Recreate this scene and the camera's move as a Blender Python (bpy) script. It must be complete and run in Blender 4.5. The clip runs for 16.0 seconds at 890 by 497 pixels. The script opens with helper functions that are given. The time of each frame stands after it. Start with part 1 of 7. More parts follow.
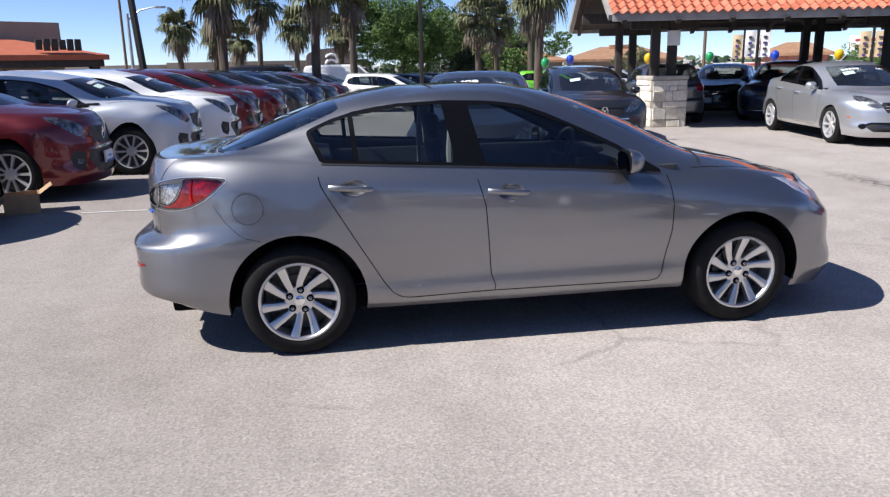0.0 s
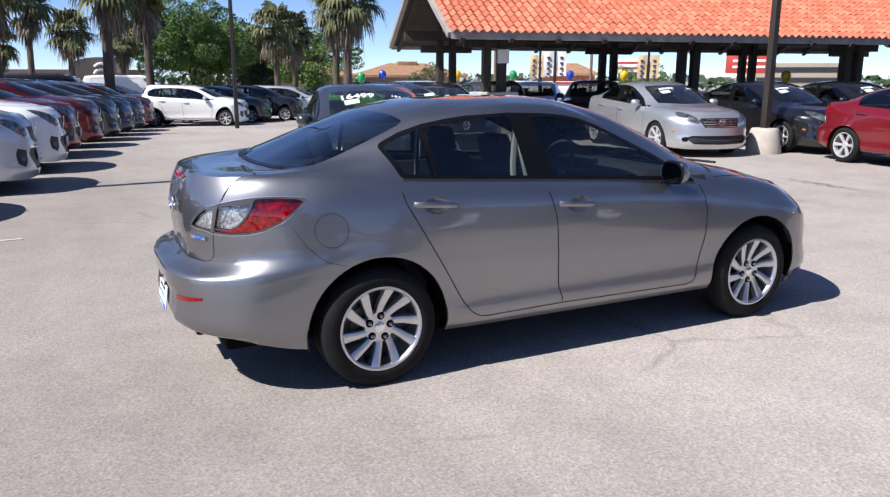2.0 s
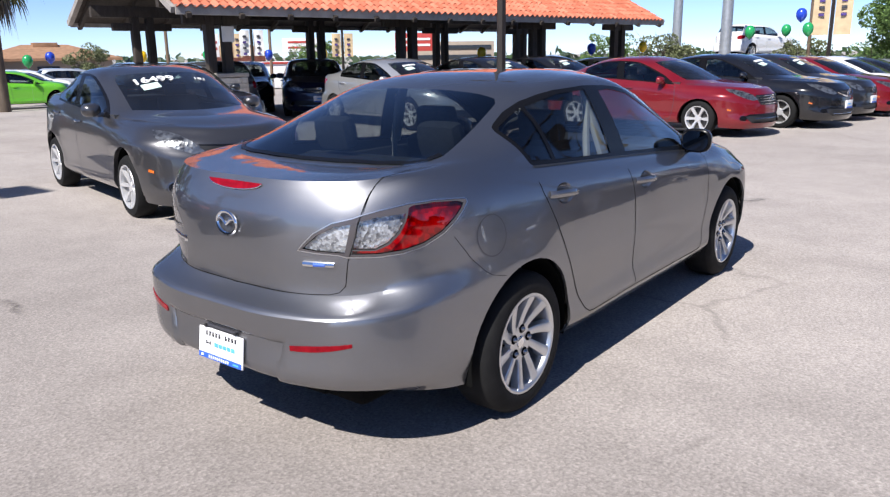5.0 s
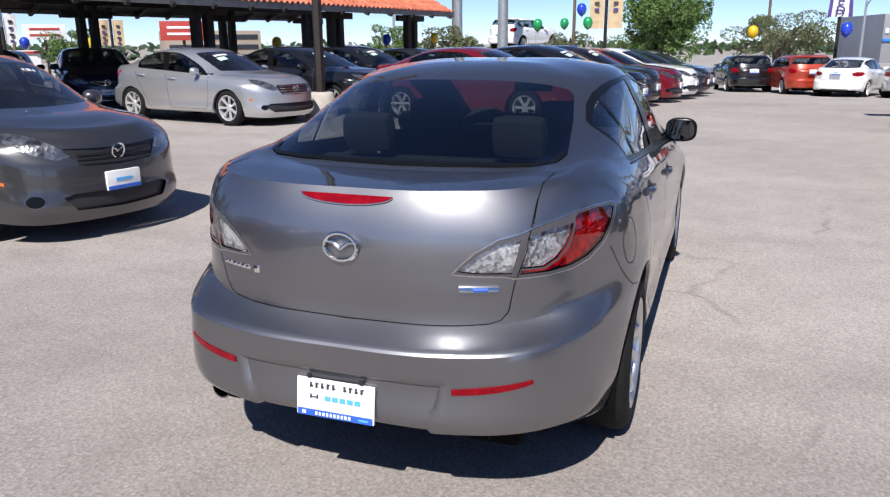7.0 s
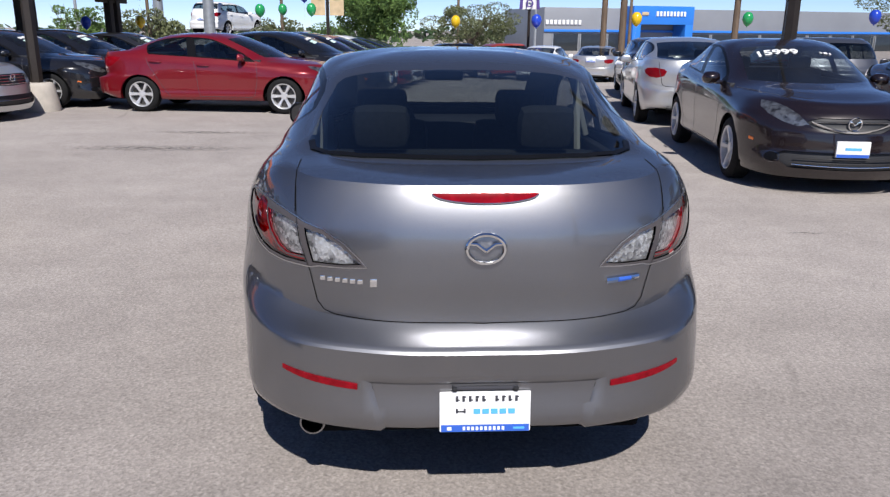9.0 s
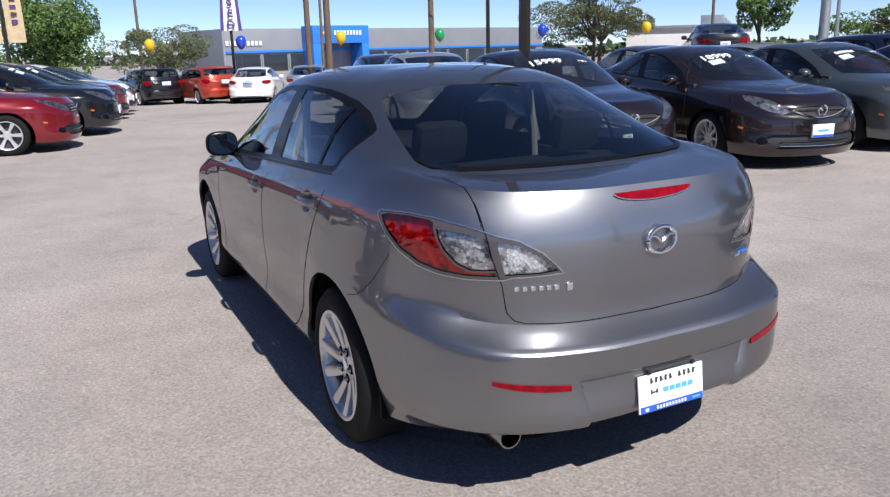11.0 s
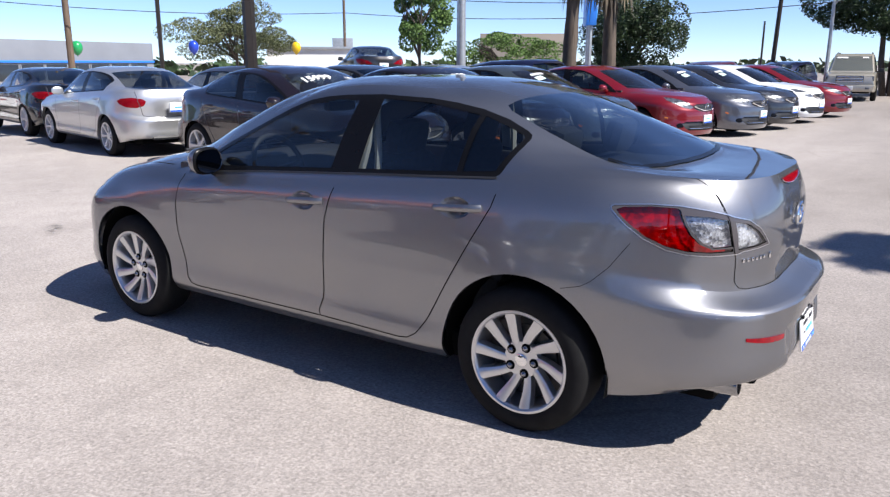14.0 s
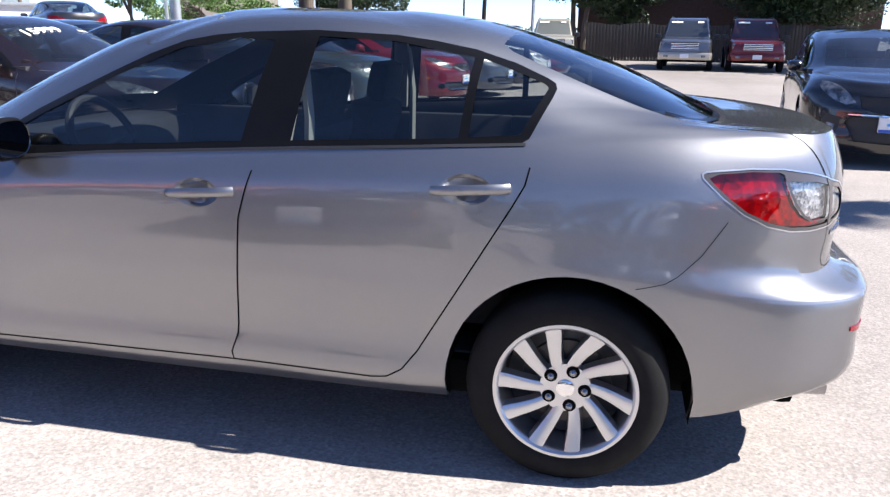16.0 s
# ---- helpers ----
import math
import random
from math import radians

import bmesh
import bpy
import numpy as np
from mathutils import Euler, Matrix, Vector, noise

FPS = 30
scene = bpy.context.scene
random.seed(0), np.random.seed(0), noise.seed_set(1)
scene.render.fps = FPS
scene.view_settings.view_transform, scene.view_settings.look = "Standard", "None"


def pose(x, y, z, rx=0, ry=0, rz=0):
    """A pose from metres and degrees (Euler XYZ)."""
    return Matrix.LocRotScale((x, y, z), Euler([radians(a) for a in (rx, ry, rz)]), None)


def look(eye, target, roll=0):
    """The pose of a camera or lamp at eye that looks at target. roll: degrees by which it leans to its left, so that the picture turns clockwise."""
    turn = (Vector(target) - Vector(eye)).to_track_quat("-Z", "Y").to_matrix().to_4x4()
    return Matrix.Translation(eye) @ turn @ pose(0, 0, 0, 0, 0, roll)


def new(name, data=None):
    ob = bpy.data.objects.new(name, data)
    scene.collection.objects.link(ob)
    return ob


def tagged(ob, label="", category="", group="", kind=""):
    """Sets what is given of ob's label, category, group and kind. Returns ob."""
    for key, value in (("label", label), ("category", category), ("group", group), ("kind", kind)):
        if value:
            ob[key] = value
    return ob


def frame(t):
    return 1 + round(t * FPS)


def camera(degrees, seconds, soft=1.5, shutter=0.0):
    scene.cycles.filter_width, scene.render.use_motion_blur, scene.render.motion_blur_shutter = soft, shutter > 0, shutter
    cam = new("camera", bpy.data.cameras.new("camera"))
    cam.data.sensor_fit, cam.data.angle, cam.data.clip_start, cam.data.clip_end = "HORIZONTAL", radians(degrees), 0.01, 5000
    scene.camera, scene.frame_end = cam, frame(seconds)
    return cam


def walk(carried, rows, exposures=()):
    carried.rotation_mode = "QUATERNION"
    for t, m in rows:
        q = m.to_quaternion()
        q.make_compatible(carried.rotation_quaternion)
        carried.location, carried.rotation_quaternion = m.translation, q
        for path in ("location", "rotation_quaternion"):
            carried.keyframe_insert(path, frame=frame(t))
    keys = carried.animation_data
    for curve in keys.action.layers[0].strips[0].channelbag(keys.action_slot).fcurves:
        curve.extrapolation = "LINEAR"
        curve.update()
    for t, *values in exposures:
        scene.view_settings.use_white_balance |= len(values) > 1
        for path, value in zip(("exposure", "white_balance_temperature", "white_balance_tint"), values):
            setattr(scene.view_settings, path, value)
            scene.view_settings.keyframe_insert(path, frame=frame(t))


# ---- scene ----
cam = camera(60.7, 16.0, soft=1.3)
PATH = [
    (0, (-1.181, -4.956, 1.583), (-0.862, -3.039, 1.108), -1.1),
    (0.5, (-1.607, -4.873, 1.579), (-1.134, -2.985, 1.119), -1.0),
    (1, (-1.997, -4.711, 1.576), (-1.379, -2.862, 1.131), -0.7),
    (1.5, (-2.358, -4.537, 1.576), (-1.611, -2.734, 1.14), 0.1),
    (2, (-2.684, -4.319, 1.576), (-1.814, -2.574, 1.133), 0.1),
    (2.5, (-2.992, -4.069, 1.581), (-2.01, -2.389, 1.118), 0.2),
    (3, (-3.29, -3.811, 1.583), (-2.2, -2.203, 1.108), -0.2),
    (3.5, (-3.534, -3.519, 1.571), (-2.315, -2.007, 1.096), -0.2),
    (4, (-3.726, -3.192, 1.571), (-2.382, -1.787, 1.101), -0.5),
    (4.5, (-3.895, -2.849, 1.555), (-2.45, -1.553, 1.075), -0.6),
    (4.7, (-3.94, -2.706, 1.547), (-2.459, -1.453, 1.06), -0.7),
    (6.8, (-4.244, -1.235, 1.526), (-2.453, -0.511, 1.007), -0.3),
    (7, (-4.287, -1.12, 1.534), (-2.473, -0.459, 1.011), -0.35),
    (7.5, (-4.354, -0.781, 1.535), (-2.492, -0.28, 1.004), -1.1),
    (8, (-4.366, -0.463, 1.535), (-2.473, -0.121, 0.99), -0.2),
    (8.5, (-4.369, -0.132, 1.538), (-2.454, 0.032, 0.987), 0.2),
    (9, (-4.391, 0.244, 1.543), (-2.473, 0.14, 0.989), 0.5),
    (9.2, (-4.384, 0.38, 1.539), (-2.476, 0.171, 0.978), 0.6),
    (11.3, (-3.968, 1.966, 1.536), (-2.282, 1.014, 1.036), -1.6),
    (11.5, (-3.912, 2.119, 1.531), (-2.258, 1.108, 1.038), -1.6),
    (12, (-3.747, 2.471, 1.531), (-2.197, 1.302, 1.047), -1.3),
    (12.5, (-3.519, 2.778, 1.537), (-2.098, 1.456, 1.051), -0.7),
    (13, (-3.301, 3.081, 1.539), (-1.998, 1.639, 1.067), -0.5),
    (13.5, (-3.047, 3.327, 1.52), (-1.861, 1.784, 1.062), -0.0),
    (14, (-2.739, 3.472, 1.523), (-1.643, 1.868, 1.047), 0.1),
    (14.5, (-2.416, 3.548, 1.51), (-1.463, 1.858, 1.024), 0.5),
    (15, (-2.084, 3.481, 1.474), (-1.288, 1.713, 0.982), 0.4),
    (15.5, (-1.759, 3.264, 1.435), (-1.129, 1.433, 0.934), 0.4),
    (16, (-1.415, 3.021, 1.385), (-0.997, 1.131, 0.826), 0.7),
]
walk(cam, [(t, look(eye, target, roll)) for t, eye, target, roll in PATH],
     [(0, .54), (2, .57), (4.5, .57), (7, .33), (9, .14), (10.5, .25), (11.5, .35), (12.5, .52), (13.5, .68), (14, .74), (14.5, .80), (15, .98), (15.5, 1.20), (16, 1.33)])

# ---- light ----
world = bpy.data.worlds.new("sky")
scene.world = world
world.use_nodes = True
wn = world.node_tree.nodes
sky = wn.new("ShaderNodeTexSky")
sky.sky_type = "NISHITA"
sky.sun_disc = False
sky.sun_elevation = radians(48)
sky.sun_rotation = radians(265)
sky.air_density, sky.dust_density, sky.ozone_density = 0.52, 0.0, 2.2
tint = wn.new("ShaderNodeMix")
tint.data_type, tint.blend_type = "RGBA", "MULTIPLY"
tint.inputs[0].default_value, tint.inputs[7].default_value = 1.0, (0.88, 0.93, 1.11, 1)
world.node_tree.links.new(sky.outputs[0], tint.inputs[6])
world.node_tree.links.new(tint.outputs[2], wn["Background"].inputs[0])
wn["Background"].inputs[1].default_value = 0.100
sun = new("sun", bpy.data.lights.new("sun", "SUN"))
sun.data.energy, sun.data.angle, sun.data.color = 5.2, radians(0.53), (1.0, 0.96, 0.915)
sun.matrix_world = look((-8.8, -0.8, 10), (0, 0, 0))

# ---- materials ----
MATS = {}


def mat(name):
    """A node material by name, made once: returns material, principled node, nodes, links."""
    m = bpy.data.materials.new(name)
    m.use_nodes = True
    MATS[name] = m
    return m, m.node_tree.nodes["Principled BSDF"], m.node_tree.nodes, m.node_tree.links


def coords(nodes, links, scale=1.0, what="Object"):
    tc = nodes.new("ShaderNodeTexCoord")
    mp = nodes.new("ShaderNodeMapping")
    mp.inputs["Scale"].default_value = (scale,) * 3 if isinstance(scale, (int, float)) else scale
    links.new(tc.outputs[what], mp.inputs["Vector"])
    return mp.outputs["Vector"]


def noise_node(nodes, links, vec, scale, detail=4.0, rough=0.55):
    n = nodes.new("ShaderNodeTexNoise")
    n.inputs["Scale"].default_value, n.inputs["Detail"].default_value, n.inputs["Roughness"].default_value = scale, detail, rough
    links.new(vec, n.inputs["Vector"])
    return n.outputs["Fac"]


def ramp(nodes, links, fac, stops):
    r = nodes.new("ShaderNodeValToRGB")
    el = r.color_ramp.elements
    while len(el) < len(stops):
        el.new(0.5)
    for e, (p, c) in zip(el, stops):
        e.position, e.color = p, (*c, 1) if len(c) == 3 else c
    links.new(fac, r.inputs["Fac"])
    return r.outputs["Color"]


def mixc(nodes, links, a, b, fac, kind="MIX"):
    n = nodes.new("ShaderNodeMix")
    n.data_type, n.blend_type = "RGBA", kind
    for sock, v in ((n.inputs[0], fac), (n.inputs[6], a), (n.inputs[7], b)):
        if isinstance(v, (int, float)):
            sock.default_value = v
        elif isinstance(v, tuple):
            sock.default_value = (*v, 1)
        else:
            links.new(v, sock)
    return n.outputs[2]


def bump(nodes, links, height, strength, distance, bsdf):
    b = nodes.new("ShaderNodeBump")
    b.inputs["Strength"].default_value, b.inputs["Distance"].default_value = strength, distance
    links.new(height, b.inputs["Height"])
    links.new(b.outputs["Normal"], bsdf.inputs["Normal"])


def plain(name, color, rough=0.5, metal=0.0, coat=0.0, vary=0.12, scale=6.0, relief=0.0):
    """A plain stuff with faint large and small variation."""
    m, p, n, l = mat(name)
    v = coords(n, l)
    f = noise_node(n, l, v, scale, 5)
    lo = tuple(c * (1 - vary) for c in color)
    hi = tuple(min(1, c * (1 + vary)) for c in color)
    l.new(ramp(n, l, f, [(0.3, lo), (0.7, hi)]), p.inputs["Base Color"])
    p.inputs["Roughness"].default_value, p.inputs["Metallic"].default_value = rough, metal
    p.inputs["Coat Weight"].default_value = coat
    if relief:
        bump(n, l, noise_node(n, l, v, scale * 12, 3), relief, 0.004, p)
    return m


def paint(name, color, metal=0.0, rough=0.35, dust=0.025):
    """Car paint: a base with fine flake and road dust under clear lacquer."""
    m, p, n, l = mat(name)
    v = coords(n, l)
    flake = noise_node(n, l, v, 900, 1)
    big = noise_node(n, l, v, 1.7, 5)
    base = ramp(n, l, flake, [(0.35, tuple(c * 0.9 for c in color)), (0.65, tuple(min(1, c * 1.1) for c in color))])
    dusty = ramp(n, l, big, [(0.35, (0, 0, 0)), (0.75, (dust, dust, dust))])
    l.new(mixc(n, l, base, (0.42, 0.38, 0.33), dusty), p.inputs["Base Color"])
    p.inputs["Metallic"].default_value, p.inputs["Roughness"].default_value = metal, rough
    p.inputs["Coat Weight"].default_value, p.inputs["Coat Roughness"].default_value = 1.0, 0.025
    p.inputs["Coat IOR"].default_value = 1.5
    if metal:
        bump(n, l, flake, 0.06, 0.0004, p)
    return m


def glass(name, tint, rough=0.0, film=0.0):
    """Tinted car glass: a clear mix of see-through and mirror by Fresnel; film adds a painted pale sky sheen."""
    m, p, n, l = mat(name)
    n.remove(p)
    out = n["Material Output"]
    tr, gl, mx, fr = (n.new("ShaderNodeBsdfTransparent"), n.new("ShaderNodeBsdfGlossy"), n.new("ShaderNodeMixShader"), n.new("ShaderNodeLayerWeight"))
    pw, ad = n.new("ShaderNodeMath"), n.new("ShaderNodeMath")
    pw.operation, ad.operation = "POWER", "MULTIPLY_ADD"
    pw.inputs[1].default_value, ad.inputs[1].default_value, ad.inputs[2].default_value = 3.8, 0.9, 0.066
    tr.inputs["Color"].default_value = (*tint, 1)
    gl.inputs["Roughness"].default_value = rough + 0.01
    gl.inputs["Color"].default_value = (0.95, 0.97, 1, 1)
    fr.inputs["Blend"].default_value = 0.5
    l.new(fr.outputs["Facing"], pw.inputs[0])
    l.new(pw.outputs[0], ad.inputs[0])
    l.new(ad.outputs[0], mx.inputs[0])
    l.new(tr.outputs[0], mx.inputs[1])
    l.new(gl.outputs[0], mx.inputs[2])
    l.new(mx.outputs[0], out.inputs[0])
    # the pale diffuse film stands in for the sky's sheen on the glass
    if film:
        dust, over = n.new("ShaderNodeBsdfDiffuse"), n.new("ShaderNodeMixShader")
        dust.inputs["Color"].default_value = (0.50, 0.49, 0.47, 1)
        patch = ramp(n, l, noise_node(n, l, coords(n, l), 2.3, 5), [(0.3, (film * .6,) * 3), (0.7, (film * 1.4,) * 3)])
        l.new(patch, over.inputs[0])
        l.new(mx.outputs[0], over.inputs[1])
        l.new(dust.outputs[0], over.inputs[2])
        l.new(over.outputs[0], out.inputs[0])
    return m


def ground_mat():
    """Sun-bleached asphalt: pale aggregate, sparse dark specks, faint traffic bands, patches and hair cracks."""
    m, p, n, l = mat("worn_pale_asphalt")
    v = coords(n, l)
    stones = n.new("ShaderNodeTexVoronoi")
    stones.inputs["Scale"].default_value = 75
    l.new(v, stones.inputs["Vector"])
    grit = noise_node(n, l, v, 70, 4, 0.6)
    fleck = noise_node(n, l, v, 150, 2, 0.5)
    a = ramp(n, l, grit, [(0.3, (0.272, 0.246, 0.232)), (0.5, (0.362, 0.330, 0.311)), (0.72, (0.462, 0.424, 0.40))])
    c = ramp(n, l, stones.outputs["Color"], [(0.0, (0.74, 0.735, 0.73)), (1.0, (1.2, 1.19, 1.18))])
    a = mixc(n, l, a, c, 0.85, "MULTIPLY")
    a = mixc(n, l, a, ramp(n, l, fleck, [(0.60, (1, 1, 1)), (0.70, (0.66, 0.65, 0.64))]), 0.7, "MULTIPLY")
    big = noise_node(n, l, v, 0.28, 6, 0.6)
    a = mixc(n, l, a, ramp(n, l, big, [(0.34, (0.84, 0.83, 0.825)), (0.6, (1.05, 1.045, 1.04))]), 0.8, "MULTIPLY")
    mid = noise_node(n, l, v, 2.3, 5, 0.65)
    a = mixc(n, l, a, ramp(n, l, mid, [(0.32, (0.89, 0.885, 0.88)), (0.6, (1.03, 1.025, 1.02))]), 0.8, "MULTIPLY")
    lanes = noise_node(n, l, coords(n, l, (0.85, 0.10, 1.0)), 1.3, 4, 0.6)
    a = mixc(n, l, a, ramp(n, l, lanes, [(0.36, (0.80, 0.795, 0.79)), (0.55, (1.02, 1.02, 1.02))]), 0.35, "MULTIPLY")
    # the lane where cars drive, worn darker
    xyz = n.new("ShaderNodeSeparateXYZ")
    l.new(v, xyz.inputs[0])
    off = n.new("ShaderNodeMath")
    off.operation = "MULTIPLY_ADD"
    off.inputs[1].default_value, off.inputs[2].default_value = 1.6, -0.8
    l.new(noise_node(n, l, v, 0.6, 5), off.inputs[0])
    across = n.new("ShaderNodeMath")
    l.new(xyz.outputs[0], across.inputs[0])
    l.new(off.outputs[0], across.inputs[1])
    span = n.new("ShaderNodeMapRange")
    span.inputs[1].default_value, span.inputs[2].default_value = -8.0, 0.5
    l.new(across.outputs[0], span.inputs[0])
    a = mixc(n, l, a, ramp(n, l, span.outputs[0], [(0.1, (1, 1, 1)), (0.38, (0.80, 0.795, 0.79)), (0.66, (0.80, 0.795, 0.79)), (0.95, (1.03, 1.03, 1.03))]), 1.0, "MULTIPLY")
    # the ground colour darkens towards the fence
    toward_fence = n.new("ShaderNodeMapRange")
    toward_fence.inputs[1].default_value, toward_fence.inputs[2].default_value = -24.0, -12.0
    l.new(xyz.outputs[1], toward_fence.inputs[0])
    a = mixc(n, l, a, ramp(n, l, toward_fence.outputs[0], [(0.0, (0.74, 0.73, 0.72)), (1.0, (1, 1, 1))]), 1.0, "MULTIPLY")
    # hair cracks, only in some stretches
    warp = n.new("ShaderNodeTexNoise")
    warp.inputs["Scale"].default_value, warp.inputs["Detail"].default_value = 1.6, 5
    l.new(v, warp.inputs["Vector"])
    bent = mixc(n, l, v, warp.outputs["Color"], 0.35, "ADD")
    net = n.new("ShaderNodeTexVoronoi")
    net.feature = "DISTANCE_TO_EDGE"
    net.inputs["Scale"].default_value = 0.33
    l.new(bent, net.inputs["Vector"])
    line = ramp(n, l, net.outputs["Distance"], [(0.002, (1, 1, 1)), (0.006, (0, 0, 0))])
    here = ramp(n, l, noise_node(n, l, v, 0.5, 3), [(0.52, (0, 0, 0)), (0.6, (0.4, 0.4, 0.4))])
    a = mixc(n, l, a, (0.12, 0.108, 0.10), mixc(n, l, line, here, 1.0, "MULTIPLY"))
    # a few dark drips
    drip = n.new("ShaderNodeTexVoronoi")
    drip.inputs["Scale"].default_value = 0.9
    l.new(mixc(n, l, v, warp.outputs["Color"], 0.12, "ADD"), drip.inputs["Vector"])
    spot = ramp(n, l, drip.outputs["Distance"], [(0.03, (0.3, 0.3, 0.3)), (0.075, (0, 0, 0))])
    a = mixc(n, l, a, (0.13, 0.118, 0.11), spot)
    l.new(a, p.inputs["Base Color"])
    p.inputs["Roughness"].default_value = 0.9
    h = mixc(n, l, stones.outputs["Distance"], grit, 0.6)
    bump(n, l, h, 0.35, 0.008, p)
    return m


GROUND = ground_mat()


def flake_paint(name, color):
    """Silver paint of two depths of flake, one lying flat and one strewn, under clear lacquer with light road dust."""
    m, p, n, l = mat(name)
    v = coords(n, l)
    flake = noise_node(n, l, v, 900, 1)
    base = ramp(n, l, flake, [(0.35, tuple(c * 0.9 for c in color)), (0.65, tuple(min(1, c * 1.1) for c in color))])
    patch = ramp(n, l, noise_node(n, l, v, 1.9, 6, 0.6), [(0.42, (0, 0, 0)), (0.72, (0.13, 0.13, 0.13))])
    base = mixc(n, l, base, (0.40, 0.36, 0.31), patch)
    spots = ramp(n, l, noise_node(n, l, v, 17, 4, 0.7), [(0.55, (0, 0, 0)), (0.75, (0.16, 0.16, 0.16))])
    base = mixc(n, l, base, (0.36, 0.33, 0.29), spots)
    wide = n.new("ShaderNodeBsdfPrincipled")
    for q, rough, metal, edge in ((p, 0.27, 1.0, 0.28), (wide, 0.50, 1.0, 0.14)):
        l.new(base, q.inputs["Base Color"])
        q.inputs["Metallic"].default_value, q.inputs["Roughness"].default_value = metal, rough
        q.inputs["Specular Tint"].default_value = (edge, edge, edge * 1.08, 1)
        q.inputs["Coat Weight"].default_value, q.inputs["Coat Roughness"].default_value = 1.0, 0.03
        q.inputs["Coat IOR"].default_value = 1.55
    bump(n, l, flake, 0.05, 0.0004, p)
    # pressed panels wave a little in the lacquer's reflections
    wave = n.new("ShaderNodeBump")
    wave.inputs["Strength"].default_value, wave.inputs["Distance"].default_value = 0.35, 0.004
    l.new(noise_node(n, l, v, 4.5, 2), wave.inputs["Height"])
    for q in (p, wide):
        l.new(wave.outputs[0], q.inputs["Coat Normal"])
    mx = n.new("ShaderNodeMixShader")
    mx.inputs[0].default_value = 0.58
    l.new(p.outputs[0], mx.inputs[1])
    l.new(wide.outputs[0], mx.inputs[2])
    l.new(mx.outputs[0], n["Material Output"].inputs[0])
    return m


SILVER = flake_paint("graphite_silver_paint", (0.265, 0.269, 0.288))
BLACK = plain("black_plastic", (0.02, 0.02, 0.022), 0.5)
GLOSSBLACK = plain("gloss_black", (0.006, 0.006, 0.007), 0.25)
GLOSSBLACK.node_tree.nodes["Principled BSDF"].inputs["Specular IOR Level"].default_value = 0.16
MIRRORGLASS = plain("dark_mirror_glass", (0.10, 0.103, 0.11), 0.03, 1.0, 0, 0.02)
RUBBER = plain("tyre_rubber", (0.010, 0.010, 0.0105), 0.82, 0, 0, 0.25, 20, 0.2)
RUBBER.node_tree.nodes["Principled BSDF"].inputs["Specular IOR Level"].default_value = 0.22
ALLOY = plain("alloy_silver", (0.62, 0.63, 0.65), 0.3, 0.9, 0.5, 0.05)
BRIGHTALLOY = plain("bright_alloy", (0.60, 0.60, 0.61), 0.34, 0.45, 0.5, 0.05)
DARKMETAL = plain("dark_brake_metal", (0.10, 0.095, 0.09), 0.5, 0.7)
DARKCHROME = plain("dull_chrome", (0.35, 0.35, 0.36), 0.2, 1.0, 0, 0.2, 20)
CHROME = plain("chrome", (0.86, 0.87, 0.88), 0.07, 1.0, 0, 0.02)
GLASS = glass("tinted_glass", (0.58, 0.62, 0.62))
DARKGLASS = glass("dark_tinted_glass", (0.42, 0.46, 0.46))
SHEENGLASS = glass("sheen_windscreen_glass", (0.62, 0.66, 0.66), film=0.014)


def lens(name, dark, light, metal, scale=48.0):
    """A lamp lens over a faceted reflector: lighter and darker cells imitate its sparkle, under smooth plastic."""
    m, p, n, l = mat(name)
    v = coords(n, l)
    cell = n.new("ShaderNodeTexVoronoi")
    cell.inputs["Scale"].default_value = scale
    l.new(v, cell.inputs["Vector"])
    f = mixc(n, l, cell.outputs["Color"], noise_node(n, l, v, 11, 3), 0.72)
    l.new(ramp(n, l, f, [(0.36, dark), (0.62, light)]), p.inputs["Base Color"])
    p.inputs["Metallic"].default_value, p.inputs["Roughness"].default_value = metal, 0.28
    p.inputs["Coat Weight"].default_value, p.inputs["Coat Roughness"].default_value = 0.8, 0.02
    bump(n, l, cell.outputs["Distance"], 0.5, 0.006, p)
    return m


REDLENS = lens("red_lamp_reflector", (0.16, 0.003, 0.010), (0.66, 0.03, 0.065), 0.15)
REDCOVER = glass("red_lamp_cover", (0.80, 0.02, 0.04))
CLEARCOVER = glass("clear_lamp_cover", (0.88, 0.89, 0.90))
SOLIDRED = plain("red_reflector_plastic", (0.21, 0.003, 0.009), 0.07, 0, 0.0, 0.3, 35)
SOLIDRED.node_tree.nodes["Principled BSDF"].inputs["Specular IOR Level"].default_value = 0.18
SMOKED = plain("smoked_lamp_edge", (0.075, 0.068, 0.072), 0.2, 0, 0, 0.1)
SATIN = plain("satin_chrome", (0.62, 0.62, 0.63), 0.32, 1.0, 0, 0.05)
CLEARLENS = lens("clear_lamp_lens", (0.16, 0.16, 0.17), (0.97, 0.97, 0.97), 0.55, 95)
FARLAMP = lens("head_lamp_lens", (0.05, 0.05, 0.055), (0.26, 0.27, 0.28), 0.75, 30)
ORANGELENS = plain("orange_lamp_lens", (0.6, 0.14, 0.02), 0.15, 0, 1.0)
WHITE = plain("white_print", (0.82, 0.82, 0.82), 0.45, 0, 0, 0.03)
BLUEPRINT = plain("blue_print", (0.03, 0.11, 0.5), 0.45, 0, 0, 0.05)
CYANPRINT = plain("light_blue_print", (0.10, 0.42, 0.80), 0.45, 0, 0, 0.05)
DARKPRINT = plain("dark_print", (0.05, 0.05, 0.06), 0.5)
CABIN = plain("dark_cabin_plastic", (0.035, 0.036, 0.04), 0.6, 0, 0, 0.2)
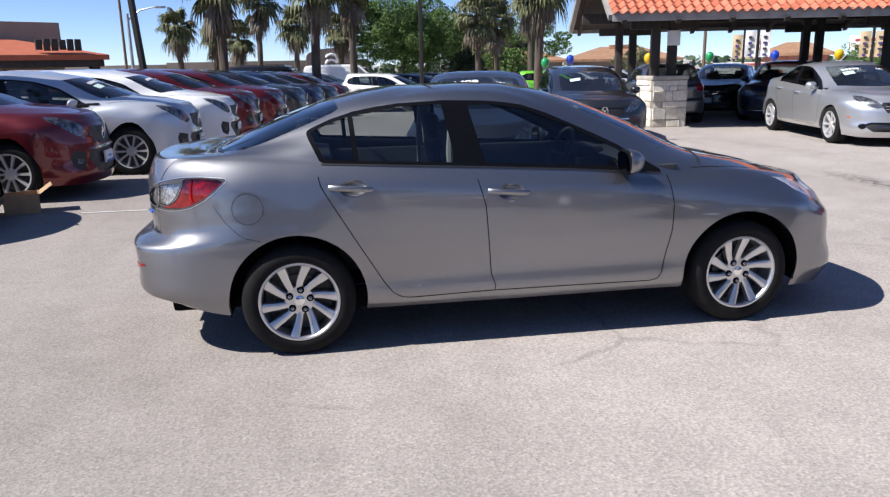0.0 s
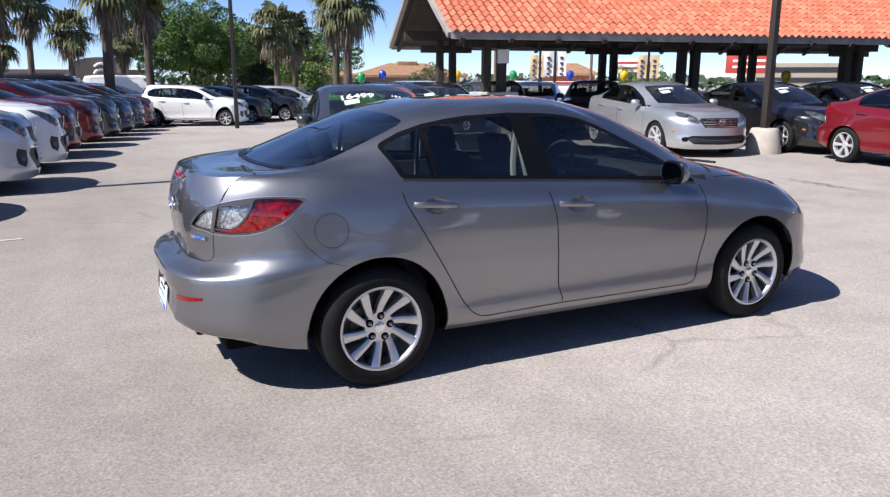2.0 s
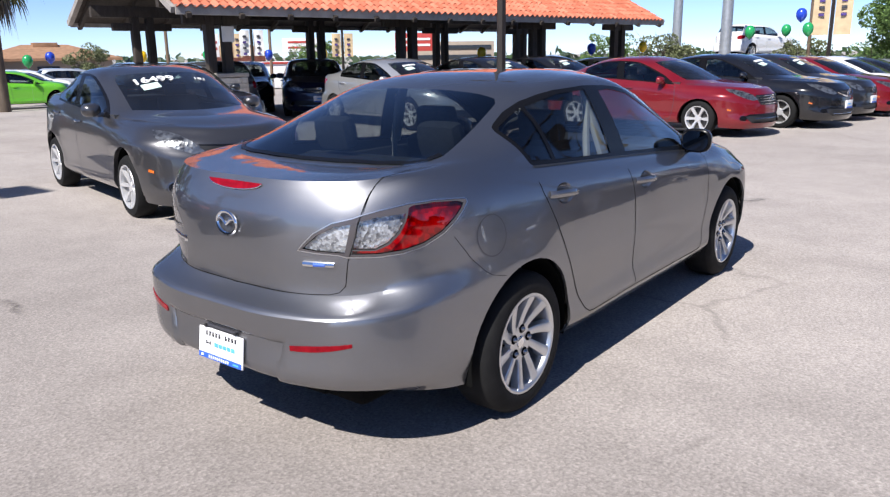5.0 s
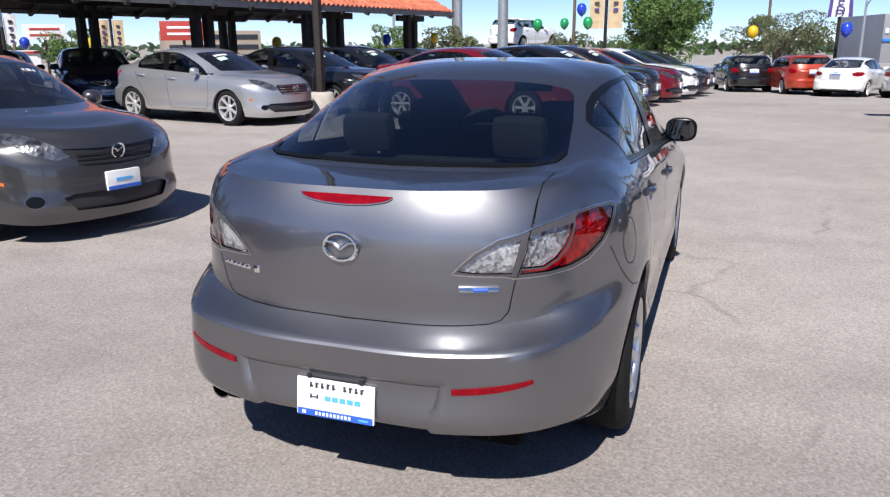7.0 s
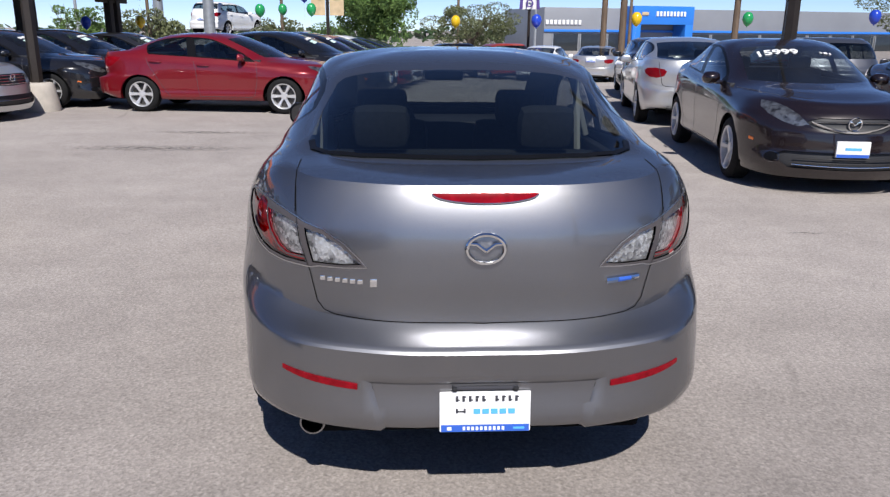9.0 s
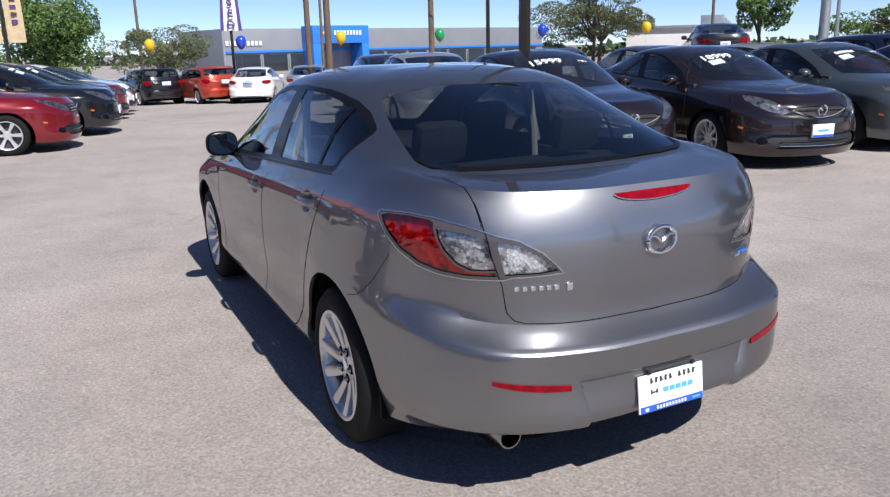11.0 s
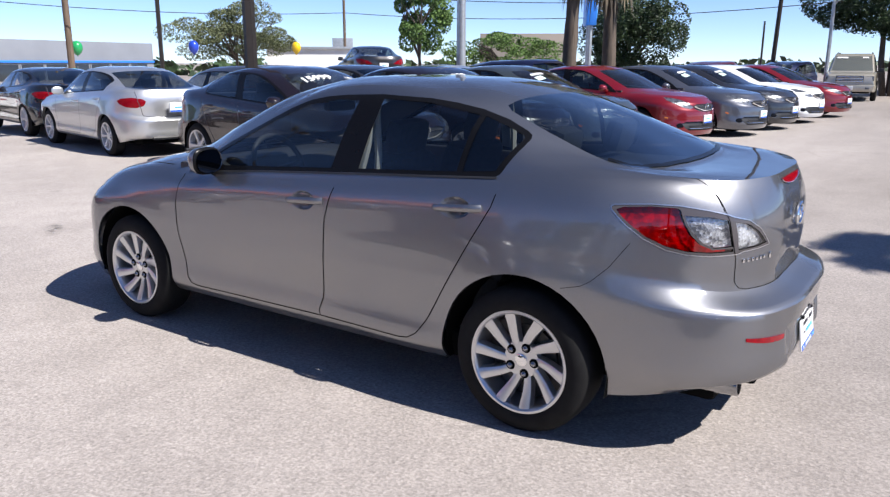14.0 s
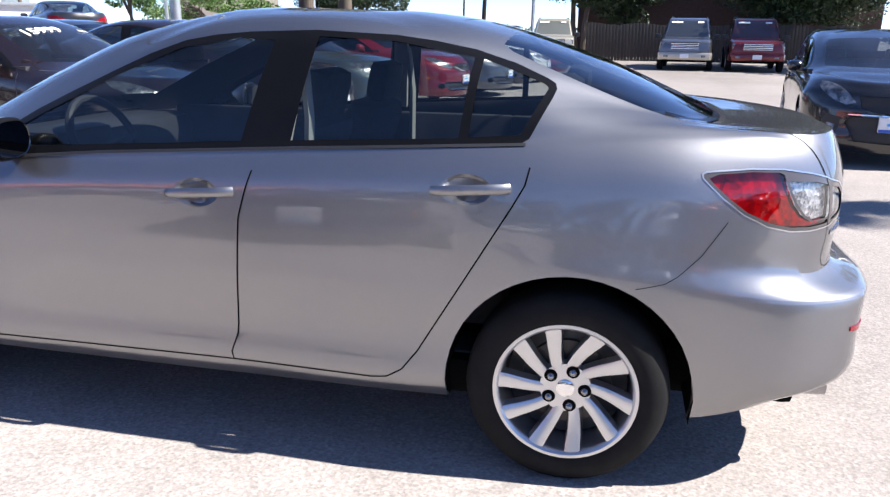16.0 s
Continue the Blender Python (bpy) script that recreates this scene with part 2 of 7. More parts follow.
CLOTH = plain("black_seat_cloth", (0.034, 0.035, 0.038), 0.9, 0, 0, 0.2, 40, 0.3)
GREYTRIM = plain("grey_pillar_trim", (0.42, 0.41, 0.38), 0.8)
UNDER = plain("matt_black_underbody", (0.004, 0.004, 0.004), 0.9)
UNDER.node_tree.nodes["Principled BSDF"].inputs["Specular IOR Level"].default_value = 0.1

from mathutils.bvhtree import BVHTree

# ---- building helpers ----
def mesh_of(bm, name, mats, smooth=True):
    me = bpy.data.meshes.new(name)
    bm.to_mesh(me)
    for m in mats if isinstance(mats, (list, tuple)) else [mats]:
        me.materials.append(m)
    if smooth:
        me.polygons.foreach_set("use_smooth", [True] * len(me.polygons))
        me.set_sharp_from_angle(angle=radians(38))
    return me


def part(name, bm, material, parent, label="", smooth=True):
    """Link a bmesh as one mesh object under a thing or a part."""
    ob = new(name, mesh_of(bm, name, material, smooth))
    bm.free()
    if parent is not None:
        ob.parent = parent
    if label:
        ob["label"] = label
    return ob


def thing(name, label, category, group="", kind="", at=None):
    ob = new(name)
    ob.empty_display_size = 0.2
    if at is not None:
        ob.matrix_basis = at
    return tagged(ob, label, category, group, kind)


def box(bm, c, s, bevel=0.0, turn=None, mat_i=0):
    """Add a box of size s round c, with rounded edges."""
    tmp = bmesh.new()
    bmesh.ops.create_cube(tmp, size=1)
    for v in tmp.verts:
        v.co = Vector((v.co.x * s[0], v.co.y * s[1], v.co.z * s[2]))
    if bevel:
        bmesh.ops.bevel(tmp, geom=tmp.edges[:], offset=bevel, segments=2, affect="EDGES", profile=0.6)
    m = Matrix.Translation(c) @ (turn if turn is not None else Matrix.Identity(4))
    join(bm, tmp, m, mat_i)


def join(bm, tmp, m=None, mat_i=None):
    vs = {}
    for v in tmp.verts:
        vs[v] = bm.verts.new(m @ v.co if m is not None else v.co)
    for f in tmp.faces:
        g = bm.faces.new([vs[v] for v in f.verts])
        g.smooth = True
        g.material_index = f.material_index if mat_i is None else mat_i
    tmp.free()


def lathe(bm, profile, steps, axis="y", a0=0.0, a1=2 * math.pi, close=True, mat_i=0):
    """Turn a profile of (radius, along) about an axis."""
    rows = []
    for i in range(steps + (0 if close else 1)):
        a = a0 + (a1 - a0) * i / steps
        ca, sa = math.cos(a), math.sin(a)
        row = []
        for r, h in profile:
            p = (r * ca, h, r * sa) if axis == "y" else (r * ca, r * sa, h)
            row.append(bm.verts.new(p))
        rows.append(row)
    n = len(rows)
    for i in range(n if close else n - 1):
        a, b = rows[i], rows[(i + 1) % n]
        for j in range(len(profile) - 1):
            f = bm.faces.new((a[j], b[j], b[j + 1], a[j + 1]))
            f.material_index = mat_i
            f.smooth = True


def tube(bm, pts, r0, r1=None, sides=8, cap=True):
    """A round bar along points, tapering from r0 to r1."""
    r1 = r0 if r1 is None else r1
    pts = [Vector(p) for p in pts]
    rings = []
    for i, p in enumerate(pts):
        d = (pts[min(i + 1, len(pts) - 1)] - pts[max(i - 1, 0)]).normalized()
        a = d.orthogonal().normalized() if i == 0 else (a - d * a.dot(d)).normalized()
        b = d.cross(a)
        r = r0 + (r1 - r0) * i / max(1, len(pts) - 1)
        rings.append([bm.verts.new(p + (a * math.cos(k * 2 * math.pi / sides) + b * math.sin(k * 2 * math.pi / sides)) * r) for k in range(sides)])
    for u, w in zip(rings, rings[1:]):
        for k in range(sides):
            bm.faces.new((u[k], u[(k + 1) % sides], w[(k + 1) % sides], w[k])).smooth = True
    if cap:
        bm.faces.new(rings[0][::-1])
        bm.faces.new(rings[-1])


def sheet(bm, poly, a, b, o, thick, mat_i=0):
    """A flat plate: outline poly in axes a, b from o, with thickness along a x b."""
    a, b, o = Vector(a), Vector(b), Vector(o)
    n = a.cross(b).normalized() * thick
    lo = [bm.verts.new(o + a * p[0] + b * p[1]) for p in poly]
    hi = [bm.verts.new(v.co + n) for v in lo]
    fs = [bm.faces.new(hi), bm.faces.new(lo[::-1])]
    k = len(poly)
    for i in range(k):
        fs.append(bm.faces.new((lo[i], lo[(i + 1) % k], hi[(i + 1) % k], hi[i])))
    for f in fs:
        f.material_index = mat_i


def letters(text, size, depth=0.004):
    """Raised letters in the x-z plane, centred, facing -y, as a bmesh."""
    cu = bpy.data.curves.new("letters", "FONT")
    cu.body, cu.size, cu.extrude, cu.align_x, cu.align_y = text, size, depth / 2, "CENTER", "CENTER"
    cu.offset = size * .022
    ob = bpy.data.objects.new("letters", cu)
    scene.collection.objects.link(ob)
    me = ob.evaluated_get(bpy.context.evaluated_depsgraph_get()).to_mesh()
    bm = bmesh.new()
    bm.from_mesh(me)
    bpy.data.objects.remove(ob)
    bpy.data.curves.remove(cu)
    bmesh.ops.transform(bm, matrix=pose(0, 0, 0, 90, 0, 0), verts=bm.verts[:])
    return bm


# ---- car bodies: nested rings run round half the car, from rear centre to front centre ----
def hermite(P, n, mirrored, creases=None):
    """Smoothly fill n steps between the points along axis 0; creases maps a row to how sharply each of its points breaks the run."""
    P = np.asarray(P, float)
    if mirrored:
        flip = np.array([1, -1, 1.0])
        P = np.concatenate([P[1:2] * flip, P, P[-2:-1] * flip])
    d = np.maximum(np.linalg.norm(np.diff(P, axis=0), axis=-1, keepdims=True), 1e-4)
    s = np.diff(P, axis=0) / d
    T = np.empty_like(P)
    T[1:-1] = (s[:-1] * d[1:] + s[1:] * d[:-1]) / (d[1:] + d[:-1])
    T[0], T[-1] = s[0], s[-1]
    came, goes = T.copy(), T.copy()
    for row, w in (creases or {}).items():
        w = np.asarray(w, float)[:, None]
        came[row] = T[row] * (1 - w) + s[row - 1] * w
        goes[row] = T[row] * (1 - w) + s[row] * w
    if mirrored:
        P, came, goes, d = P[1:-1], came[1:-1], goes[1:-1], d[1:-1]
    out = []
    for i in range(len(P) - 1):
        for k in range(n):
            t = k / n
            out.append((2 * t**3 - 3 * t**2 + 1) * P[i] + (t**3 - 2 * t**2 + t) * d[i] * goes[i] + (3 * t**2 - 2 * t**3) * P[i + 1] + (t**3 - t**2) * d[i] * came[i + 1])
    out.append(P[-1])
    return np.array(out)


# the bumper's edge and the boot's edge are sharp across the tail and fade along the flanks
REAR_EDGE = [1, 1, 1, 1, .7, .2] + [0] * 9
EDGES = {3: REAR_EDGE, 4: REAR_EDGE, 5: [.5, .5, .5, .4] + [0] * 11, 9: [1, 1, 1, .9, .4] + [0] * 10, 11: [1, 1, 1, .7, .3] + [0] * 10}


def shell(rings, nu, nr, creases=None):
    """The half body as a bmesh; faces remember their station s and ring r."""
    G = hermite(np.array(rings, float), nr, False, creases)
    G = np.swapaxes(hermite(np.swapaxes(G, 0, 1), nu, True), 0, 1)
    bm = bmesh.new()
    ls, lr = bm.faces.layers.float.new("s"), bm.faces.layers.float.new("r")
    V = [[bm.verts.new(p) for p in row] for row in G]
    for i in range(len(V) - 1):
        for j in range(len(V[0]) - 1):
            q = [V[i][j], V[i][j + 1], V[i + 1][j + 1], V[i + 1][j]]
            f = bm.faces.new(q)
            f[ls], f[lr] = (j + 0.5) / nu, (i + 0.5) / nr
    bmesh.ops.remove_doubles(bm, verts=bm.verts[:], dist=1e-5)
    bmesh.ops.recalc_face_normals(bm, faces=bm.faces[:])
    bm.faces.ensure_lookup_table()
    f = max(bm.faces, key=lambda f: f.calc_center_median().y)
    if f.normal.y < 0:
        bmesh.ops.reverse_faces(bm, faces=bm.faces[:])
    return bm


SIDE = (Vector((1, 0, 0)), Vector((0, 0, 1)))
REAR = (Vector((0, 1, 0)), Vector((0, 0, 1)))
TOP = (Vector((1, 0, 0)), Vector((0, 1, 0)))
RCORNER = (Vector((0.7071, 0.7071, 0)), Vector((0, 0, 1)))
FCORNER = (Vector((-0.7071, 0.7071, 0)), Vector((0, 0, 1)))


def inside(poly, x, y):
    hit = False
    for (x0, y0), (x1, y1) in zip(poly, poly[1:] + poly[:1]):
        if (y0 > y) != (y1 > y) and x < (x1 - x0) * (y - y0) / (y1 - y0) + x0:
            hit = not hit
    return hit


def cut(bm, poly, axes, keep):
    """Cut an outline, seen along a direction, into the body; returns the faces inside it."""
    A, B = axes
    for (a0, b0), (a1, b1) in zip(poly, poly[1:] + poly[:1]):
        lo_a, hi_a, lo_b, hi_b = min(a0, a1) - 0.004, max(a0, a1) + 0.004, min(b0, b1) - 0.004, max(b0, b1) + 0.004
        fs = []
        for f in bm.faces:
            if not keep(f):
                continue
            va = [A.dot(v.co) for v in f.verts]
            if max(va) < lo_a or min(va) > hi_a:
                continue
            vb = [B.dot(v.co) for v in f.verts]
            if max(vb) < lo_b or min(vb) > hi_b:
                continue
            fs.append(f)
        if not fs:
            continue
        geom = list({v for f in fs for v in f.verts}) + list({e for f in fs for e in f.edges}) + fs
        no = (A * -(b1 - b0) + B * (a1 - a0)).normalized()
        bmesh.ops.bisect_plane(bm, geom=geom, dist=2e-5, plane_co=A * a0 + B * b0, plane_no=no)
    got = []
    for f in bm.faces:
        if keep(f):
            c = f.calc_center_median()
            if inside(poly, A.dot(c), B.dot(c)):
                got.append(f)
    return got


def lift(bm, faces):
    """Take faces out of bm into a bmesh of their own."""
    out, vs = bmesh.new(), {}
    for f in faces:
        for v in f.verts:
            if v not in vs:
                vs[v] = out.verts.new(v.co)
        out.faces.new([vs[v] for v in f.verts]).smooth = True
    bmesh.ops.delete(bm, geom=faces, context="FACES")
    return out


def flipped(bm):
    """The mirror image of a bmesh across the car's middle."""
    out = bm.copy()
    for v in out.verts:
        v.co.y = -v.co.y
    bmesh.ops.reverse_faces(out, faces=out.faces[:])
    return out


def both(bm):
    """A bmesh joined with its mirror image."""
    o = flipped(bm)
    tmp = bpy.data.meshes.new("tmp")
    o.to_mesh(tmp)
    o.free()
    bm.from_mesh(tmp)
    bpy.data.meshes.remove(tmp)
    bmesh.ops.remove_doubles(bm, verts=bm.verts[:], dist=2e-4)
    return bm


def ribbon(tree, pts, axes, origin_far, width, lift_by=0.0012, step=0.015, closed=False):
    """A thin strip that follows a drawn line on the body, seen along a direction."""
    A, B = axes
    D = -(A.cross(B)).normalized()
    D = D if D.dot(origin_far) < 0 else -D
    line = []
    P = [Vector(p) for p in pts] + ([Vector(pts[0])] if closed else [])
    for p, q in zip(P, P[1:]):
        k = max(1, int((q - p).length / step))
        line += [p.lerp(q, i / k) for i in range(k)]
    line.append(P[-1])
    bm, prev = bmesh.new(), None
    for i, p in enumerate(line):
        d = (line[min(i + 1, len(line) - 1)] - line[max(i - 1, 0)])
        d.normalize()
        n2 = Vector((-d.y, d.x)) * width / 2
        row = []
        for w in (-1, 1):
            o = A * (p.x + w * n2.x) + B * (p.y + w * n2.y)
            co, no, _, _ = tree.ray_cast(o - D * 6, D)
            row.append(None if co is None else bm.verts.new(co - D * lift_by))
        if None in row:
            prev = None
            continue
        if prev:
            bm.faces.new((prev[0], prev[1], row[1], row[0])).smooth = True
        prev = row
    bmesh.ops.recalc_face_normals(bm, faces=bm.faces[:])
    return bm




def sedan_rings():
    """Rings of a compact saloon from the sill up to the roof's middle line."""
    return [
        [(-2.165, 0, .3), (-2.155, .35, .3), (-2.06, .59, .3), (-1.93, .715, .28), (-1.73, .79, .245), (-1.32, .8, .24), (-.9, .826, .24), (-.3, .83, .24), (.35, .83, .24), (.9, .83, .24), (1.32, .81, .22), (1.72, .8, .19), (2.02, .62, .17), (2.16, .33, .17), (2.2, 0, .17)],
        [(-2.262, 0, .335), (-2.25, .35, .335), (-2.158, .6, .335), (-1.985, .755, .335), (-1.735, .82, .335), (-1.32, .855, .33), (-.9, .86, .285), (-.3, .862, .285), (.35, .862, .285), (.9, .864, .29), (1.32, .86, .32), (1.7, .845, .3), (2.06, .655, .28), (2.21, .35, .28), (2.25, 0, .28)],
        [(-2.268, 0, .48), (-2.254, .35, .48), (-2.168, .62, .48), (-2, .757, .48), (-1.745, .832, .48), (-1.32, .877, .48), (-.9, .858, .43), (-.3, .858, .43), (.35, .858, .43), (.9, .864, .44), (1.32, .877, .48), (1.7, .86, .46), (2.03, .65, .44), (2.19, .35, .44), (2.235, 0, .44)],
        [(-2.285, 0, .599), (-2.268, .35, .602), (-2.175, .61, .61), (-1.998, .745, .62), (-1.755, .83, .64), (-1.32, .882, .66), (-.9, .87, .62), (-.3, .87, .62), (.35, .87, .62), (.9, .875, .62), (1.32, .882, .64), (1.7, .86, .62), (2.02, .65, .58), (2.185, .35, .57), (2.225, 0, .57)],
        [(-2.279, 0, .608), (-2.262, .35, .611), (-2.169, .607, .619), (-1.993, .742, .631), (-1.755, .827, .66), (-1.32, .88, .7), (-.9, .869, .66), (-.3, .87, .66), (.35, .87, .66), (.9, .875, .66), (1.32, .88, .68), (1.7, .857, .66), (2.005, .65, .62), (2.175, .35, .605), (2.215, 0, .605)],
        [(-2.165, 0, .655), (-2.15, .35, .66), (-2.045, .575, .672), (-1.94, .7, .7), (-1.745, .808, .73), (-1.32, .872, .755), (-.9, .868, .73), (-.3, .87, .72), (.35, .87, .71), (.9, .872, .71), (1.32, .873, .735), (1.7, .845, .71), (1.97, .64, .665), (2.15, .35, .635), (2.19, 0, .635)],
        [(-2.18, 0, .8), (-2.155, .35, .8), (-2.055, .575, .805), (-1.93, .7, .81), (-1.735, .802, .82), (-1.32, .858, .86), (-.9, .862, .835), (-.3, .866, .815), (.35, .866, .8), (.9, .866, .79), (1.32, .85, .8), (1.67, .79, .78), (1.92, .62, .735), (2.11, .35, .7), (2.15, 0, .7)],
        [(-2.177, 0, .947), (-2.150, .35, .949), (-2.048, .585, .953), (-1.895, .71, .97), (-1.68, .792, .985), (-1.32, .826, .985), (-.9, .845, .955), (-.3, .853, .915), (.35, .855, .885), (.9, .845, .865), (1.3, .8, .875), (1.6, .73, .855), (1.85, .575, .8), (2.04, .33, .765), (2.09, 0, .765)],
        [(-2.140, 0, 1.052), (-2.116, .34, 1.054), (-2.008, .562, 1.060), (-1.868, .652, 1.092), (-1.665, .725, 1.088), (-1.3, .78, 1.06), (-.9, .803, 1.03), (-.3, .815, .99), (.35, .82, .95), (.9, .806, .91), (1.29, .735, .92), (1.56, .655, .89), (1.82, .515, .845), (2, .3, .815), (2.04, 0, .81)],
        [(-2.121, 0, 1.086), (-2.099, .333, 1.088), (-1.99, .546, 1.093), (-1.849, .63, 1.104), (-1.65, .69, 1.11), (-1.28, .755, 1.085), (-.9, .79, 1.05), (-.3, .806, 1.01), (.35, .812, .968), (.9, .79, .93), (1.25, .7, .935), (1.5, .61, .91), (1.74, .47, .87), (1.88, .27, .845), (1.92, 0, .838)],
        [(-1.95, 0, 1.094), (-1.94, .3, 1.097), (-1.875, .48, 1.104), (-1.74, .585, 1.112), (-1.55, .655, 1.128), (-1.25, .735, 1.118), (-.9, .775, 1.077), (-.3, .793, 1.037), (.35, .798, .997), (.85, .765, .967), (1.13, .64, .97), (1.34, .55, .955), (1.52, .42, .935), (1.63, .24, .92), (1.66, 0, .915)],
        [(-1.785, 0, 1.098), (-1.775, .28, 1.101), (-1.735, .46, 1.107), (-1.645, .57, 1.124), (-1.43, .62, 1.16), (-1.18, .705, 1.162), (-.88, .755, 1.122), (-.3, .778, 1.082), (.33, .78, 1.042), (.76, .735, 1.012), (.95, .61, 1.02), (1.07, .5, 1.02), (1.15, .38, 1.015), (1.21, .22, 1.01), (1.23, 0, 1.005)],
        [(-1.32, 0, 1.297), (-1.31, .28, 1.291), (-1.27, .43, 1.282), (-1.21, .53, 1.275), (-1.12, .598, 1.268), (-.98, .648, 1.266), (-.75, .692, 1.262), (-.28, .715, 1.245), (.2, .71, 1.205), (.48, .665, 1.165), (.6, .58, 1.185), (.67, .48, 1.2), (.72, .37, 1.21), (.76, .22, 1.218), (.77, 0, 1.22)],
        [(-.92, 0, 1.415), (-.91, .28, 1.408), (-.89, .42, 1.398), (-.86, .5, 1.385), (-.82, .55, 1.376), (-.74, .585, 1.38), (-.55, .61, 1.395), (-.25, .615, 1.393), (0, .605, 1.372), (.15, .57, 1.345), (.23, .52, 1.35), (.28, .45, 1.36), (.32, .35, 1.368), (.34, .2, 1.375), (.35, 0, 1.378)],
        [(-.72, 0, 1.444), (-.71, .2, 1.442), (-.69, .3, 1.437), (-.66, .36, 1.432), (-.6, .4, 1.432), (-.52, .42, 1.436), (-.42, .43, 1.44), (-.27, .43, 1.44), (-.12, .425, 1.436), (0, .41, 1.427), (.05, .37, 1.425), (.08, .31, 1.426), (.11, .24, 1.428), (.13, .14, 1.431), (.14, 0, 1.432)],
        [(x, 0, 1.457 - 0.06 * (x + 0.3) ** 2) for x in (-.55, -.54, -.53, -.51, -.48, -.44, -.38, -.27, -.17, -.1, -.06, -.03, -.01, 0, .01)],
    ]


DLO = [(.80, .938), (.23, .985), (-.43, 1.025), (-1.15, 1.064), (-1.168, 1.075), (-1.222, 1.185), (-1.232, 1.212), (-1.226, 1.228), (-1.20, 1.243), (-1.10, 1.285), (-.97, 1.325), (-.84, 1.350), (-.72, 1.366), (-.46, 1.378), (-.23, 1.37), (-.11, 1.359), (0, 1.34), (.13, 1.295), (.27, 1.235), (.42, 1.168), (.56, 1.10), (.80, .955)]

# ---- the silver saloon ----
def wheel(parent, x, side, spokes=10, radius=0.316, width=0.205, y_face=0.862, rim_mat=None, sweep=0.24, fat=1.0, roll=0.0):
    """An alloy wheel with its tyre, brake disc, cap and nuts; side is 1 on the car's left and -1 on its right."""
    rim_mat = rim_mat or ALLOY
    k = radius / 0.316
    bm = bmesh.new()
    lathe(bm, [(.226 * k, -.006), (.224 * k, .003), (.214 * k, .004), (.207 * k, -.002), (.203 * k, -.02), (.197 * k, -.09), (.192 * k, -.17)], 48)
    lathe(bm, [(.004, -.034), (.06 * k, -.034), (.080 * k, -.036), (.086 * k, -.06)], 24)
    bmesh.ops.recalc_face_normals(bm, faces=bm.faces[:])
    turn = pose(x, side * y_face, radius - 0.004, 0, 0, 0 if side > 0 else 180) @ Matrix.Rotation(radians(roll), 4, "Y")
    w = part("wheel", bm, rim_mat, parent, "cast alloy wheel")
    w.matrix_basis = turn
    rr = 0.207 * k
    for i in range(spokes):
        th = i * 2 * math.pi / spokes + (.028 if i % 2 else -.028) + .12
        prev = None
        sp = bmesh.new()
        for j in range(7):
            f = j / 6
            r = 0.06 * k + (rr - 0.06 * k) * f
            a = th - sweep * (1 - f) ** 1.5 - (.035 if i % 2 else -.035) * (1 - f)
            half = (0.033 + 0.017 * f ** 1.3) * k * fat
            top = -0.036 + 0.034 * f ** 1.3
            er, et = Vector((math.cos(a), 0, math.sin(a))), Vector((-math.sin(a), 0, math.cos(a)))
            row = [sp.verts.new(er * r + et * (half * s) + Vector((0, top - d, 0))) for s, d in ((-.62, .035), (-.5, .004), (-.3, 0), (.3, 0), (.5, .004), (.62, .035))]
            if prev:
                for q in range(5):
                    sp.faces.new((prev[q], prev[q + 1], row[q + 1], row[q])).smooth = True
            prev = row
        bmesh.ops.recalc_face_normals(sp, faces=sp.faces[:])
        part("spoke", sp, rim_mat, w)
    bm = bmesh.new()
    o = 0.21 * k
    lathe(bm, [(.212 * k, -width + .012), (.25 * k, -width + .002), (.295 * k, -width + .004), (radius - .006, -width + .022), (radius, -width + .04), (radius + .001, -width / 2), (radius, -.04), (radius - .006, -.02), (.292 * k, -.002), (.262 * k, .008), (.238 * k, .007), (.224 * k, .0), (.212 * k, -.012)], 56)
    part("tyre", bm, RUBBER, w, "black rubber tyre")
    bm = bmesh.new()
    lathe(bm, [(.0, -.085), (.14 * k, -.085), (.142 * k, -.10), (.19 * k, -.11), (.19 * k, -.16), (.0, -.17)], 32)
    part("brake_disc", bm, DARKMETAL, w, "dark brake disc")
    bm = bmesh.new()
    lathe(bm, [(.0, -.026), (.022 * k, -.027), (.028 * k, -.030), (.030 * k, -.036)], 20)
    part("hub_cap", bm, CHROME, w, "round hub cap")
    for i in range(5):
        a = i * 2 * math.pi / 5 + 0.68
        # a flat black disc draws the shade of the hole round each nut
        bm = bmesh.new()
        lathe(bm, [(.0, -.002), (.0205 * k, -.002), (.0215 * k, -.006)], 16)
        h = part("nut_recess", bm, UNDER, w)
        h.matrix_basis = pose(.06 * k * math.cos(a), -.030, .06 * k * math.sin(a))
        bm = bmesh.new()
        lathe(bm, [(.0, .013), (.006, .012), (.011, .007), (.0125, -.004)], 10)
        n = part("wheel_nut", bm, DARKCHROME, w)
        n.matrix_basis = pose(.06 * k * math.cos(a), -.030, .06 * k * math.sin(a))
    return w


def seat(parent, x, y, w=0.50, back=0.62):
    bm = bmesh.new()
    box(bm, (x + .02, y, .50), (.50, w, .16), .05, pose(0, 0, 0, 0, -8, 0))
    s = part("seat", bm, CLOTH, parent, "black cloth seat")
    bm = bmesh.new()
    box(bm, (x - .28, y, .78), (.15, w * .96, back), .06, pose(0, 0, 0, 0, -17, 0))
    part("backrest", bm, CLOTH, s)
    bm = bmesh.new()
    box(bm, (x - .40, y, 1.16), (.10, .26, .17), .04, pose(0, 0, 0, 0, -12, 0))
    part("headrest", bm, CLOTH, s)


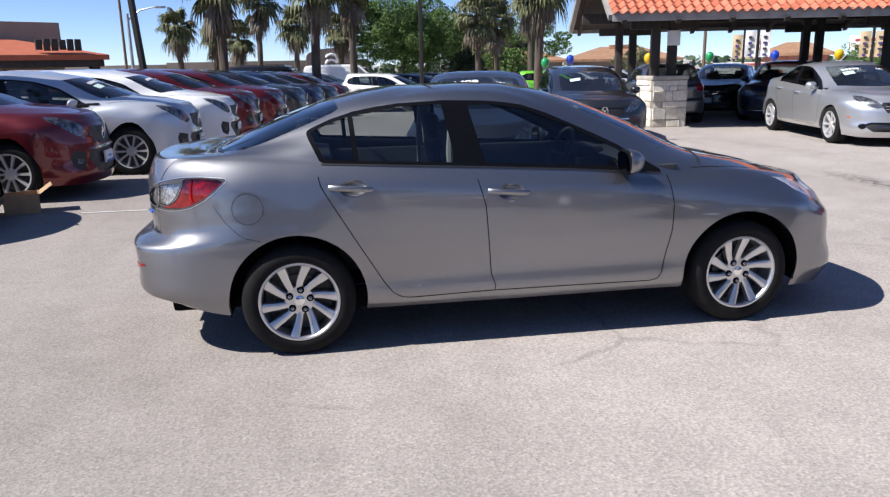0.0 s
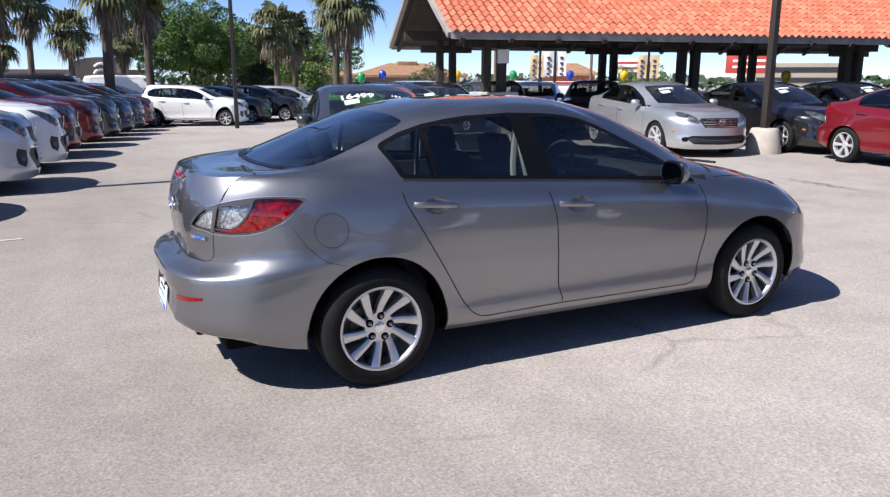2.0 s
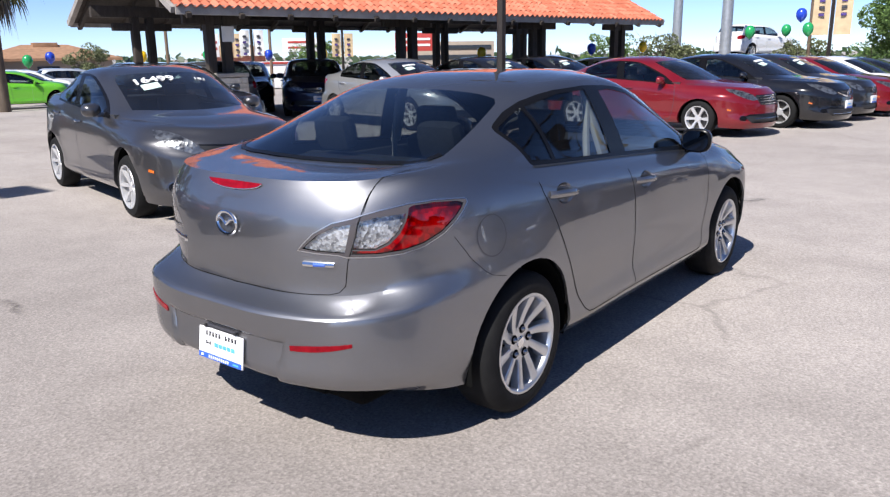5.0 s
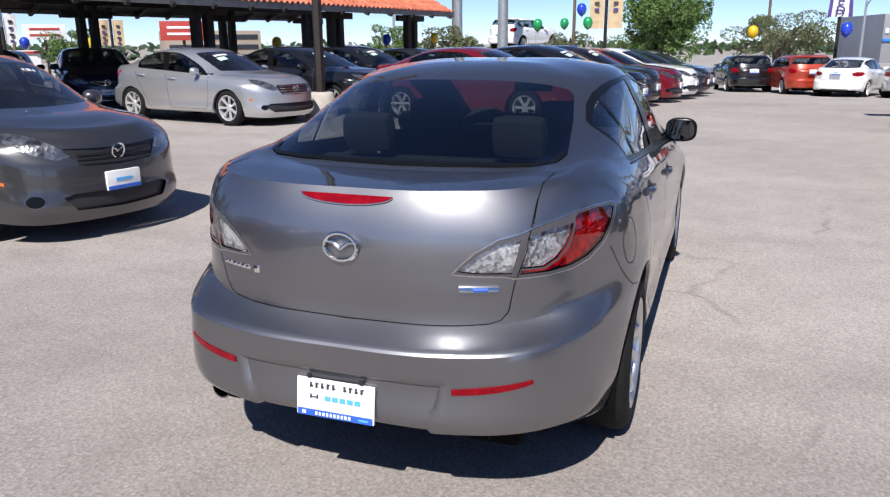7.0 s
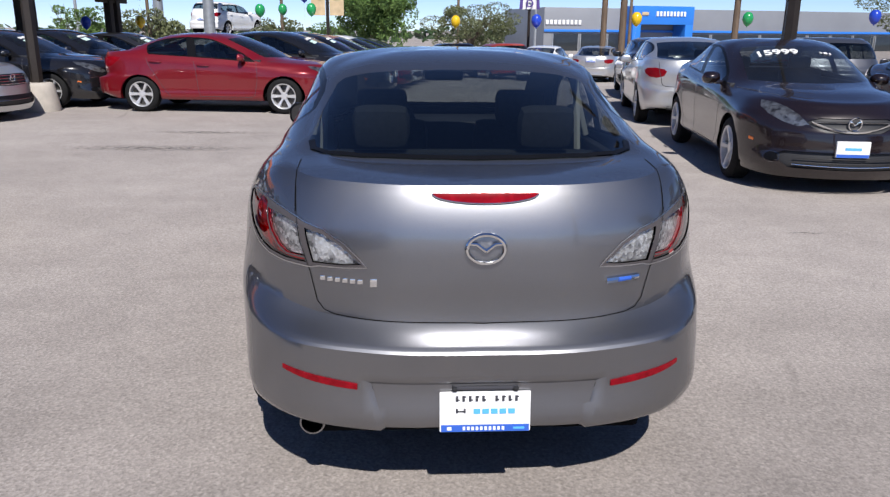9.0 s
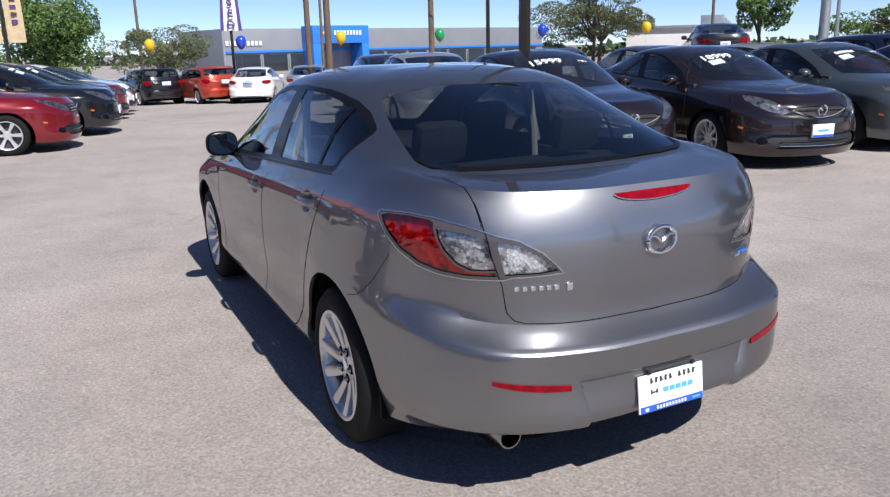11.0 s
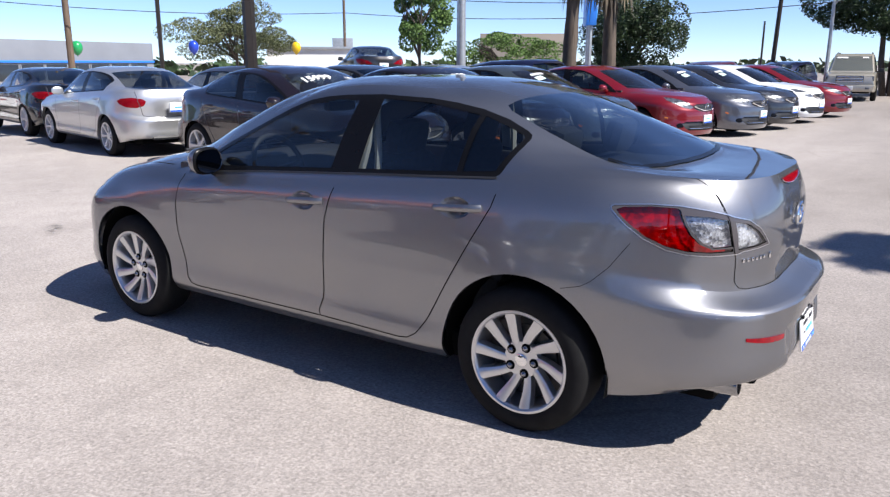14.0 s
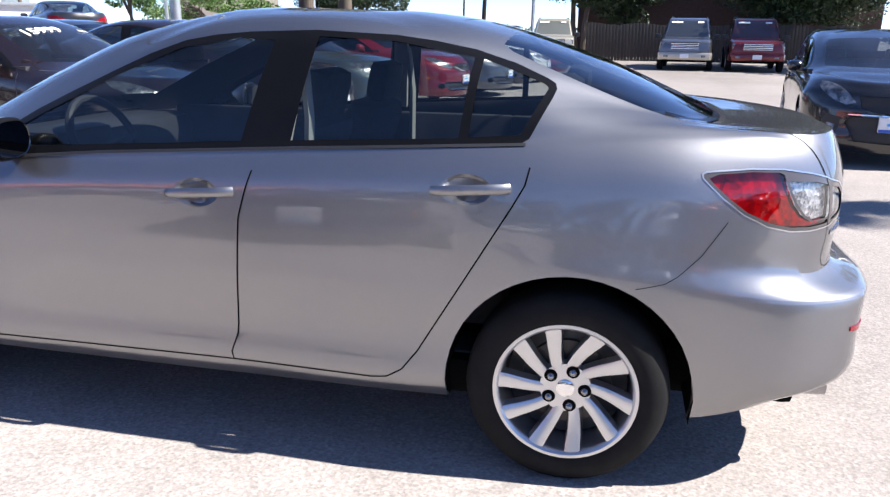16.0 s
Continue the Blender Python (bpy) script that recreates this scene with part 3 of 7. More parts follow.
def emblem(bm, c, r, axis_x=-1, thick=0.008):
    """A plain winged ring badge on the front or rear."""
    n = 28
    ring = [(r * 1.12 * math.cos(i * 2 * math.pi / n), r * .86 * math.sin(i * 2 * math.pi / n)) for i in range(n)]
    tube(bm, [(c[0] + axis_x * thick, c[1] + a, c[2] + b) for a, b in ring + ring[:1]], r * .13, sides=6, cap=False)
    for s in (-1, 1):
        tube(bm, [(c[0] + axis_x * thick, c[1], c[2] - r * .12), (c[0] + axis_x * thick, c[1] + s * r * .55, c[2] + r * .30), (c[0] + axis_x * thick, c[1] + s * r * 1.0, c[2] + r * .32)], r * .13, r * .09, sides=6)


def ellipse(cx, cz, a, b, n=16):
    return [(cx + a * math.cos(i * 2 * math.pi / n), cz + b * math.sin(i * 2 * math.pi / n)) for i in range(n)]


def two(name, bm, material, parent, label=""):
    """A part and its mirror image on the car's other side; returns both."""
    o = flipped(bm)
    return part(name, bm, material, parent, label), part(name, o, material, parent, label)


def main_car():
    car = thing("silver_saloon", "graphite silver four-door saloon car with alloy wheels parked on pale asphalt", "car")
    bm = shell(sedan_rings(), 8, 5, EDGES)
    ls, lr = bm.faces.layers.float["s"], bm.faces.layers.float["r"]
    full = bm.copy()
    tree = BVHTree.FromBMesh(both(full))
    full.free()
    out = lambda f: f.normal.y > 0.15
    # wheel arches
    for hx in (-1.32, 1.32):
        arch = [(hx + .378 * math.cos(a), .315 + .378 * math.sin(a)) for a in [math.radians(d) for d in range(-16, 197, 8)]]
        arch = [(hx + .37, .05)] + arch + [(hx - .37, .05)]
        gone = cut(bm, arch, SIDE, lambda f: f.calc_center_median().y > .45 and abs(f.calc_center_median().x - hx) < .5 and f.calc_center_median().z < .8)
        bmesh.ops.delete(bm, geom=gone, context="FACES")
        rim = [e for e in bm.edges if e.is_boundary and abs(math.hypot(e.verts[0].co.x - hx, e.verts[0].co.z - .315) - .378) < .006 and e.verts[0].co.y > .5]
        ex = bmesh.ops.extrude_edge_only(bm, edges=rim)["geom"]
        for v in [g for g in ex if isinstance(g, bmesh.types.BMVert)]:
            v.co.y -= .014
            v.co.z -= .002
    # side glass
    dlo = lift(bm, cut(bm, DLO, SIDE, lambda f: out(f) and f.calc_center_median().z > .88))
    panes = {"front_side_window": [(.57, .985), (.23, 1.005), (-.25, 1.033), (-.325, 1.345), (-.2, 1.35), (0, 1.318), (.25, 1.22), (.53, 1.085), (.60, 1.045)],
             "rear_side_window": [(-.42, 1.043), (-.955, 1.07), (-.972, 1.302), (-.72, 1.347), (-.475, 1.359)],
             "quarter_window": [(-.985, 1.073), (-1.14, 1.085), (-1.20, 1.20), (-1.207, 1.214), (-1.195, 1.226), (-1.10, 1.263), (-1.0, 1.297)]}
    for name, poly in panes.items():
        g = lift(dlo, cut(dlo, poly, SIDE, lambda f: True))
        for v in g.verts:
            v.co.y -= .004
        for ob in two(name, g, GLASS, car, "tinted side window"):
            ob.visible_shadow = True
    two("window_frame", dlo, GLOSSBLACK, car, "gloss black window surround")
    # tail lamps
    tail = lift(bm, cut(bm, TAILS, RCORNER, lambda f: f.calc_center_median().x < -1.5 and .7 < f.calc_center_median().z < 1.06 and f.normal.z < .8))
    gap_line = [(-1.032, 1.05), (-1.090, .80), (-1.5, .80), (-1.5, 1.05)]
    lid_lamp = lift(tail, cut(tail, gap_line, RCORNER, lambda f: True))
    red = lift(tail, cut(tail, RED, RCORNER, lambda f: True))
    clear = lift(tail, cut(tail, CLEAR, RCORNER, lambda f: True))
    rev = lift(lid_lamp, cut(lid_lamp, REVERSE, RCORNER, lambda f: True))
    for g in (red, clear, rev):
        for v in g.verts:
            v.co += Vector((.0025, -.0025, 0))
    def backed(g, way):
        """A copy of a lens sunk into the lamp, as its reflector."""
        c = g.copy()
        for v in c.verts:
            v.co += Vector(way)
        return c

    a, b = two("tail_lamp", tail, SMOKED, car, "red and clear wraparound tail lamp")
    c, d = two("reversing_lamp", lid_lamp, SMOKED, car, "clear reversing lamp on the boot lid")
    for p, g, cover, back, lb, hosts, way in (("red_lens", red, REDCOVER, REDLENS, "red lens", (a, b), (.010, -.010, 0)), ("clear_lens", clear, CLEARCOVER, CLEARLENS, "clear silvery lens", (a, b), (.010, -.008, 0)), ("clear_lens", rev, CLEARCOVER, CLEARLENS, "clear silvery lens", (c, d), (.012, 0, 0))):
        r = backed(g, way)
        part("reflector_bowl", flipped(r), back, hosts[1])
        part("reflector_bowl", r, back, hosts[0])
        part(p, flipped(g), cover, hosts[1], lb)
        part(p, g, cover, hosts[0], lb)
    g = ribbon(tree, TAILS, RCORNER, Vector((-1, 1, 0)), .0042, .002, closed=True)
    two("lamp_trim", g, SATIN, car, "thin bright lamp edge")
    # fuel flap
    flap = lift(bm, cut(bm, ellipse(-1.562, .842, .083, .083, 24), SIDE, out))
    two("fuel_flap", flap, SILVER, car)
    g = ribbon(tree, ellipse(-1.562, .842, .083, .083, 32), SIDE, Vector((0, -1, 0)), .005, closed=True)
    part("panel_gap", g, DARKPRINT, car)
    # doors
    hand = {"front": (-.125, .872), "rear": (-1.005, .928)}
    doors = {"front": FRONT_DOOR, "rear": REAR_DOOR}
    for which, poly in doors.items():
        hx, hz = hand[which]
        dr = lift(bm, cut(bm, poly, SIDE, lambda f: out(f) and f.calc_center_median().z < 1.12))
        cup = cut(dr, ellipse(hx + .01, hz, .078, .046, 18), SIDE, lambda f: True)
        bmesh.ops.inset_region(dr, faces=cup, thickness=.012, depth=0, use_even_offset=True)
        for v in {v for f in cup for v in f.verts}:
            q = ((v.co.x - hx) / .078) ** 2 + ((v.co.z - hz) / .046) ** 2
            v.co.y -= .022 * max(0, 1 - q * .8)
        L, R = two(which + "_door", dr, SILVER, car)
        h = bmesh.new()
        y = tree.ray_cast(Vector((hx, 3, hz)), Vector((0, -1, 0)))[0].y
        prof = [(hx - .118, y - .004, hz + .008), (hx - .10, y + .011, hz + .008), (hx - .05, y + .018, hz + .006), (hx + .05, y + .018, hz), (hx + .09, y + .013, hz - .004), (hx + .112, y - .004, hz - .006)]
        tube(h, prof, .0135, .0125, 10)
        for v in h.verts:
            v.co.z = hz + (v.co.z - hz) * 1.25
        for dd, hh in zip((L, R), (h, None)):
            part("door_handle", h.copy() if dd is L else flipped(h), SILVER, dd, "silver pull handle")
        h.free()
        line = [p for p in poly if p[1] < 1.05][0 if which == "front" else 5:]
        g = ribbon(tree, line, SIDE, Vector((0, 1, 0)), .005)
        two("panel_gap", g, UNDER, car)
    g = ribbon(tree, [(-1.748, .865), (-1.681, .767), (-1.62, .708), (-1.584, .686), (-1.505, .667)], SIDE, Vector((0, 1, 0)), .0022)
    two("panel_gap", g, UNDER, car)
    # chrome-edged sill of the side glass
    g = ribbon(tree, [(.80, .934), (.23, .981), (-.43, 1.021), (-1.16, 1.061)], SIDE, Vector((0, 1, 0)), .008, .004)
    two("waist_strip", g, BLACK, car, "black rubber waist strip")
    # rear glass and windscreen
    rg = lift(bm, cut(bm, [(-1.772, -.01), (-1.767, .20), (-1.742, .40), (-1.70, .53), (-1.65, .582), (-1.56, .600), (-1.28, .565), (-1.08, .528), (-1.045, .50), (-1.06, .30), (-1.07, .15), (-1.075, -.01)], TOP, lambda f: f.calc_center_median().x < -.85 and f.calc_center_median().z > 1.07 and 10.3 < f[lr] < 13.6 and f.normal.z > .15))
    rg = both(rg)
    part("rear_window", rg, DARKGLASS, car, "tinted rear window")
    g = ribbon(tree, [(-1.56, -.588), (-1.64, -.572), (-1.688, -.52), (-1.730, -.40), (-1.754, -.2), (-1.759, 0), (-1.754, .2), (-1.730, .40), (-1.688, .52), (-1.64, .572), (-1.56, .588)], TOP, Vector((0, 0, 1)), .022, .004)
    part("glass_edge", g, GLOSSBLACK, car, "black printed edge of the rear window")
    ws = both(lift(bm, [f for f in bm.faces if f[ls] > 10.4 and 11.2 < f[lr] < 12.8]))
    part("windscreen", ws, GLASS, car, "windscreen")
    # head lamps
    hl = lift(bm, cut(bm, HEAD, FCORNER, lambda f: f.calc_center_median().x > 1.3 and f.calc_center_median().z > .55))
    two("head_lamp", hl, CLEARLENS, car, "clear head lamp")
    # boot lid
    rear = cut(bm, LID, REAR, lambda f: f.calc_center_median().x < -1.9 and 4.9 < f[lr] < 8.7)
    deck = cut(bm, [(-2.3, -.01), (-2.3, .59), (-2.0, .593), (-1.75, .60), (-1.63, .60), (-1.63, -.01)], TOP, lambda f: f.calc_center_median().x < -1.55 and 8.6 < f[lr] < 10.8 and f.normal.z > .1)
    lid = both(lift(bm, list(set(rear) | set(deck))))
    lid_ob = part("boot_lid", lid, SILVER, car)
    g = ribbon(tree, [p for p in LID[1:-1] if p[1] < 1.075][::-1] + [(-y, z) for y, z in LID[1:-1] if z < 1.075], REAR, Vector((-1, 0, 0)), .0028)
    part("panel_gap", g, UNDER, car)
    g = ribbon(tree, [(-2.03, .592), (-2.0, .593), (-1.77, .60)], TOP, Vector((0, 0, 1)), .003)
    two("panel_gap", g, UNDER, car)
    # bonnet gap
    g = ribbon(tree, [(1.02, .74), (1.2, .70), (1.5, .62), (1.7, .535)], TOP, Vector((0, 0, 1)), .005)
    two("panel_gap", g, UNDER, car)
    # number plate bay in the rear bumper
    bay = cut(bm, [(-.01, .505), (.375, .505), (.29, .2), (-.01, .2)], REAR, lambda f: f.calc_center_median().x < -2.0 and f.calc_center_median().z < .56)
    outer = {e for f in bay for e in f.edges if sum(g in bay for g in e.link_faces) == 1}
    bmesh.ops.inset_region(bm, faces=bay, thickness=.016, depth=-.012, use_boundary=False, use_even_offset=True)
    inner = {e for f in bay for e in f.edges if sum(g in bay for g in e.link_faces) == 1}
    for e in outer | inner:
        if e.is_valid:
            e.smooth = False
    body = part("body", both(bm), SILVER, car)
    # reflectors
    for s in (1, -1):
        g = bmesh.new()
        rows = [[], []]
        n = 14
        for i in range(n + 1):
            f = i / n
            y = s * (.395 + .24 * f)
            top, bot = .492 + .032 * f, .473 + .012 * f + .026 * f * f
            for row, z in zip(rows, (bot, top)):
                co = tree.ray_cast(Vector((-4, y, z)), Vector((1, 0, 0)))[0]
                row.append(g.verts.new(co + Vector((-.004, 0, 0))))
        for i in range(n):
            g.faces.new((rows[0][i], rows[0][i + 1], rows[1][i + 1], rows[1][i]))
        bmesh.ops.recalc_face_normals(g, faces=g.faces[:])
        bmesh.ops.solidify(g, geom=g.faces[:], thickness=.006)
        part("reflector", g, SOLIDRED, car, "red bumper reflector")
    # third brake lamp
    g = bmesh.new()
    rim = bmesh.new()
    rows, edge = [[] for _ in range(6)], []
    for i in range(25):
        y = -.163 + .326 * i / 24
        q = max(0, 1 - (y / .163) ** 2) ** .6
        for k, row in enumerate(rows):
            z = 1.066 - (.004 + .026 * q) * k / 5
            co = tree.ray_cast(Vector((-4, y, z)), Vector((1, 0, 0)))[0] + Vector((-.005, 0, .001))
            row.append(g.verts.new(co))
            if k == 5:
                edge.append(co)
    for a, b in zip(rows, rows[1:]):
        for i in range(24):
            g.faces.new((b[i], b[i + 1], a[i + 1], a[i]))
    tube(rim, edge, .0022, sides=6)
    lamp = part("brake_lamp", g, SOLIDRED, car, "red high brake lamp")
    part("lamp_trim", rim, CHROME, lamp, "thin chrome trim")
    # badges
    g = bmesh.new()
    emblem(g, (-2.186, 0, .905), .052)
    part("badge", g, CHROME, car, "chrome winged ring badge")
    for y, w, h in [(.505 - i * .024, .017, .015) for i in range(6)] + [(.343, .022, .026)]:
        g = bmesh.new()
        x = tree.ray_cast(Vector((-4, y, .788)), Vector((1, 0, 0)))[0].x
        box(g, (x - .001, y, .788), (.006, w, h), .002)
        part("name_mark", g, CHROME, car, "small chrome name mark")
    g = bmesh.new()
    pts = []
    for i in range(9):
        y = -.385 - i * .0145
        pts.append((tree.ray_cast(Vector((-4, y, .787)), Vector((1, 0, 0)))[0].x - .002, y, .787))
    tube(g, pts, .012, .010, 8)
    eb = part("engine_badge", g, CHROME, car, "small chrome and blue badge")
    g = bmesh.new()
    tube(g, [(x - .006, y, z) for x, y, z in pts[3:7]], .0085, .0075, 8)
    part("badge_fill", g, BLUEPRINT, eb)
    # dealer plate
    g = bmesh.new()
    tilt = pose(-2.272, 0, .404, 0, 7, 0)
    box(g, (0, 0, 0), (.008, .284, .130), .004, None)
    bmesh.ops.transform(g, matrix=tilt, verts=g.verts[:])
    pl = part("dealer_plate", g, WHITE, car, "white dealer plate with a blue foot")

    def on_plate(name, m, y, z, w, h, out=.005):
        g = bmesh.new()
        box(g, (-out, y, z), (.003, w, h))
        bmesh.ops.transform(g, matrix=tilt, verts=g.verts[:])
        part(name, g, m, pl)

    on_plate("plate_foot", BLUEPRINT, 0, -.0525, .274, .022)
    for i in range(10):
        if i != 5:
            on_plate("print_bar", DARKPRINT, .088 - i * .0205, .043, .008, .018)
            on_plate("print_bar", DARKPRINT, .083 - i * .0205, .043 + (.006 if i % 2 else -.004), .006, .004)
    for i in range(5):
        on_plate("print_bar", CYANPRINT, .026 - i * .027, .002, .021, .016)
    for i in range(2):
        on_plate("print_bar", DARKPRINT, .088 - i * .024, .004, .006, .014)
    on_plate("print_bar", DARKPRINT, .076, .002, .022, .004)
    for i in range(10):
        on_plate("print_bar", WHITE, .066 - i * .0135, -.0525, .008, .011, .007)
    on_plate("print_bar", CYANPRINT, -.105, -.0525, .035, .006, .007)
    on_plate("print_bar", WHITE, .112, -.0525, .014, .010, .007)
    g = bmesh.new()
    box(g, (-2.262, 0, .479), (.010, .20, .012), .004)
    part("plate_holder", g, DARKPRINT, car, "dark plate holder")
    for y in (-.095, .095):
        g = bmesh.new()
        box(g, (-2.268, y, .478), (.012, .016, .014), .004)
        part("plate_clip", g, BLACK, car)
    # exhaust
    g = bmesh.new()
    lathe(g, [(.036, .0), (.042, .002), (.043, .03), (.042, .22)], 24)
    lathe(g, [(.036, .0), (.035, .02), (.034, .22)], 24)
    bmesh.ops.transform(g, matrix=pose(-2.135, .552, .300, -3, 0, -90), verts=g.verts[:])
    part("exhaust_pipe", g, DARKCHROME, car, "round steel exhaust tip")
    g = bmesh.new()
    lathe(g, [(.0, .06), (.035, .06)], 16)
    bmesh.ops.transform(g, matrix=pose(-2.135, .552, .300, -3, 0, -90), verts=g.verts[:])
    part("exhaust_bore", g, UNDER, car)
    g = bmesh.new()
    box(g, (-1.80, .50, .34), (.40, .28, .13), .05)
    part("silencer", g, UNDER, car, "dark silencer under the bumper")
    # door mirrors
    def squared(c, k):
        return math.copysign(abs(c) ** k, c)

    for s in (1, -1):
        g = bmesh.new()
        bmesh.ops.create_uvsphere(g, u_segments=32, v_segments=20, radius=1, matrix=pose(0, 0, 0, 0, 90, 0))
        for v in g.verts:
            x, y, z = v.co
            n = 1 - .22 * max(0, x) ** 2
            v.co = Vector((.548 + (x * .105 if x > 0 else x * .020), s * (.884 + squared(y, .72) * .092 * n), 1.018 + squared(z, .72) * .072 * n))
        if s < 0:
            bmesh.ops.reverse_faces(g, faces=g.faces[:])
        for f in g.faces:
            f.material_index = 1 if f.calc_center_median().x < .546 or f.calc_center_median().z < .965 else 0
        m = part("door_mirror", g, [SILVER, GLOSSBLACK], car, "silver door mirror with a black back")
        g = bmesh.new()
        lathe(g, [(.0, .0), (.92, .0), (.97, .03)], 32)
        for v in g.verts:
            x, y, z = v.co
            v.co = Vector((.5275 - y * .1, s * (.884 + squared(x, .75) * .082), 1.018 + squared(z, .75) * .062))
        part("mirror_glass", g, MIRRORGLASS, m)
        g = bmesh.new()
        tube(g, [(.61, s * .77, .965), (.60, s * .82, .962), (.585, s * .87, .972)], .030, .024, 8)
        part("mirror_foot", g, GLOSSBLACK, m)
    # underside, arches and wheels
    g = bmesh.new()
    box(g, (0.0, 0, .30), (4.1, 1.14, .18), .03)
    box(g, (-.2, 0, .29), (1.8, 1.56, .12), .02)
    box(g, (-2.0, 0, .36), (.36, 1.0, .14), .02)
    part("underbody", g, UNDER, car, "matt black underside")
    for hx in (-1.32, 1.32):
        for s in (1, -1):
            g = bmesh.new()
            arc = [math.radians(d) for d in range(-12, 193, 12)]
            rows = [[g.verts.new((hx + .382 * math.cos(a), s * y, .315 + .382 * math.sin(a))) for a in arc] for y in (.835, .56)]
            for i in range(len(arc) - 1):
                g.faces.new((rows[0][i], rows[0][i + 1], rows[1][i + 1], rows[1][i]))
            g.faces.new(rows[1])
            part("arch_liner", g, UNDER, car)
            wheel(car, hx, s, roll=(0 if s > 0 else 13) if hx < 0 else (24 if s > 0 else -20))
    # cabin
    g = bmesh.new()
    for s in (1, -1):
        box(g, (0, s * .755, .66), (1.84, .05, .64), .02)
        box(g, (-1.03, s * .745, .86), (.24, .05, .24), .02)
    box(g, (-.15, 0, .33), (2.2, 1.45, .06), .01)
    box(g, (-1.38, 0, 1.02), (.58, 1.10, .05), .02)
    box(g, (.98, 0, .78), (.42, 1.36, .36), .08)
    box(g, (.74, .36, .95), (.2, .34, .09), .04)
    part("cabin_lining", g, CABIN, car, "dark plastic cabin lining")
    for s in (1, -1):
        g = bmesh.new()
        box(g, (0, 0, 0), (.07, .03, .38), .01)
        bmesh.ops.transform(g, matrix=pose(-.37, s * .665, 1.19, s * 17, -6, 0), verts=g.verts[:])
        part("pillar_trim", g, GREYTRIM, car, "grey pillar trim")
        g = bmesh.new()
        tube(g, [(-.41, s * .64, 1.30), (-.43, s * .655, 1.10), (-.42, s * .68, .72)], .018, sides=6)
        part("seat_belt", g, GREYTRIM, car, "grey seat belt")
    for s in (1, -1):
        seat(car, .02, s * .36)
    g = bmesh.new()
    box(g, (-.85, 0, .50), (.5, 1.3, .18), .06)
    bench = part("rear_bench", g, CLOTH, car, "black cloth rear bench")
    g = bmesh.new()
    box(g, (-1.13, 0, .80), (.15, 1.28, .52), .06, pose(0, 0, 0, 0, -24, 0))
    part("backrest", g, CLOTH, bench)
    for y in (-.34, .34):
        g = bmesh.new()
        box(g, (-1.24, y, 1.16), (.11, .235, .175), .055, pose(0, 0, 0, 0, -14, 0))
        part("headrest", g, CLOTH, bench)
    g = bmesh.new()
    ring = [(0, .18 * math.cos(i * math.pi / 12), .18 * math.sin(i * math.pi / 12)) for i in range(25)]
    tube(g, ring, .016, sides=8, cap=False)
    tube(g, [(0, -.17, 0), (.03, 0, -.02), (0, .17, 0)], .018, sides=6)
    bmesh.ops.transform(g, matrix=pose(.56, .36, .94, 0, 24, 0), verts=g.verts[:])
    part("steering_wheel", g, CABIN, car)
    g = bmesh.new()
    box(g, (.40, 0, 1.27), (.05, .24, .06), .02)
    part("rear_view_mirror", g, CABIN, car)
    for y0, y1, x0 in ((.52, -.02, 1.17), (-.10, -.60, 1.15)):
        g = bmesh.new()
        tube(g, [(x0 + .03, y0, 1.0), (x0 + .06, (y0 + y1) / 2, 1.01), (x0 + .02, y1, 1.02)], .009, sides=6)
        part("wiper", g, BLACK, car)
    return car


TAILS = [(-.618, .999), (-.63, 1.005), (-.664, 1.008), (-.75, 1.013), (-.848, 1.009), (-.958, .991), (-1.03, .974), (-1.055, .965), (-1.135, .946), (-1.203, .906), (-1.247, .860), (-1.266, .835), (-1.20, .829), (-1.115, .826), (-1.086, .818), (-.965, .818), (-.875, .826), (-.793, .846), (-.715, .886), (-.66, .932), (-.632, .965), (-.617, .988)]
RED = [(-.633, .988), (-.66, .998), (-.75, 1.004), (-.835, 1.0), (-.850, .992), (-.854, .967), (-.864, .940), (-.886, .901), (-.928, .862), (-.976, .842), (-1.062, .843), (-1.066, .830), (-.965, .830), (-.878, .838), (-.80, .857), (-.725, .893), (-.672, .938), (-.645, .968)]
CLEAR = [(-.862, .974), (-.97, .966), (-1.040, .950), (-1.064, .850), (-.98, .848), (-.935, .868), (-.894, .906), (-.872, .942)]
REVERSE = [(-1.066, .943), (-1.133, .931), (-1.193, .897), (-1.250, .844), (-1.20, .837), (-1.092, .834)]
HEAD = [(-1.20, .66), (-1.0, .76), (-.8, .835), (-.594, .868), (-.66, .79), (-.80, .72), (-.95, .675), (-1.1, .648)]
FRONT_DOOR = [(.83, 1.05), (.835, .92), (.862, .75), (.855, .60), (.80, .345), (.775, .312), (.73, .302), (-.215, .308), (-.209, .335), (-.232, .40), (-.247, .60), (-.262, .80), (-.304, .95), (-.33, 1.05)]
REAR_DOOR = [(-.33, 1.05), (-.304, .95), (-.262, .80), (-.247, .60), (-.232, .40), (-.209, .335), (-.215, .308), (-.70, .298), (-.75, .305), (-.80, .335), (-.85, .40), (-1.135, .885), (-1.17, .95), (-1.18, 1.0), (-1.166, 1.10), (-.8, 1.10)]
LID = [(-.01, .655), (0, .655), (.165, .660), (.376, .664), (.470, .668), (.506, .678), (.528, .705), (.546, .80), (.578, .90), (.588, .98), (.592, 1.06), (.592, 1.12), (-.01, 1.12)]

main_car()

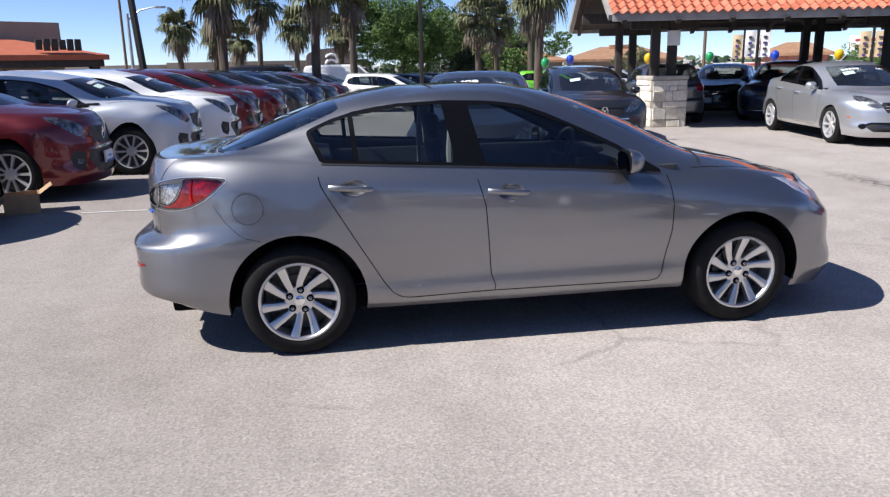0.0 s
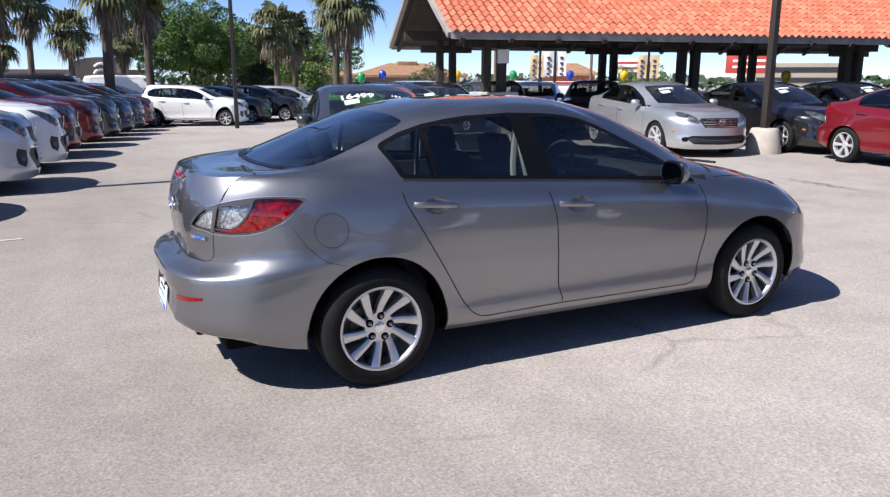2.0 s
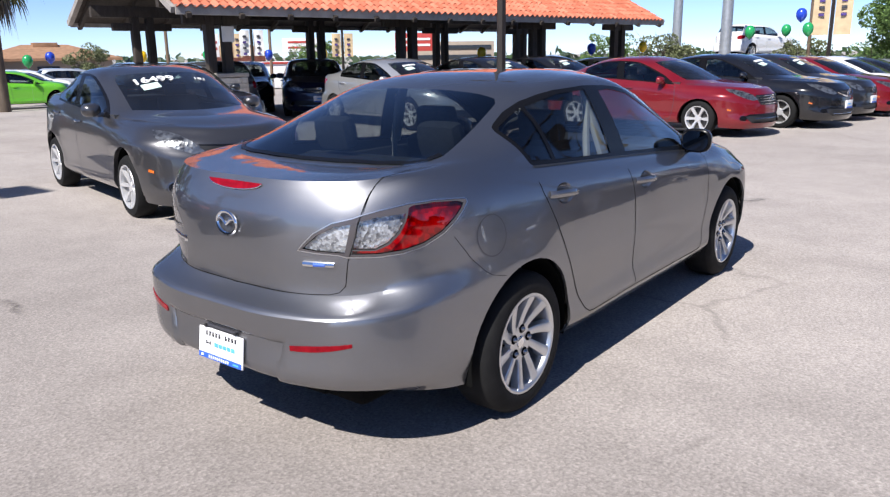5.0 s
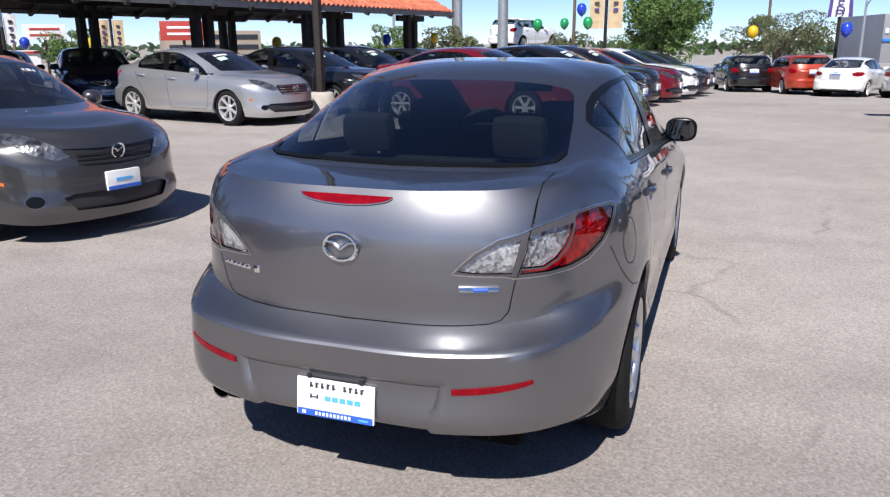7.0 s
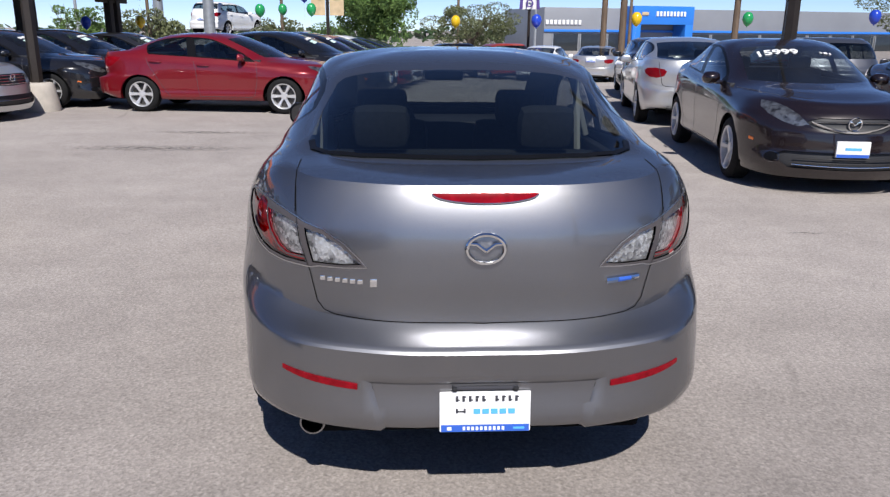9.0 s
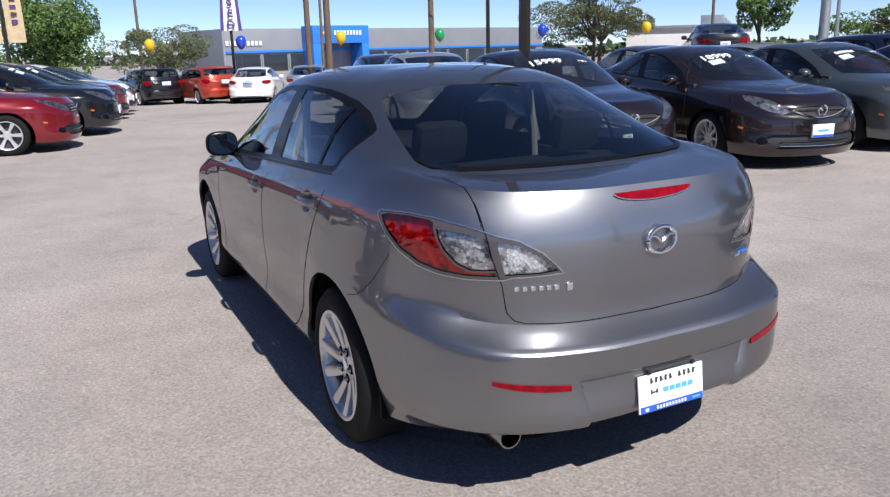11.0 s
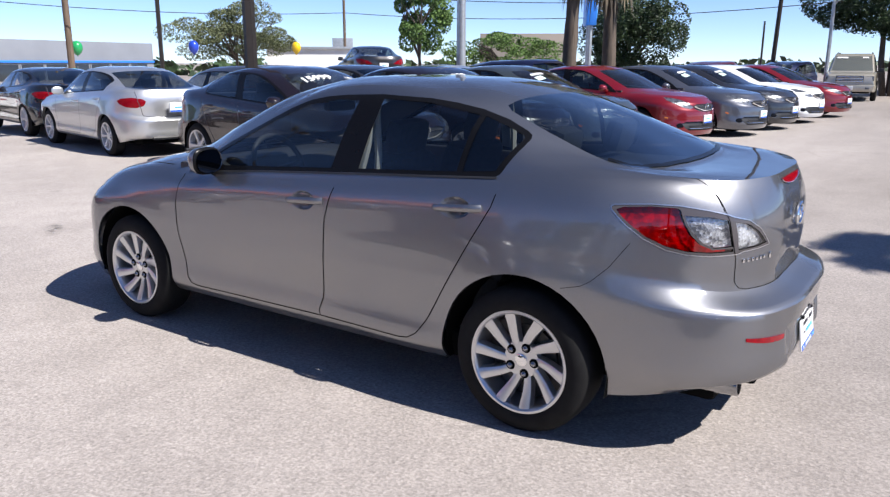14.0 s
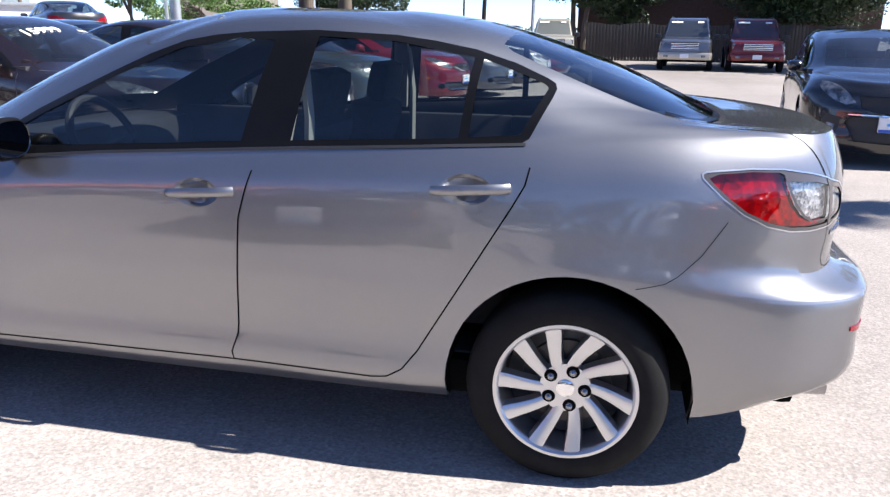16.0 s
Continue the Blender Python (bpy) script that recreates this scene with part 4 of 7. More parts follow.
# ---- the other cars: two base shapes, drawn out to each make's size ----
def hatch_rings():
    R = [list(r) for r in sedan_rings()]
    R[8][:5] = [(-2.10, 0, 1.00), (-2.09, .33, 1.00), (-2.01, .58, 1.005), (-1.88, .70, 1.01), (-1.67, .765, 1.01)]
    R[9][:5] = [(-2.09, 0, 1.03), (-2.08, .32, 1.03), (-2.0, .57, 1.03), (-1.875, .69, 1.035), (-1.665, .755, 1.035)]
    R[10][:6] = [(-2.08, 0, 1.06), (-2.07, .31, 1.06), (-1.995, .56, 1.06), (-1.87, .68, 1.065), (-1.66, .745, 1.065), (-1.26, .765, 1.06)]
    R[11][:7] = [(-2.05, 0, 1.11), (-2.04, .30, 1.11), (-1.975, .54, 1.11), (-1.85, .655, 1.11), (-1.64, .72, 1.11), (-1.25, .748, 1.10), (-.88, .76, 1.095)]
    R[12][:7] = [(-1.93, 0, 1.30), (-1.92, .29, 1.30), (-1.86, .50, 1.295), (-1.76, .60, 1.29), (-1.56, .655, 1.28), (-1.2, .685, 1.27), (-.8, .70, 1.26)]
    R[13][:8] = [(-1.74, 0, 1.465), (-1.73, .28, 1.46), (-1.69, .45, 1.455), (-1.61, .53, 1.445), (-1.45, .575, 1.44), (-1.1, .60, 1.44), (-.7, .61, 1.432), (-.27, .615, 1.415)]
    R[14][:8] = [(-1.35, 0, 1.50), (-1.34, .2, 1.50), (-1.30, .3, 1.495), (-1.22, .37, 1.49), (-1.1, .4, 1.488), (-.85, .42, 1.482), (-.6, .43, 1.475), (-.3, .43, 1.462)]
    R[15] = [(x, 0, 1.475 - .03 * x - .02 * (x + .3) ** 2) for x in (-1.05, -1.03, -1.0, -.95, -.88, -.75, -.58, -.36, -.2, -.1, -.06, -.03, -.01, 0, .01)]
    return R


HATCH_DLO = [(.80, .942), (.23, .99), (-.43, 1.03), (-1.2, 1.07), (-1.55, 1.10), (-1.64, 1.17), (-1.56, 1.295), (-1.3, 1.372), (-.9, 1.388), (-.46, 1.385), (-.2, 1.37), (0, 1.34), (.27, 1.235), (.56, 1.10), (.80, .958)]
SHORT_HEAD = [(-1.235, .655), (-1.12, .72), (-.98, .778), (-.84, .818), (-.70, .838), (-.74, .775), (-.86, .71), (-1.0, .668), (-1.15, .64)]
BASES, MODELS, WHEELS = {}, {}, {}


def base_parts(kind, face):
    """Parts of a base car as (name, bmesh, material or 'paint', label)."""
    sedan = kind == "saloon"
    out = []
    bm = shell(sedan_rings() if sedan else hatch_rings(), 5, 3, EDGES if sedan else None)
    ls, lr = bm.faces.layers.float["s"], bm.faces.layers.float["r"]
    full = bm.copy()
    tree = BVHTree.FromBMesh(both(full))
    full.free()
    BASES[kind, face, "tree"] = tree
    mid = lambda f: f.calc_center_median()
    side = lambda f: f.normal.y > 0.15

    def pair(name, g, m, label=""):
        out.append((name, flipped(g), m, label))
        out.append((name, g, m, label))

    for hx in (-1.32, 1.32):
        arch = [(hx + .378 * math.cos(a), .315 + .378 * math.sin(a)) for a in [math.radians(d) for d in range(-16, 197, 12)]]
        arch = [(hx + .37, .05)] + arch + [(hx - .37, .05)]
        bmesh.ops.delete(bm, geom=cut(bm, arch, SIDE, lambda f: mid(f).y > .45 and abs(mid(f).x - hx) < .6 and mid(f).z < .85), context="FACES")
        rim = [e for e in bm.edges if e.is_boundary and abs(math.hypot(e.verts[0].co.x - hx, e.verts[0].co.z - .315) - .378) < .012 and e.verts[0].co.y > .5]
        for v in [g for g in bmesh.ops.extrude_edge_only(bm, edges=rim)["geom"] if isinstance(g, bmesh.types.BMVert)]:
            v.co.y -= .045
    dlo = lift(bm, cut(bm, DLO if sedan else HATCH_DLO, SIDE, lambda f: side(f) and mid(f).z > .88))
    tops = [(-.325, 1.345), (-.2, 1.35), (0, 1.318), (.25, 1.22), (.53, 1.085), (.60, 1.045)]
    pair("front_side_window", lift(dlo, cut(dlo, [(.57, .985), (.23, 1.005), (-.25, 1.033)] + tops, SIDE, lambda f: True)), DARKGLASS)
    rear = [(-.42, 1.043), (-.99, 1.075), (-1.15, 1.09), (-1.20, 1.212), (-.97, 1.30), (-.72, 1.347), (-.475, 1.359)] if sedan else [(-.42, 1.05), (-1.0, 1.08), (-1.03, 1.365), (-.72, 1.37), (-.475, 1.367)]
    pair("rear_side_window", lift(dlo, cut(dlo, rear, SIDE, lambda f: True)), DARKGLASS)
    if not sedan:
        pair("quarter_window", lift(dlo, cut(dlo, [(-1.06, 1.085), (-1.52, 1.115), (-1.60, 1.18), (-1.53, 1.285), (-1.3, 1.352), (-1.08, 1.365)], SIDE, lambda f: True)), DARKGLASS)
    pair("window_frame", dlo, GLOSSBLACK)
    if face == "block":
        tl = [(-.66, .915), (-.76, .955), (-.95, .968), (-1.12, .945), (-1.165, .91), (-1.13, .835), (-1.0, .80), (-.84, .815), (-.72, .86)]
    elif sedan:
        tl = TAILS
    else:
        tl = [(-.66, .99), (-.80, 1.02), (-.95, 1.01), (-1.08, .97), (-1.06, .86), (-.9, .83), (-.76, .87)]
    pair("tail_lamp", lift(bm, cut(bm, tl, RCORNER, lambda f: mid(f).x < -1.4 and .7 < mid(f).z < 1.06 and f.normal.z < .8)), SOLIDRED, "red tail lamp")
    pair("head_lamp", lift(bm, cut(bm, SHORT_HEAD, FCORNER, lambda f: mid(f).x > 1.3 and mid(f).z > .55)), FARLAMP, "clear head lamp")
    lim = (3.25, 10.8, 12.6) if sedan else (3.0, 11.3, 12.7)
    out.append(("rear_window", both(lift(bm, [f for f in bm.faces if f[ls] < lim[0] and lim[1] < f[lr] < lim[2]])), DARKGLASS, ""))
    out.append(("windscreen", both(lift(bm, [f for f in bm.faces if f[ls] > 10.1 and 11.1 < f[lr] < 12.9])), SHEENGLASS, ""))
    grilles = {"wing": [(-.01, .70), (.30, .70), (.40, .675), (.36, .64), (.24, .605), (-.01, .595)], "slatted": [(-.01, .715), (.40, .715), (.42, .68), (.34, .585), (-.01, .575)], "trapezoid": [(-.01, .685), (.42, .70), (.40, .66), (.30, .60), (-.01, .59)]}
    gr = lift(bm, cut(bm, grilles.get(face, [(-.01, .70), (.36, .70), (.33, .63), (.22, .60), (-.01, .59)]), REAR, lambda f: mid(f).x > 1.7 and mid(f).z < .75))
    for v in gr.verts:
        v.co.x -= .012
    out.append(("grille", both(gr), BLACK, "black grille"))
    mouth = [(-.01, .43), (.55, .43), (.62, .40), (.60, .33), (.52, .27), (-.01, .26)] if sedan else [(-.01, .55), (.43, .55), (.47, .49), (.36, .29), (-.01, .27)]
    if face == "trapezoid":
        mouth = [(-.01, .40), (.40, .40), (.48, .375), (.40, .27), (-.01, .255)]
    it = lift(bm, cut(bm, mouth, REAR, lambda f: mid(f).x > 1.7 and mid(f).z < .6))
    for v in it.verts:
        v.co.x -= .03
    out.append(("air_intake", both(it), BLACK, "black air intake"))

    def front_bar(name, material, label, half, height, thick, n=14):
        """A bar across the nose, its height given by the distance from the middle."""
        g = bmesh.new()
        pts = []
        for i in range(n + 1):
            y = -half + 2 * half * i / n
            pts.append(tree.ray_cast(Vector((4, y, height(abs(y)))), Vector((-1, 0, 0)))[0] + Vector((.003, 0, 0)))
        tube(g, pts, thick, sides=6)
        out.append((name, g, material, label))

    if sedan:
        pair("fog_lamp", lift(bm, cut(bm, ellipse(-.985, .36, .07, .045, 12), FCORNER, lambda f: mid(f).x > 1.5 and mid(f).z < .5)), GLOSSBLACK)
        pair("fog_trim", ribbon(tree, ellipse(-.985, .36, .078, .052, 14), FCORNER, Vector((1, 1, 0)), .003, .003, .03, True), DARKCHROME)
        pair("side_marker", ribbon(tree, [(-.775, .50), (-.715, .515)], FCORNER, Vector((1, 1, 0)), .026, .003, .02), ORANGELENS, "small orange side marker")
    else:
        pair("corner_intake", lift(bm, cut(bm, [(-1.14, .54), (-.97, .57), (-.93, .50), (-.95, .38), (-1.06, .33), (-1.13, .40)], FCORNER, lambda f: mid(f).x > 1.5 and mid(f).z < .6)), BLACK, "black corner air intake")
        pair("fog_lamp", ribbon(tree, [(-1.09, .43), (-1.0, .45)], FCORNER, Vector((1, 1, 0)), .055, .004, .02), FARLAMP, "fog lamp in the corner intake")
    if face == "wing":
        front_bar("grille_wing", CHROME, "chrome wing along the grille", .36, lambda y: .612 + .06 * (y / .36) ** 2, .008)
        front_bar("grille_bar", DARKCHROME, "", .33, lambda y: .672, .005)
        front_bar("intake_strip", CHROME, "chrome strip under the air intake", .50, lambda y: .295 + .02 * y, .005)
        for z in (.33, .37):
            front_bar("intake_bar", BLACK, "", .48, lambda y, z=z: z, .006)
    elif face == "slatted":
        for z in (.60, .632, .664, .696):
            front_bar("grille_bar", CHROME, "chrome grille bar", .36 if z > .62 else .31, lambda y, z=z: z, .006)
        front_bar("intake_bar", DARKCHROME, "", .48, lambda y: .35, .008)
    elif face == "trapezoid":
        for z in (.615, .64, .665):
            front_bar("grille_bar", BLACK, "", .34, lambda y, z=z: z, .005)
    elif face == "bars":
        for z in (.675, .63):
            front_bar("grille_bar", CHROME, "chrome grille bar", .32, lambda y, z=z: z, .008)
    if not sedan:
        g = bmesh.new()
        tube(g, [tree.ray_cast(Vector((4, -.44 + .088 * i, .572)), Vector((-1, 0, 0)))[0] + Vector((.004, 0, 0)) for i in range(11)], .011, sides=6)
        out.append(("chrome_strip", g, CHROME, "thin chrome strip above the air intake"))
    if sedan:
        lid = [p for p in LID[1:-1] if p[1] < 1.075]
        out.append(("panel_gap", ribbon(tree, lid[::-1] + [(-y, z) for y, z in lid], REAR, Vector((-1, 0, 0)), .009, .002, .04), DARKPRINT, ""))
        g = bmesh.new()
        tube(g, [tree.ray_cast(Vector((-4, -.44 + .11 * i, .335)), Vector((1, 0, 0)))[0] + Vector((.012, 0, -.012)) for i in range(9)], .035, sides=8)
        out.append(("rear_valance", g, BLACK, "black lower edge of the rear bumper"))
    g = bmesh.new()
    emblem(g, (tree.ray_cast(Vector((4, 0, .66)), Vector((-1, 0, 0)))[0].x + .006, 0, .665), .05, 1)
    out.append(("badge", g, CHROME, ""))
    gaps = [FRONT_DOOR[1:-1], [p for p in REAR_DOOR if p[1] < 1.05][7:], [(-1.0, .93), (-.9, .93)]]
    for line in gaps[:2]:
        pair("panel_gap", ribbon(tree, line, SIDE, Vector((0, 1, 0)), .008, .002, .04), DARKPRINT)
    pair("panel_gap", ribbon(tree, [(1.02, .74), (1.2, .70), (1.5, .62), (1.75, .50)], TOP, Vector((0, 0, 1)), .008, .002, .04), DARKPRINT)
    for hx, hz in ((-.125, .872), (-1.005, .928)):
        y = tree.ray_cast(Vector((hx, 3, hz)), Vector((0, -1, 0)))[0].y
        g = bmesh.new()
        tube(g, [(hx - .11, y, hz + .006), (hx - .08, y + .025, hz + .006), (hx + .08, y + .025, hz), (hx + .11, y, hz)], .014, sides=6)
        pair("door_handle", g, "paint")
    g = bmesh.new()
    bmesh.ops.create_uvsphere(g, u_segments=16, v_segments=12, radius=1, matrix=pose(0, 0, 0, 0, 90, 0))
    for v in g.verts:
        x, y, z = v.co
        n = 1 - .2 * max(0, x) ** 2
        y, z = (math.copysign(abs(c) ** .75, c) * n for c in (y, z))
        v.co = Vector((.56 + (x if x > 0 else x * .2) * .10, .905 + y * .10, 1.02 + z * .072))
    box(g, (.60, .81, .972), (.06, .12, .045), .015)
    pair("door_mirror", g, "paint")
    for hx in (-1.32, 1.32):
        g = bmesh.new()
        arc = [math.radians(d) for d in range(-12, 193, 17)]
        rows = [[g.verts.new((hx + .383 * math.cos(a), y, .315 + .383 * math.sin(a))) for a in arc] for y in (.835, .56)]
        for i in range(len(arc) - 1):
            g.faces.new((rows[0][i], rows[0][i + 1], rows[1][i + 1], rows[1][i]))
        g.faces.new(rows[1])
        pair("arch_liner", g, UNDER)
    g = bmesh.new()
    box(g, (0, 0, .30), (4.1, 1.12, .18))
    box(g, (0, 0, .29), (1.8, 1.56, .12))
    out.append(("underbody", g, UNDER, ""))
    g = bmesh.new()
    for s in (1, -1):
        box(g, (-.12, s * .755, .66), (2.05, .05, .64))
        box(g, (-.25, s * .36, .80), (.16, .48, .60), .05, pose(0, 0, 0, 0, -15, 0))
        box(g, (-.36, s * .36, 1.15), (.10, .26, .17), .04)
    box(g, (-.15, 0, .33), (2.2, 1.45, .06))
    box(g, (-1.13, 0, .80), (.15, 1.28, .55), .05, pose(0, 0, 0, 0, -22, 0))
    box(g, (-1.36, 0, 1.04), (.58, 1.12, .05), .01)
    box(g, (.98, 0, .78), (.42, 1.36, .36), .05)
    out.append(("cabin_lining", g, CABIN, ""))
    out.append(("body", both(bm), "paint", ""))
    return out


def ease(a, b, v):
    f = min(1.0, max(0.0, (v - a) / (b - a)))
    return f * f * (3 - 2 * f)


def stretch(v, m):
    """From the base car to a make's length, width, height, wheelbase and blunter nose."""
    L, W, H, WB, base_h, tall = m
    kw, ko = WB / 2.64, (L - WB) / (4.59 - 2.64)
    x, y, z = v
    nose = ease(1.1, 2.0, x) * ease(.56, .74, z)
    z += .055 * nose
    x += .035 * nose
    if tall:
        z += tall * .16 * ease(.5, 1.3, x) * ease(.55, .82, z) * (1 - ease(1.12, 1.35, z))
        x += tall * .30 * ease(.95, 1.38, z) * ease(-.2, .35, x)
        y *= 1 + tall * .13 * ease(1.02, 1.38, z)
    x = x * kw if abs(x) < 1.32 else math.copysign(1.32 * kw + (abs(x) - 1.32) * ko, x)
    return Vector((x, y * W / 1.764, z * H / base_h))


def face_of(kind, size):
    return FACES.get(size, "bars" if kind == "hatch" else "wing")


def model(kind, size):
    key = (kind, size)
    if key not in MODELS:
        face = face_of(kind, size)
        if (kind, face) not in BASES:
            BASES[kind, face] = base_parts(kind, face)
        m = (*size, 1.457 if kind == "saloon" else 1.505, {ENDSUV: 1.0, CROSS: .6, SMALL: .3, HATCH: .2}.get(size, 0))
        made = []
        for name, g, mt, label in BASES[kind, face]:
            c = g.copy()
            for v in c.verts:
                v.co = stretch(v.co, m)
            made.append((name, mesh_of(c, name, WHITE if mt == "paint" else mt), mt, label))
            c.free()
        MODELS[key] = (made, m)
    return MODELS[key]


def far_wheel(parent, x, side, y_face, R, spokes, fat):
    key = (round(R, 3), spokes, fat)
    if key not in WHEELS:
        k = R / 0.316
        bm = bmesh.new()
        lathe(bm, [(.228 * k, -.006), (.222 * k, .004), (.207 * k, -.002), (.197 * k, -.09), (.19 * k, -.15)], 28)
        sp = bmesh.new()
        prev = None
        for j in range(4):
            f = j / 3
            w = (.020 + .018 * f) * k * fat
            row = [sp.verts.new((.04 * k + .168 * k * f, -.03 + .027 * f - d, w * s)) for s, d in ((-.62, .03), (-.45, 0), (.45, 0), (.62, .03))]
            if prev:
                for q in range(3):
                    sp.faces.new((prev[q], prev[q + 1], row[q + 1], row[q]))
            prev = row
        bmesh.ops.recalc_face_normals(sp, faces=sp.faces[:])
        spoke = mesh_of(sp, "spoke", BRIGHTALLOY)
        sp.free()
        lathe(bm, [(.0, -.022), (.05 * k, -.026), (.07 * k, -.05)], 16)
        bmesh.ops.recalc_face_normals(bm, faces=bm.faces[:])
        rim = mesh_of(bm, "wheel", BRIGHTALLOY)
        bm.free()
        bm = bmesh.new()
        lathe(bm, [(.215 * k, -.2), (.29 * k, -.205), (R, -.17), (R, -.035), (.29 * k, -.002), (.25 * k, .008), (.224 * k, .0)], 32)
        tyre = mesh_of(bm, "tyre", RUBBER)
        bm.free()
        bm = bmesh.new()
        lathe(bm, [(.0, -.08), (.19 * k, -.09), (.19 * k, -.16)], 20)
        disc = mesh_of(bm, "brake_disc", DARKMETAL)
        bm.free()
        WHEELS[key] = rim, tyre, disc, spoke
    rim, tyre, disc, spoke = WHEELS[key]
    w = new("wheel", rim)
    w.parent = parent
    w.matrix_basis = pose(x, side * y_face, R - .004, 0, 0, 0 if side > 0 else 180)
    for n, me in (("tyre", tyre), ("brake_disc", disc)):
        o = new(n, me)
        o.parent = w
    for i in range(spokes):
        o = new("spoke", spoke)
        o.parent = w
        o.matrix_basis = Matrix.Rotation(i * 2 * math.pi / spokes, 4, "Y")


def on_glass(kind, face, m, verts_xy, x0, y0):
    """Lay flat points (right, up) on the windscreen round (x0, y0)."""
    tree = BASES[kind, face, "tree"]
    out = []
    for a, b, h in verts_xy:
        x, y = x0 - b * .92, y0 + a
        co = tree.ray_cast(Vector((x, y, 3)), Vector((0, 0, -1)))[0]
        out.append(stretch(co + Vector((.003, 0, .008 + h)), m))
    return out


def park(name, label, kind, size, colour, x, y, heading, R=0.325, spokes=5, fat=1.2, price=None, card=False, plate=True, rear_plate=False, group="", z=0.0, grille="bars"):
    """One parked car: x, y is the middle of its wheelbase, heading the way it faces."""
    made, m = model(kind, size)
    car = thing(name, label, "car", group, at=pose(x, y, z if z else gz(x, y), 0, 0, heading))
    L, W, H, WB = size
    for pname, me, mt, lb in made:
        if pname == "grille_bar" and grille == "none":
            continue
        o = new(pname, me)
        o.parent = car
        if lb:
            o["label"] = lb
        if mt == "paint":
            o.material_slots[0].link = "OBJECT"
            o.material_slots[0].material = colour
    for hx in (-WB / 2, WB / 2):
        for s in (1, -1):
            far_wheel(car, hx, s, W / 2 - .02, R, spokes, fat)
    nose = L - WB
    fx = max(v.co.x for v in next(me for n, me, _, _ in made if n == "body").vertices)
    rx = min(v.co.x for v in next(me for n, me, _, _ in made if n == "body").vertices)
    for on, px, s in ((plate, fx, 1), (rear_plate, rx, -1)):
        if on:
            g = bmesh.new()
            box(g, (px - s * .008, 0, .47 if s > 0 else .80), (.03, .31, .155), .006)
            p = part("dealer_plate", g, WHITE, car, "white dealer plate")
            g = bmesh.new()
            box(g, (px + s * .009, 0, .41 if s > 0 else .74), (.004, .30, .03))
            part("plate_foot", g, BLUEPRINT, p)
            g = bmesh.new()
            box(g, (px + s * .009, 0, .475 if s > 0 else .80), (.004, .15, .025))
            part("print_bar", g, CYANPRINT, p)
    if price:
        if price == "bars":
            g = bmesh.new()
            for i in range(5):
                box(g, (-.13 + i * .065, 0, 0), (.05, .004, .075), .012)
        else:
            g = letters(price, .185, .004)
        for v, co in zip(g.verts, on_glass(kind, face_of(kind, size), m, [(v.co.x, v.co.z, .002 if v.co.y < 0 else 0) for v in g.verts], .545, -.22)):
            v.co = co
        part("price_mark", g, WHITE, car, "white price figures on the windscreen")
        g = bmesh.new()
        for dx, w in ((-.05, .016), (0, .04), (.05, .016)):
            box(g, (dx, 0, 0), (w, .004, .05), .006)
        for v, co in zip(g.verts, on_glass(kind, face_of(kind, size), m, [(v.co.x, v.co.z, .002 if v.co.y < 0 else 0) for v in g.verts], .545, .30)):
            v.co = co
        part("year_mark", g, WHITE, car)
    if card:
        g = bmesh.new()
        box(g, (0, 0, 0), (.19, .004, .13), 0)
        for v, co in zip(g.verts, on_glass(kind, face_of(kind, size), m, [(v.co.x, v.co.z, .001 if v.co.y < 0 else 0) for v in g.verts], .68, -.30)):
            v.co = co
        part("window_card", g, CARD, car, "pale green sales card")
    return car


CARD = plain("pale_green_card", (0.55, 0.72, 0.66), 0.7, 0, 0, 0.1)
P_RED = paint("bright_red_paint", (0.19, 0.003, 0.009), 0.3, 0.3)
P_DEEPRED = paint("copper_red_paint", (0.15, 0.008, 0.011), 0.6, 0.32)
P_ORANGERED = paint("orange_red_paint", (0.40, 0.04, 0.015), 0.3, 0.3)
P_WHITE = paint("white_paint", (0.80, 0.80, 0.79), 0.0, 0.35)
P_BLACK = paint("black_paint", (0.008, 0.008, 0.010), 0.1, 0.25, 0.006)
P_BROWN = paint("black_cherry_paint", (0.014, 0.008, 0.009), 0.3, 0.25, 0.006)
P_DKGREY = paint("dark_grey_paint", (0.048, 0.048, 0.053), 0.7, 0.3, 0.010)
P_GREENGREY = paint("green_grey_paint", (0.09, 0.11, 0.115), 0.7, 0.33)
P_GRAPHITE = paint("graphite_paint", (0.085, 0.084, 0.090), 0.7, 0.3, 0.015)
P_GREY = paint("mid_grey_paint", (0.14, 0.145, 0.165), 0.75, 0.3)
P_BLUEGREY = paint("pale_blue_grey_paint", (0.56, 0.59, 0.64), 0.45, 0.35)
P_SILVER = paint("bright_silver_paint", (0.58, 0.585, 0.59), 0.75, 0.33)
P_GREEN = paint("lime_green_paint", (0.16, 0.55, 0.03), 0.2, 0.3)
P_NAVY = paint("navy_paint", (0.012, 0.016, 0.05), 0.3, 0.28, 0.006)
P_BEIGE = paint("beige_paint", (0.50, 0.46, 0.38), 0.5, 0.35)

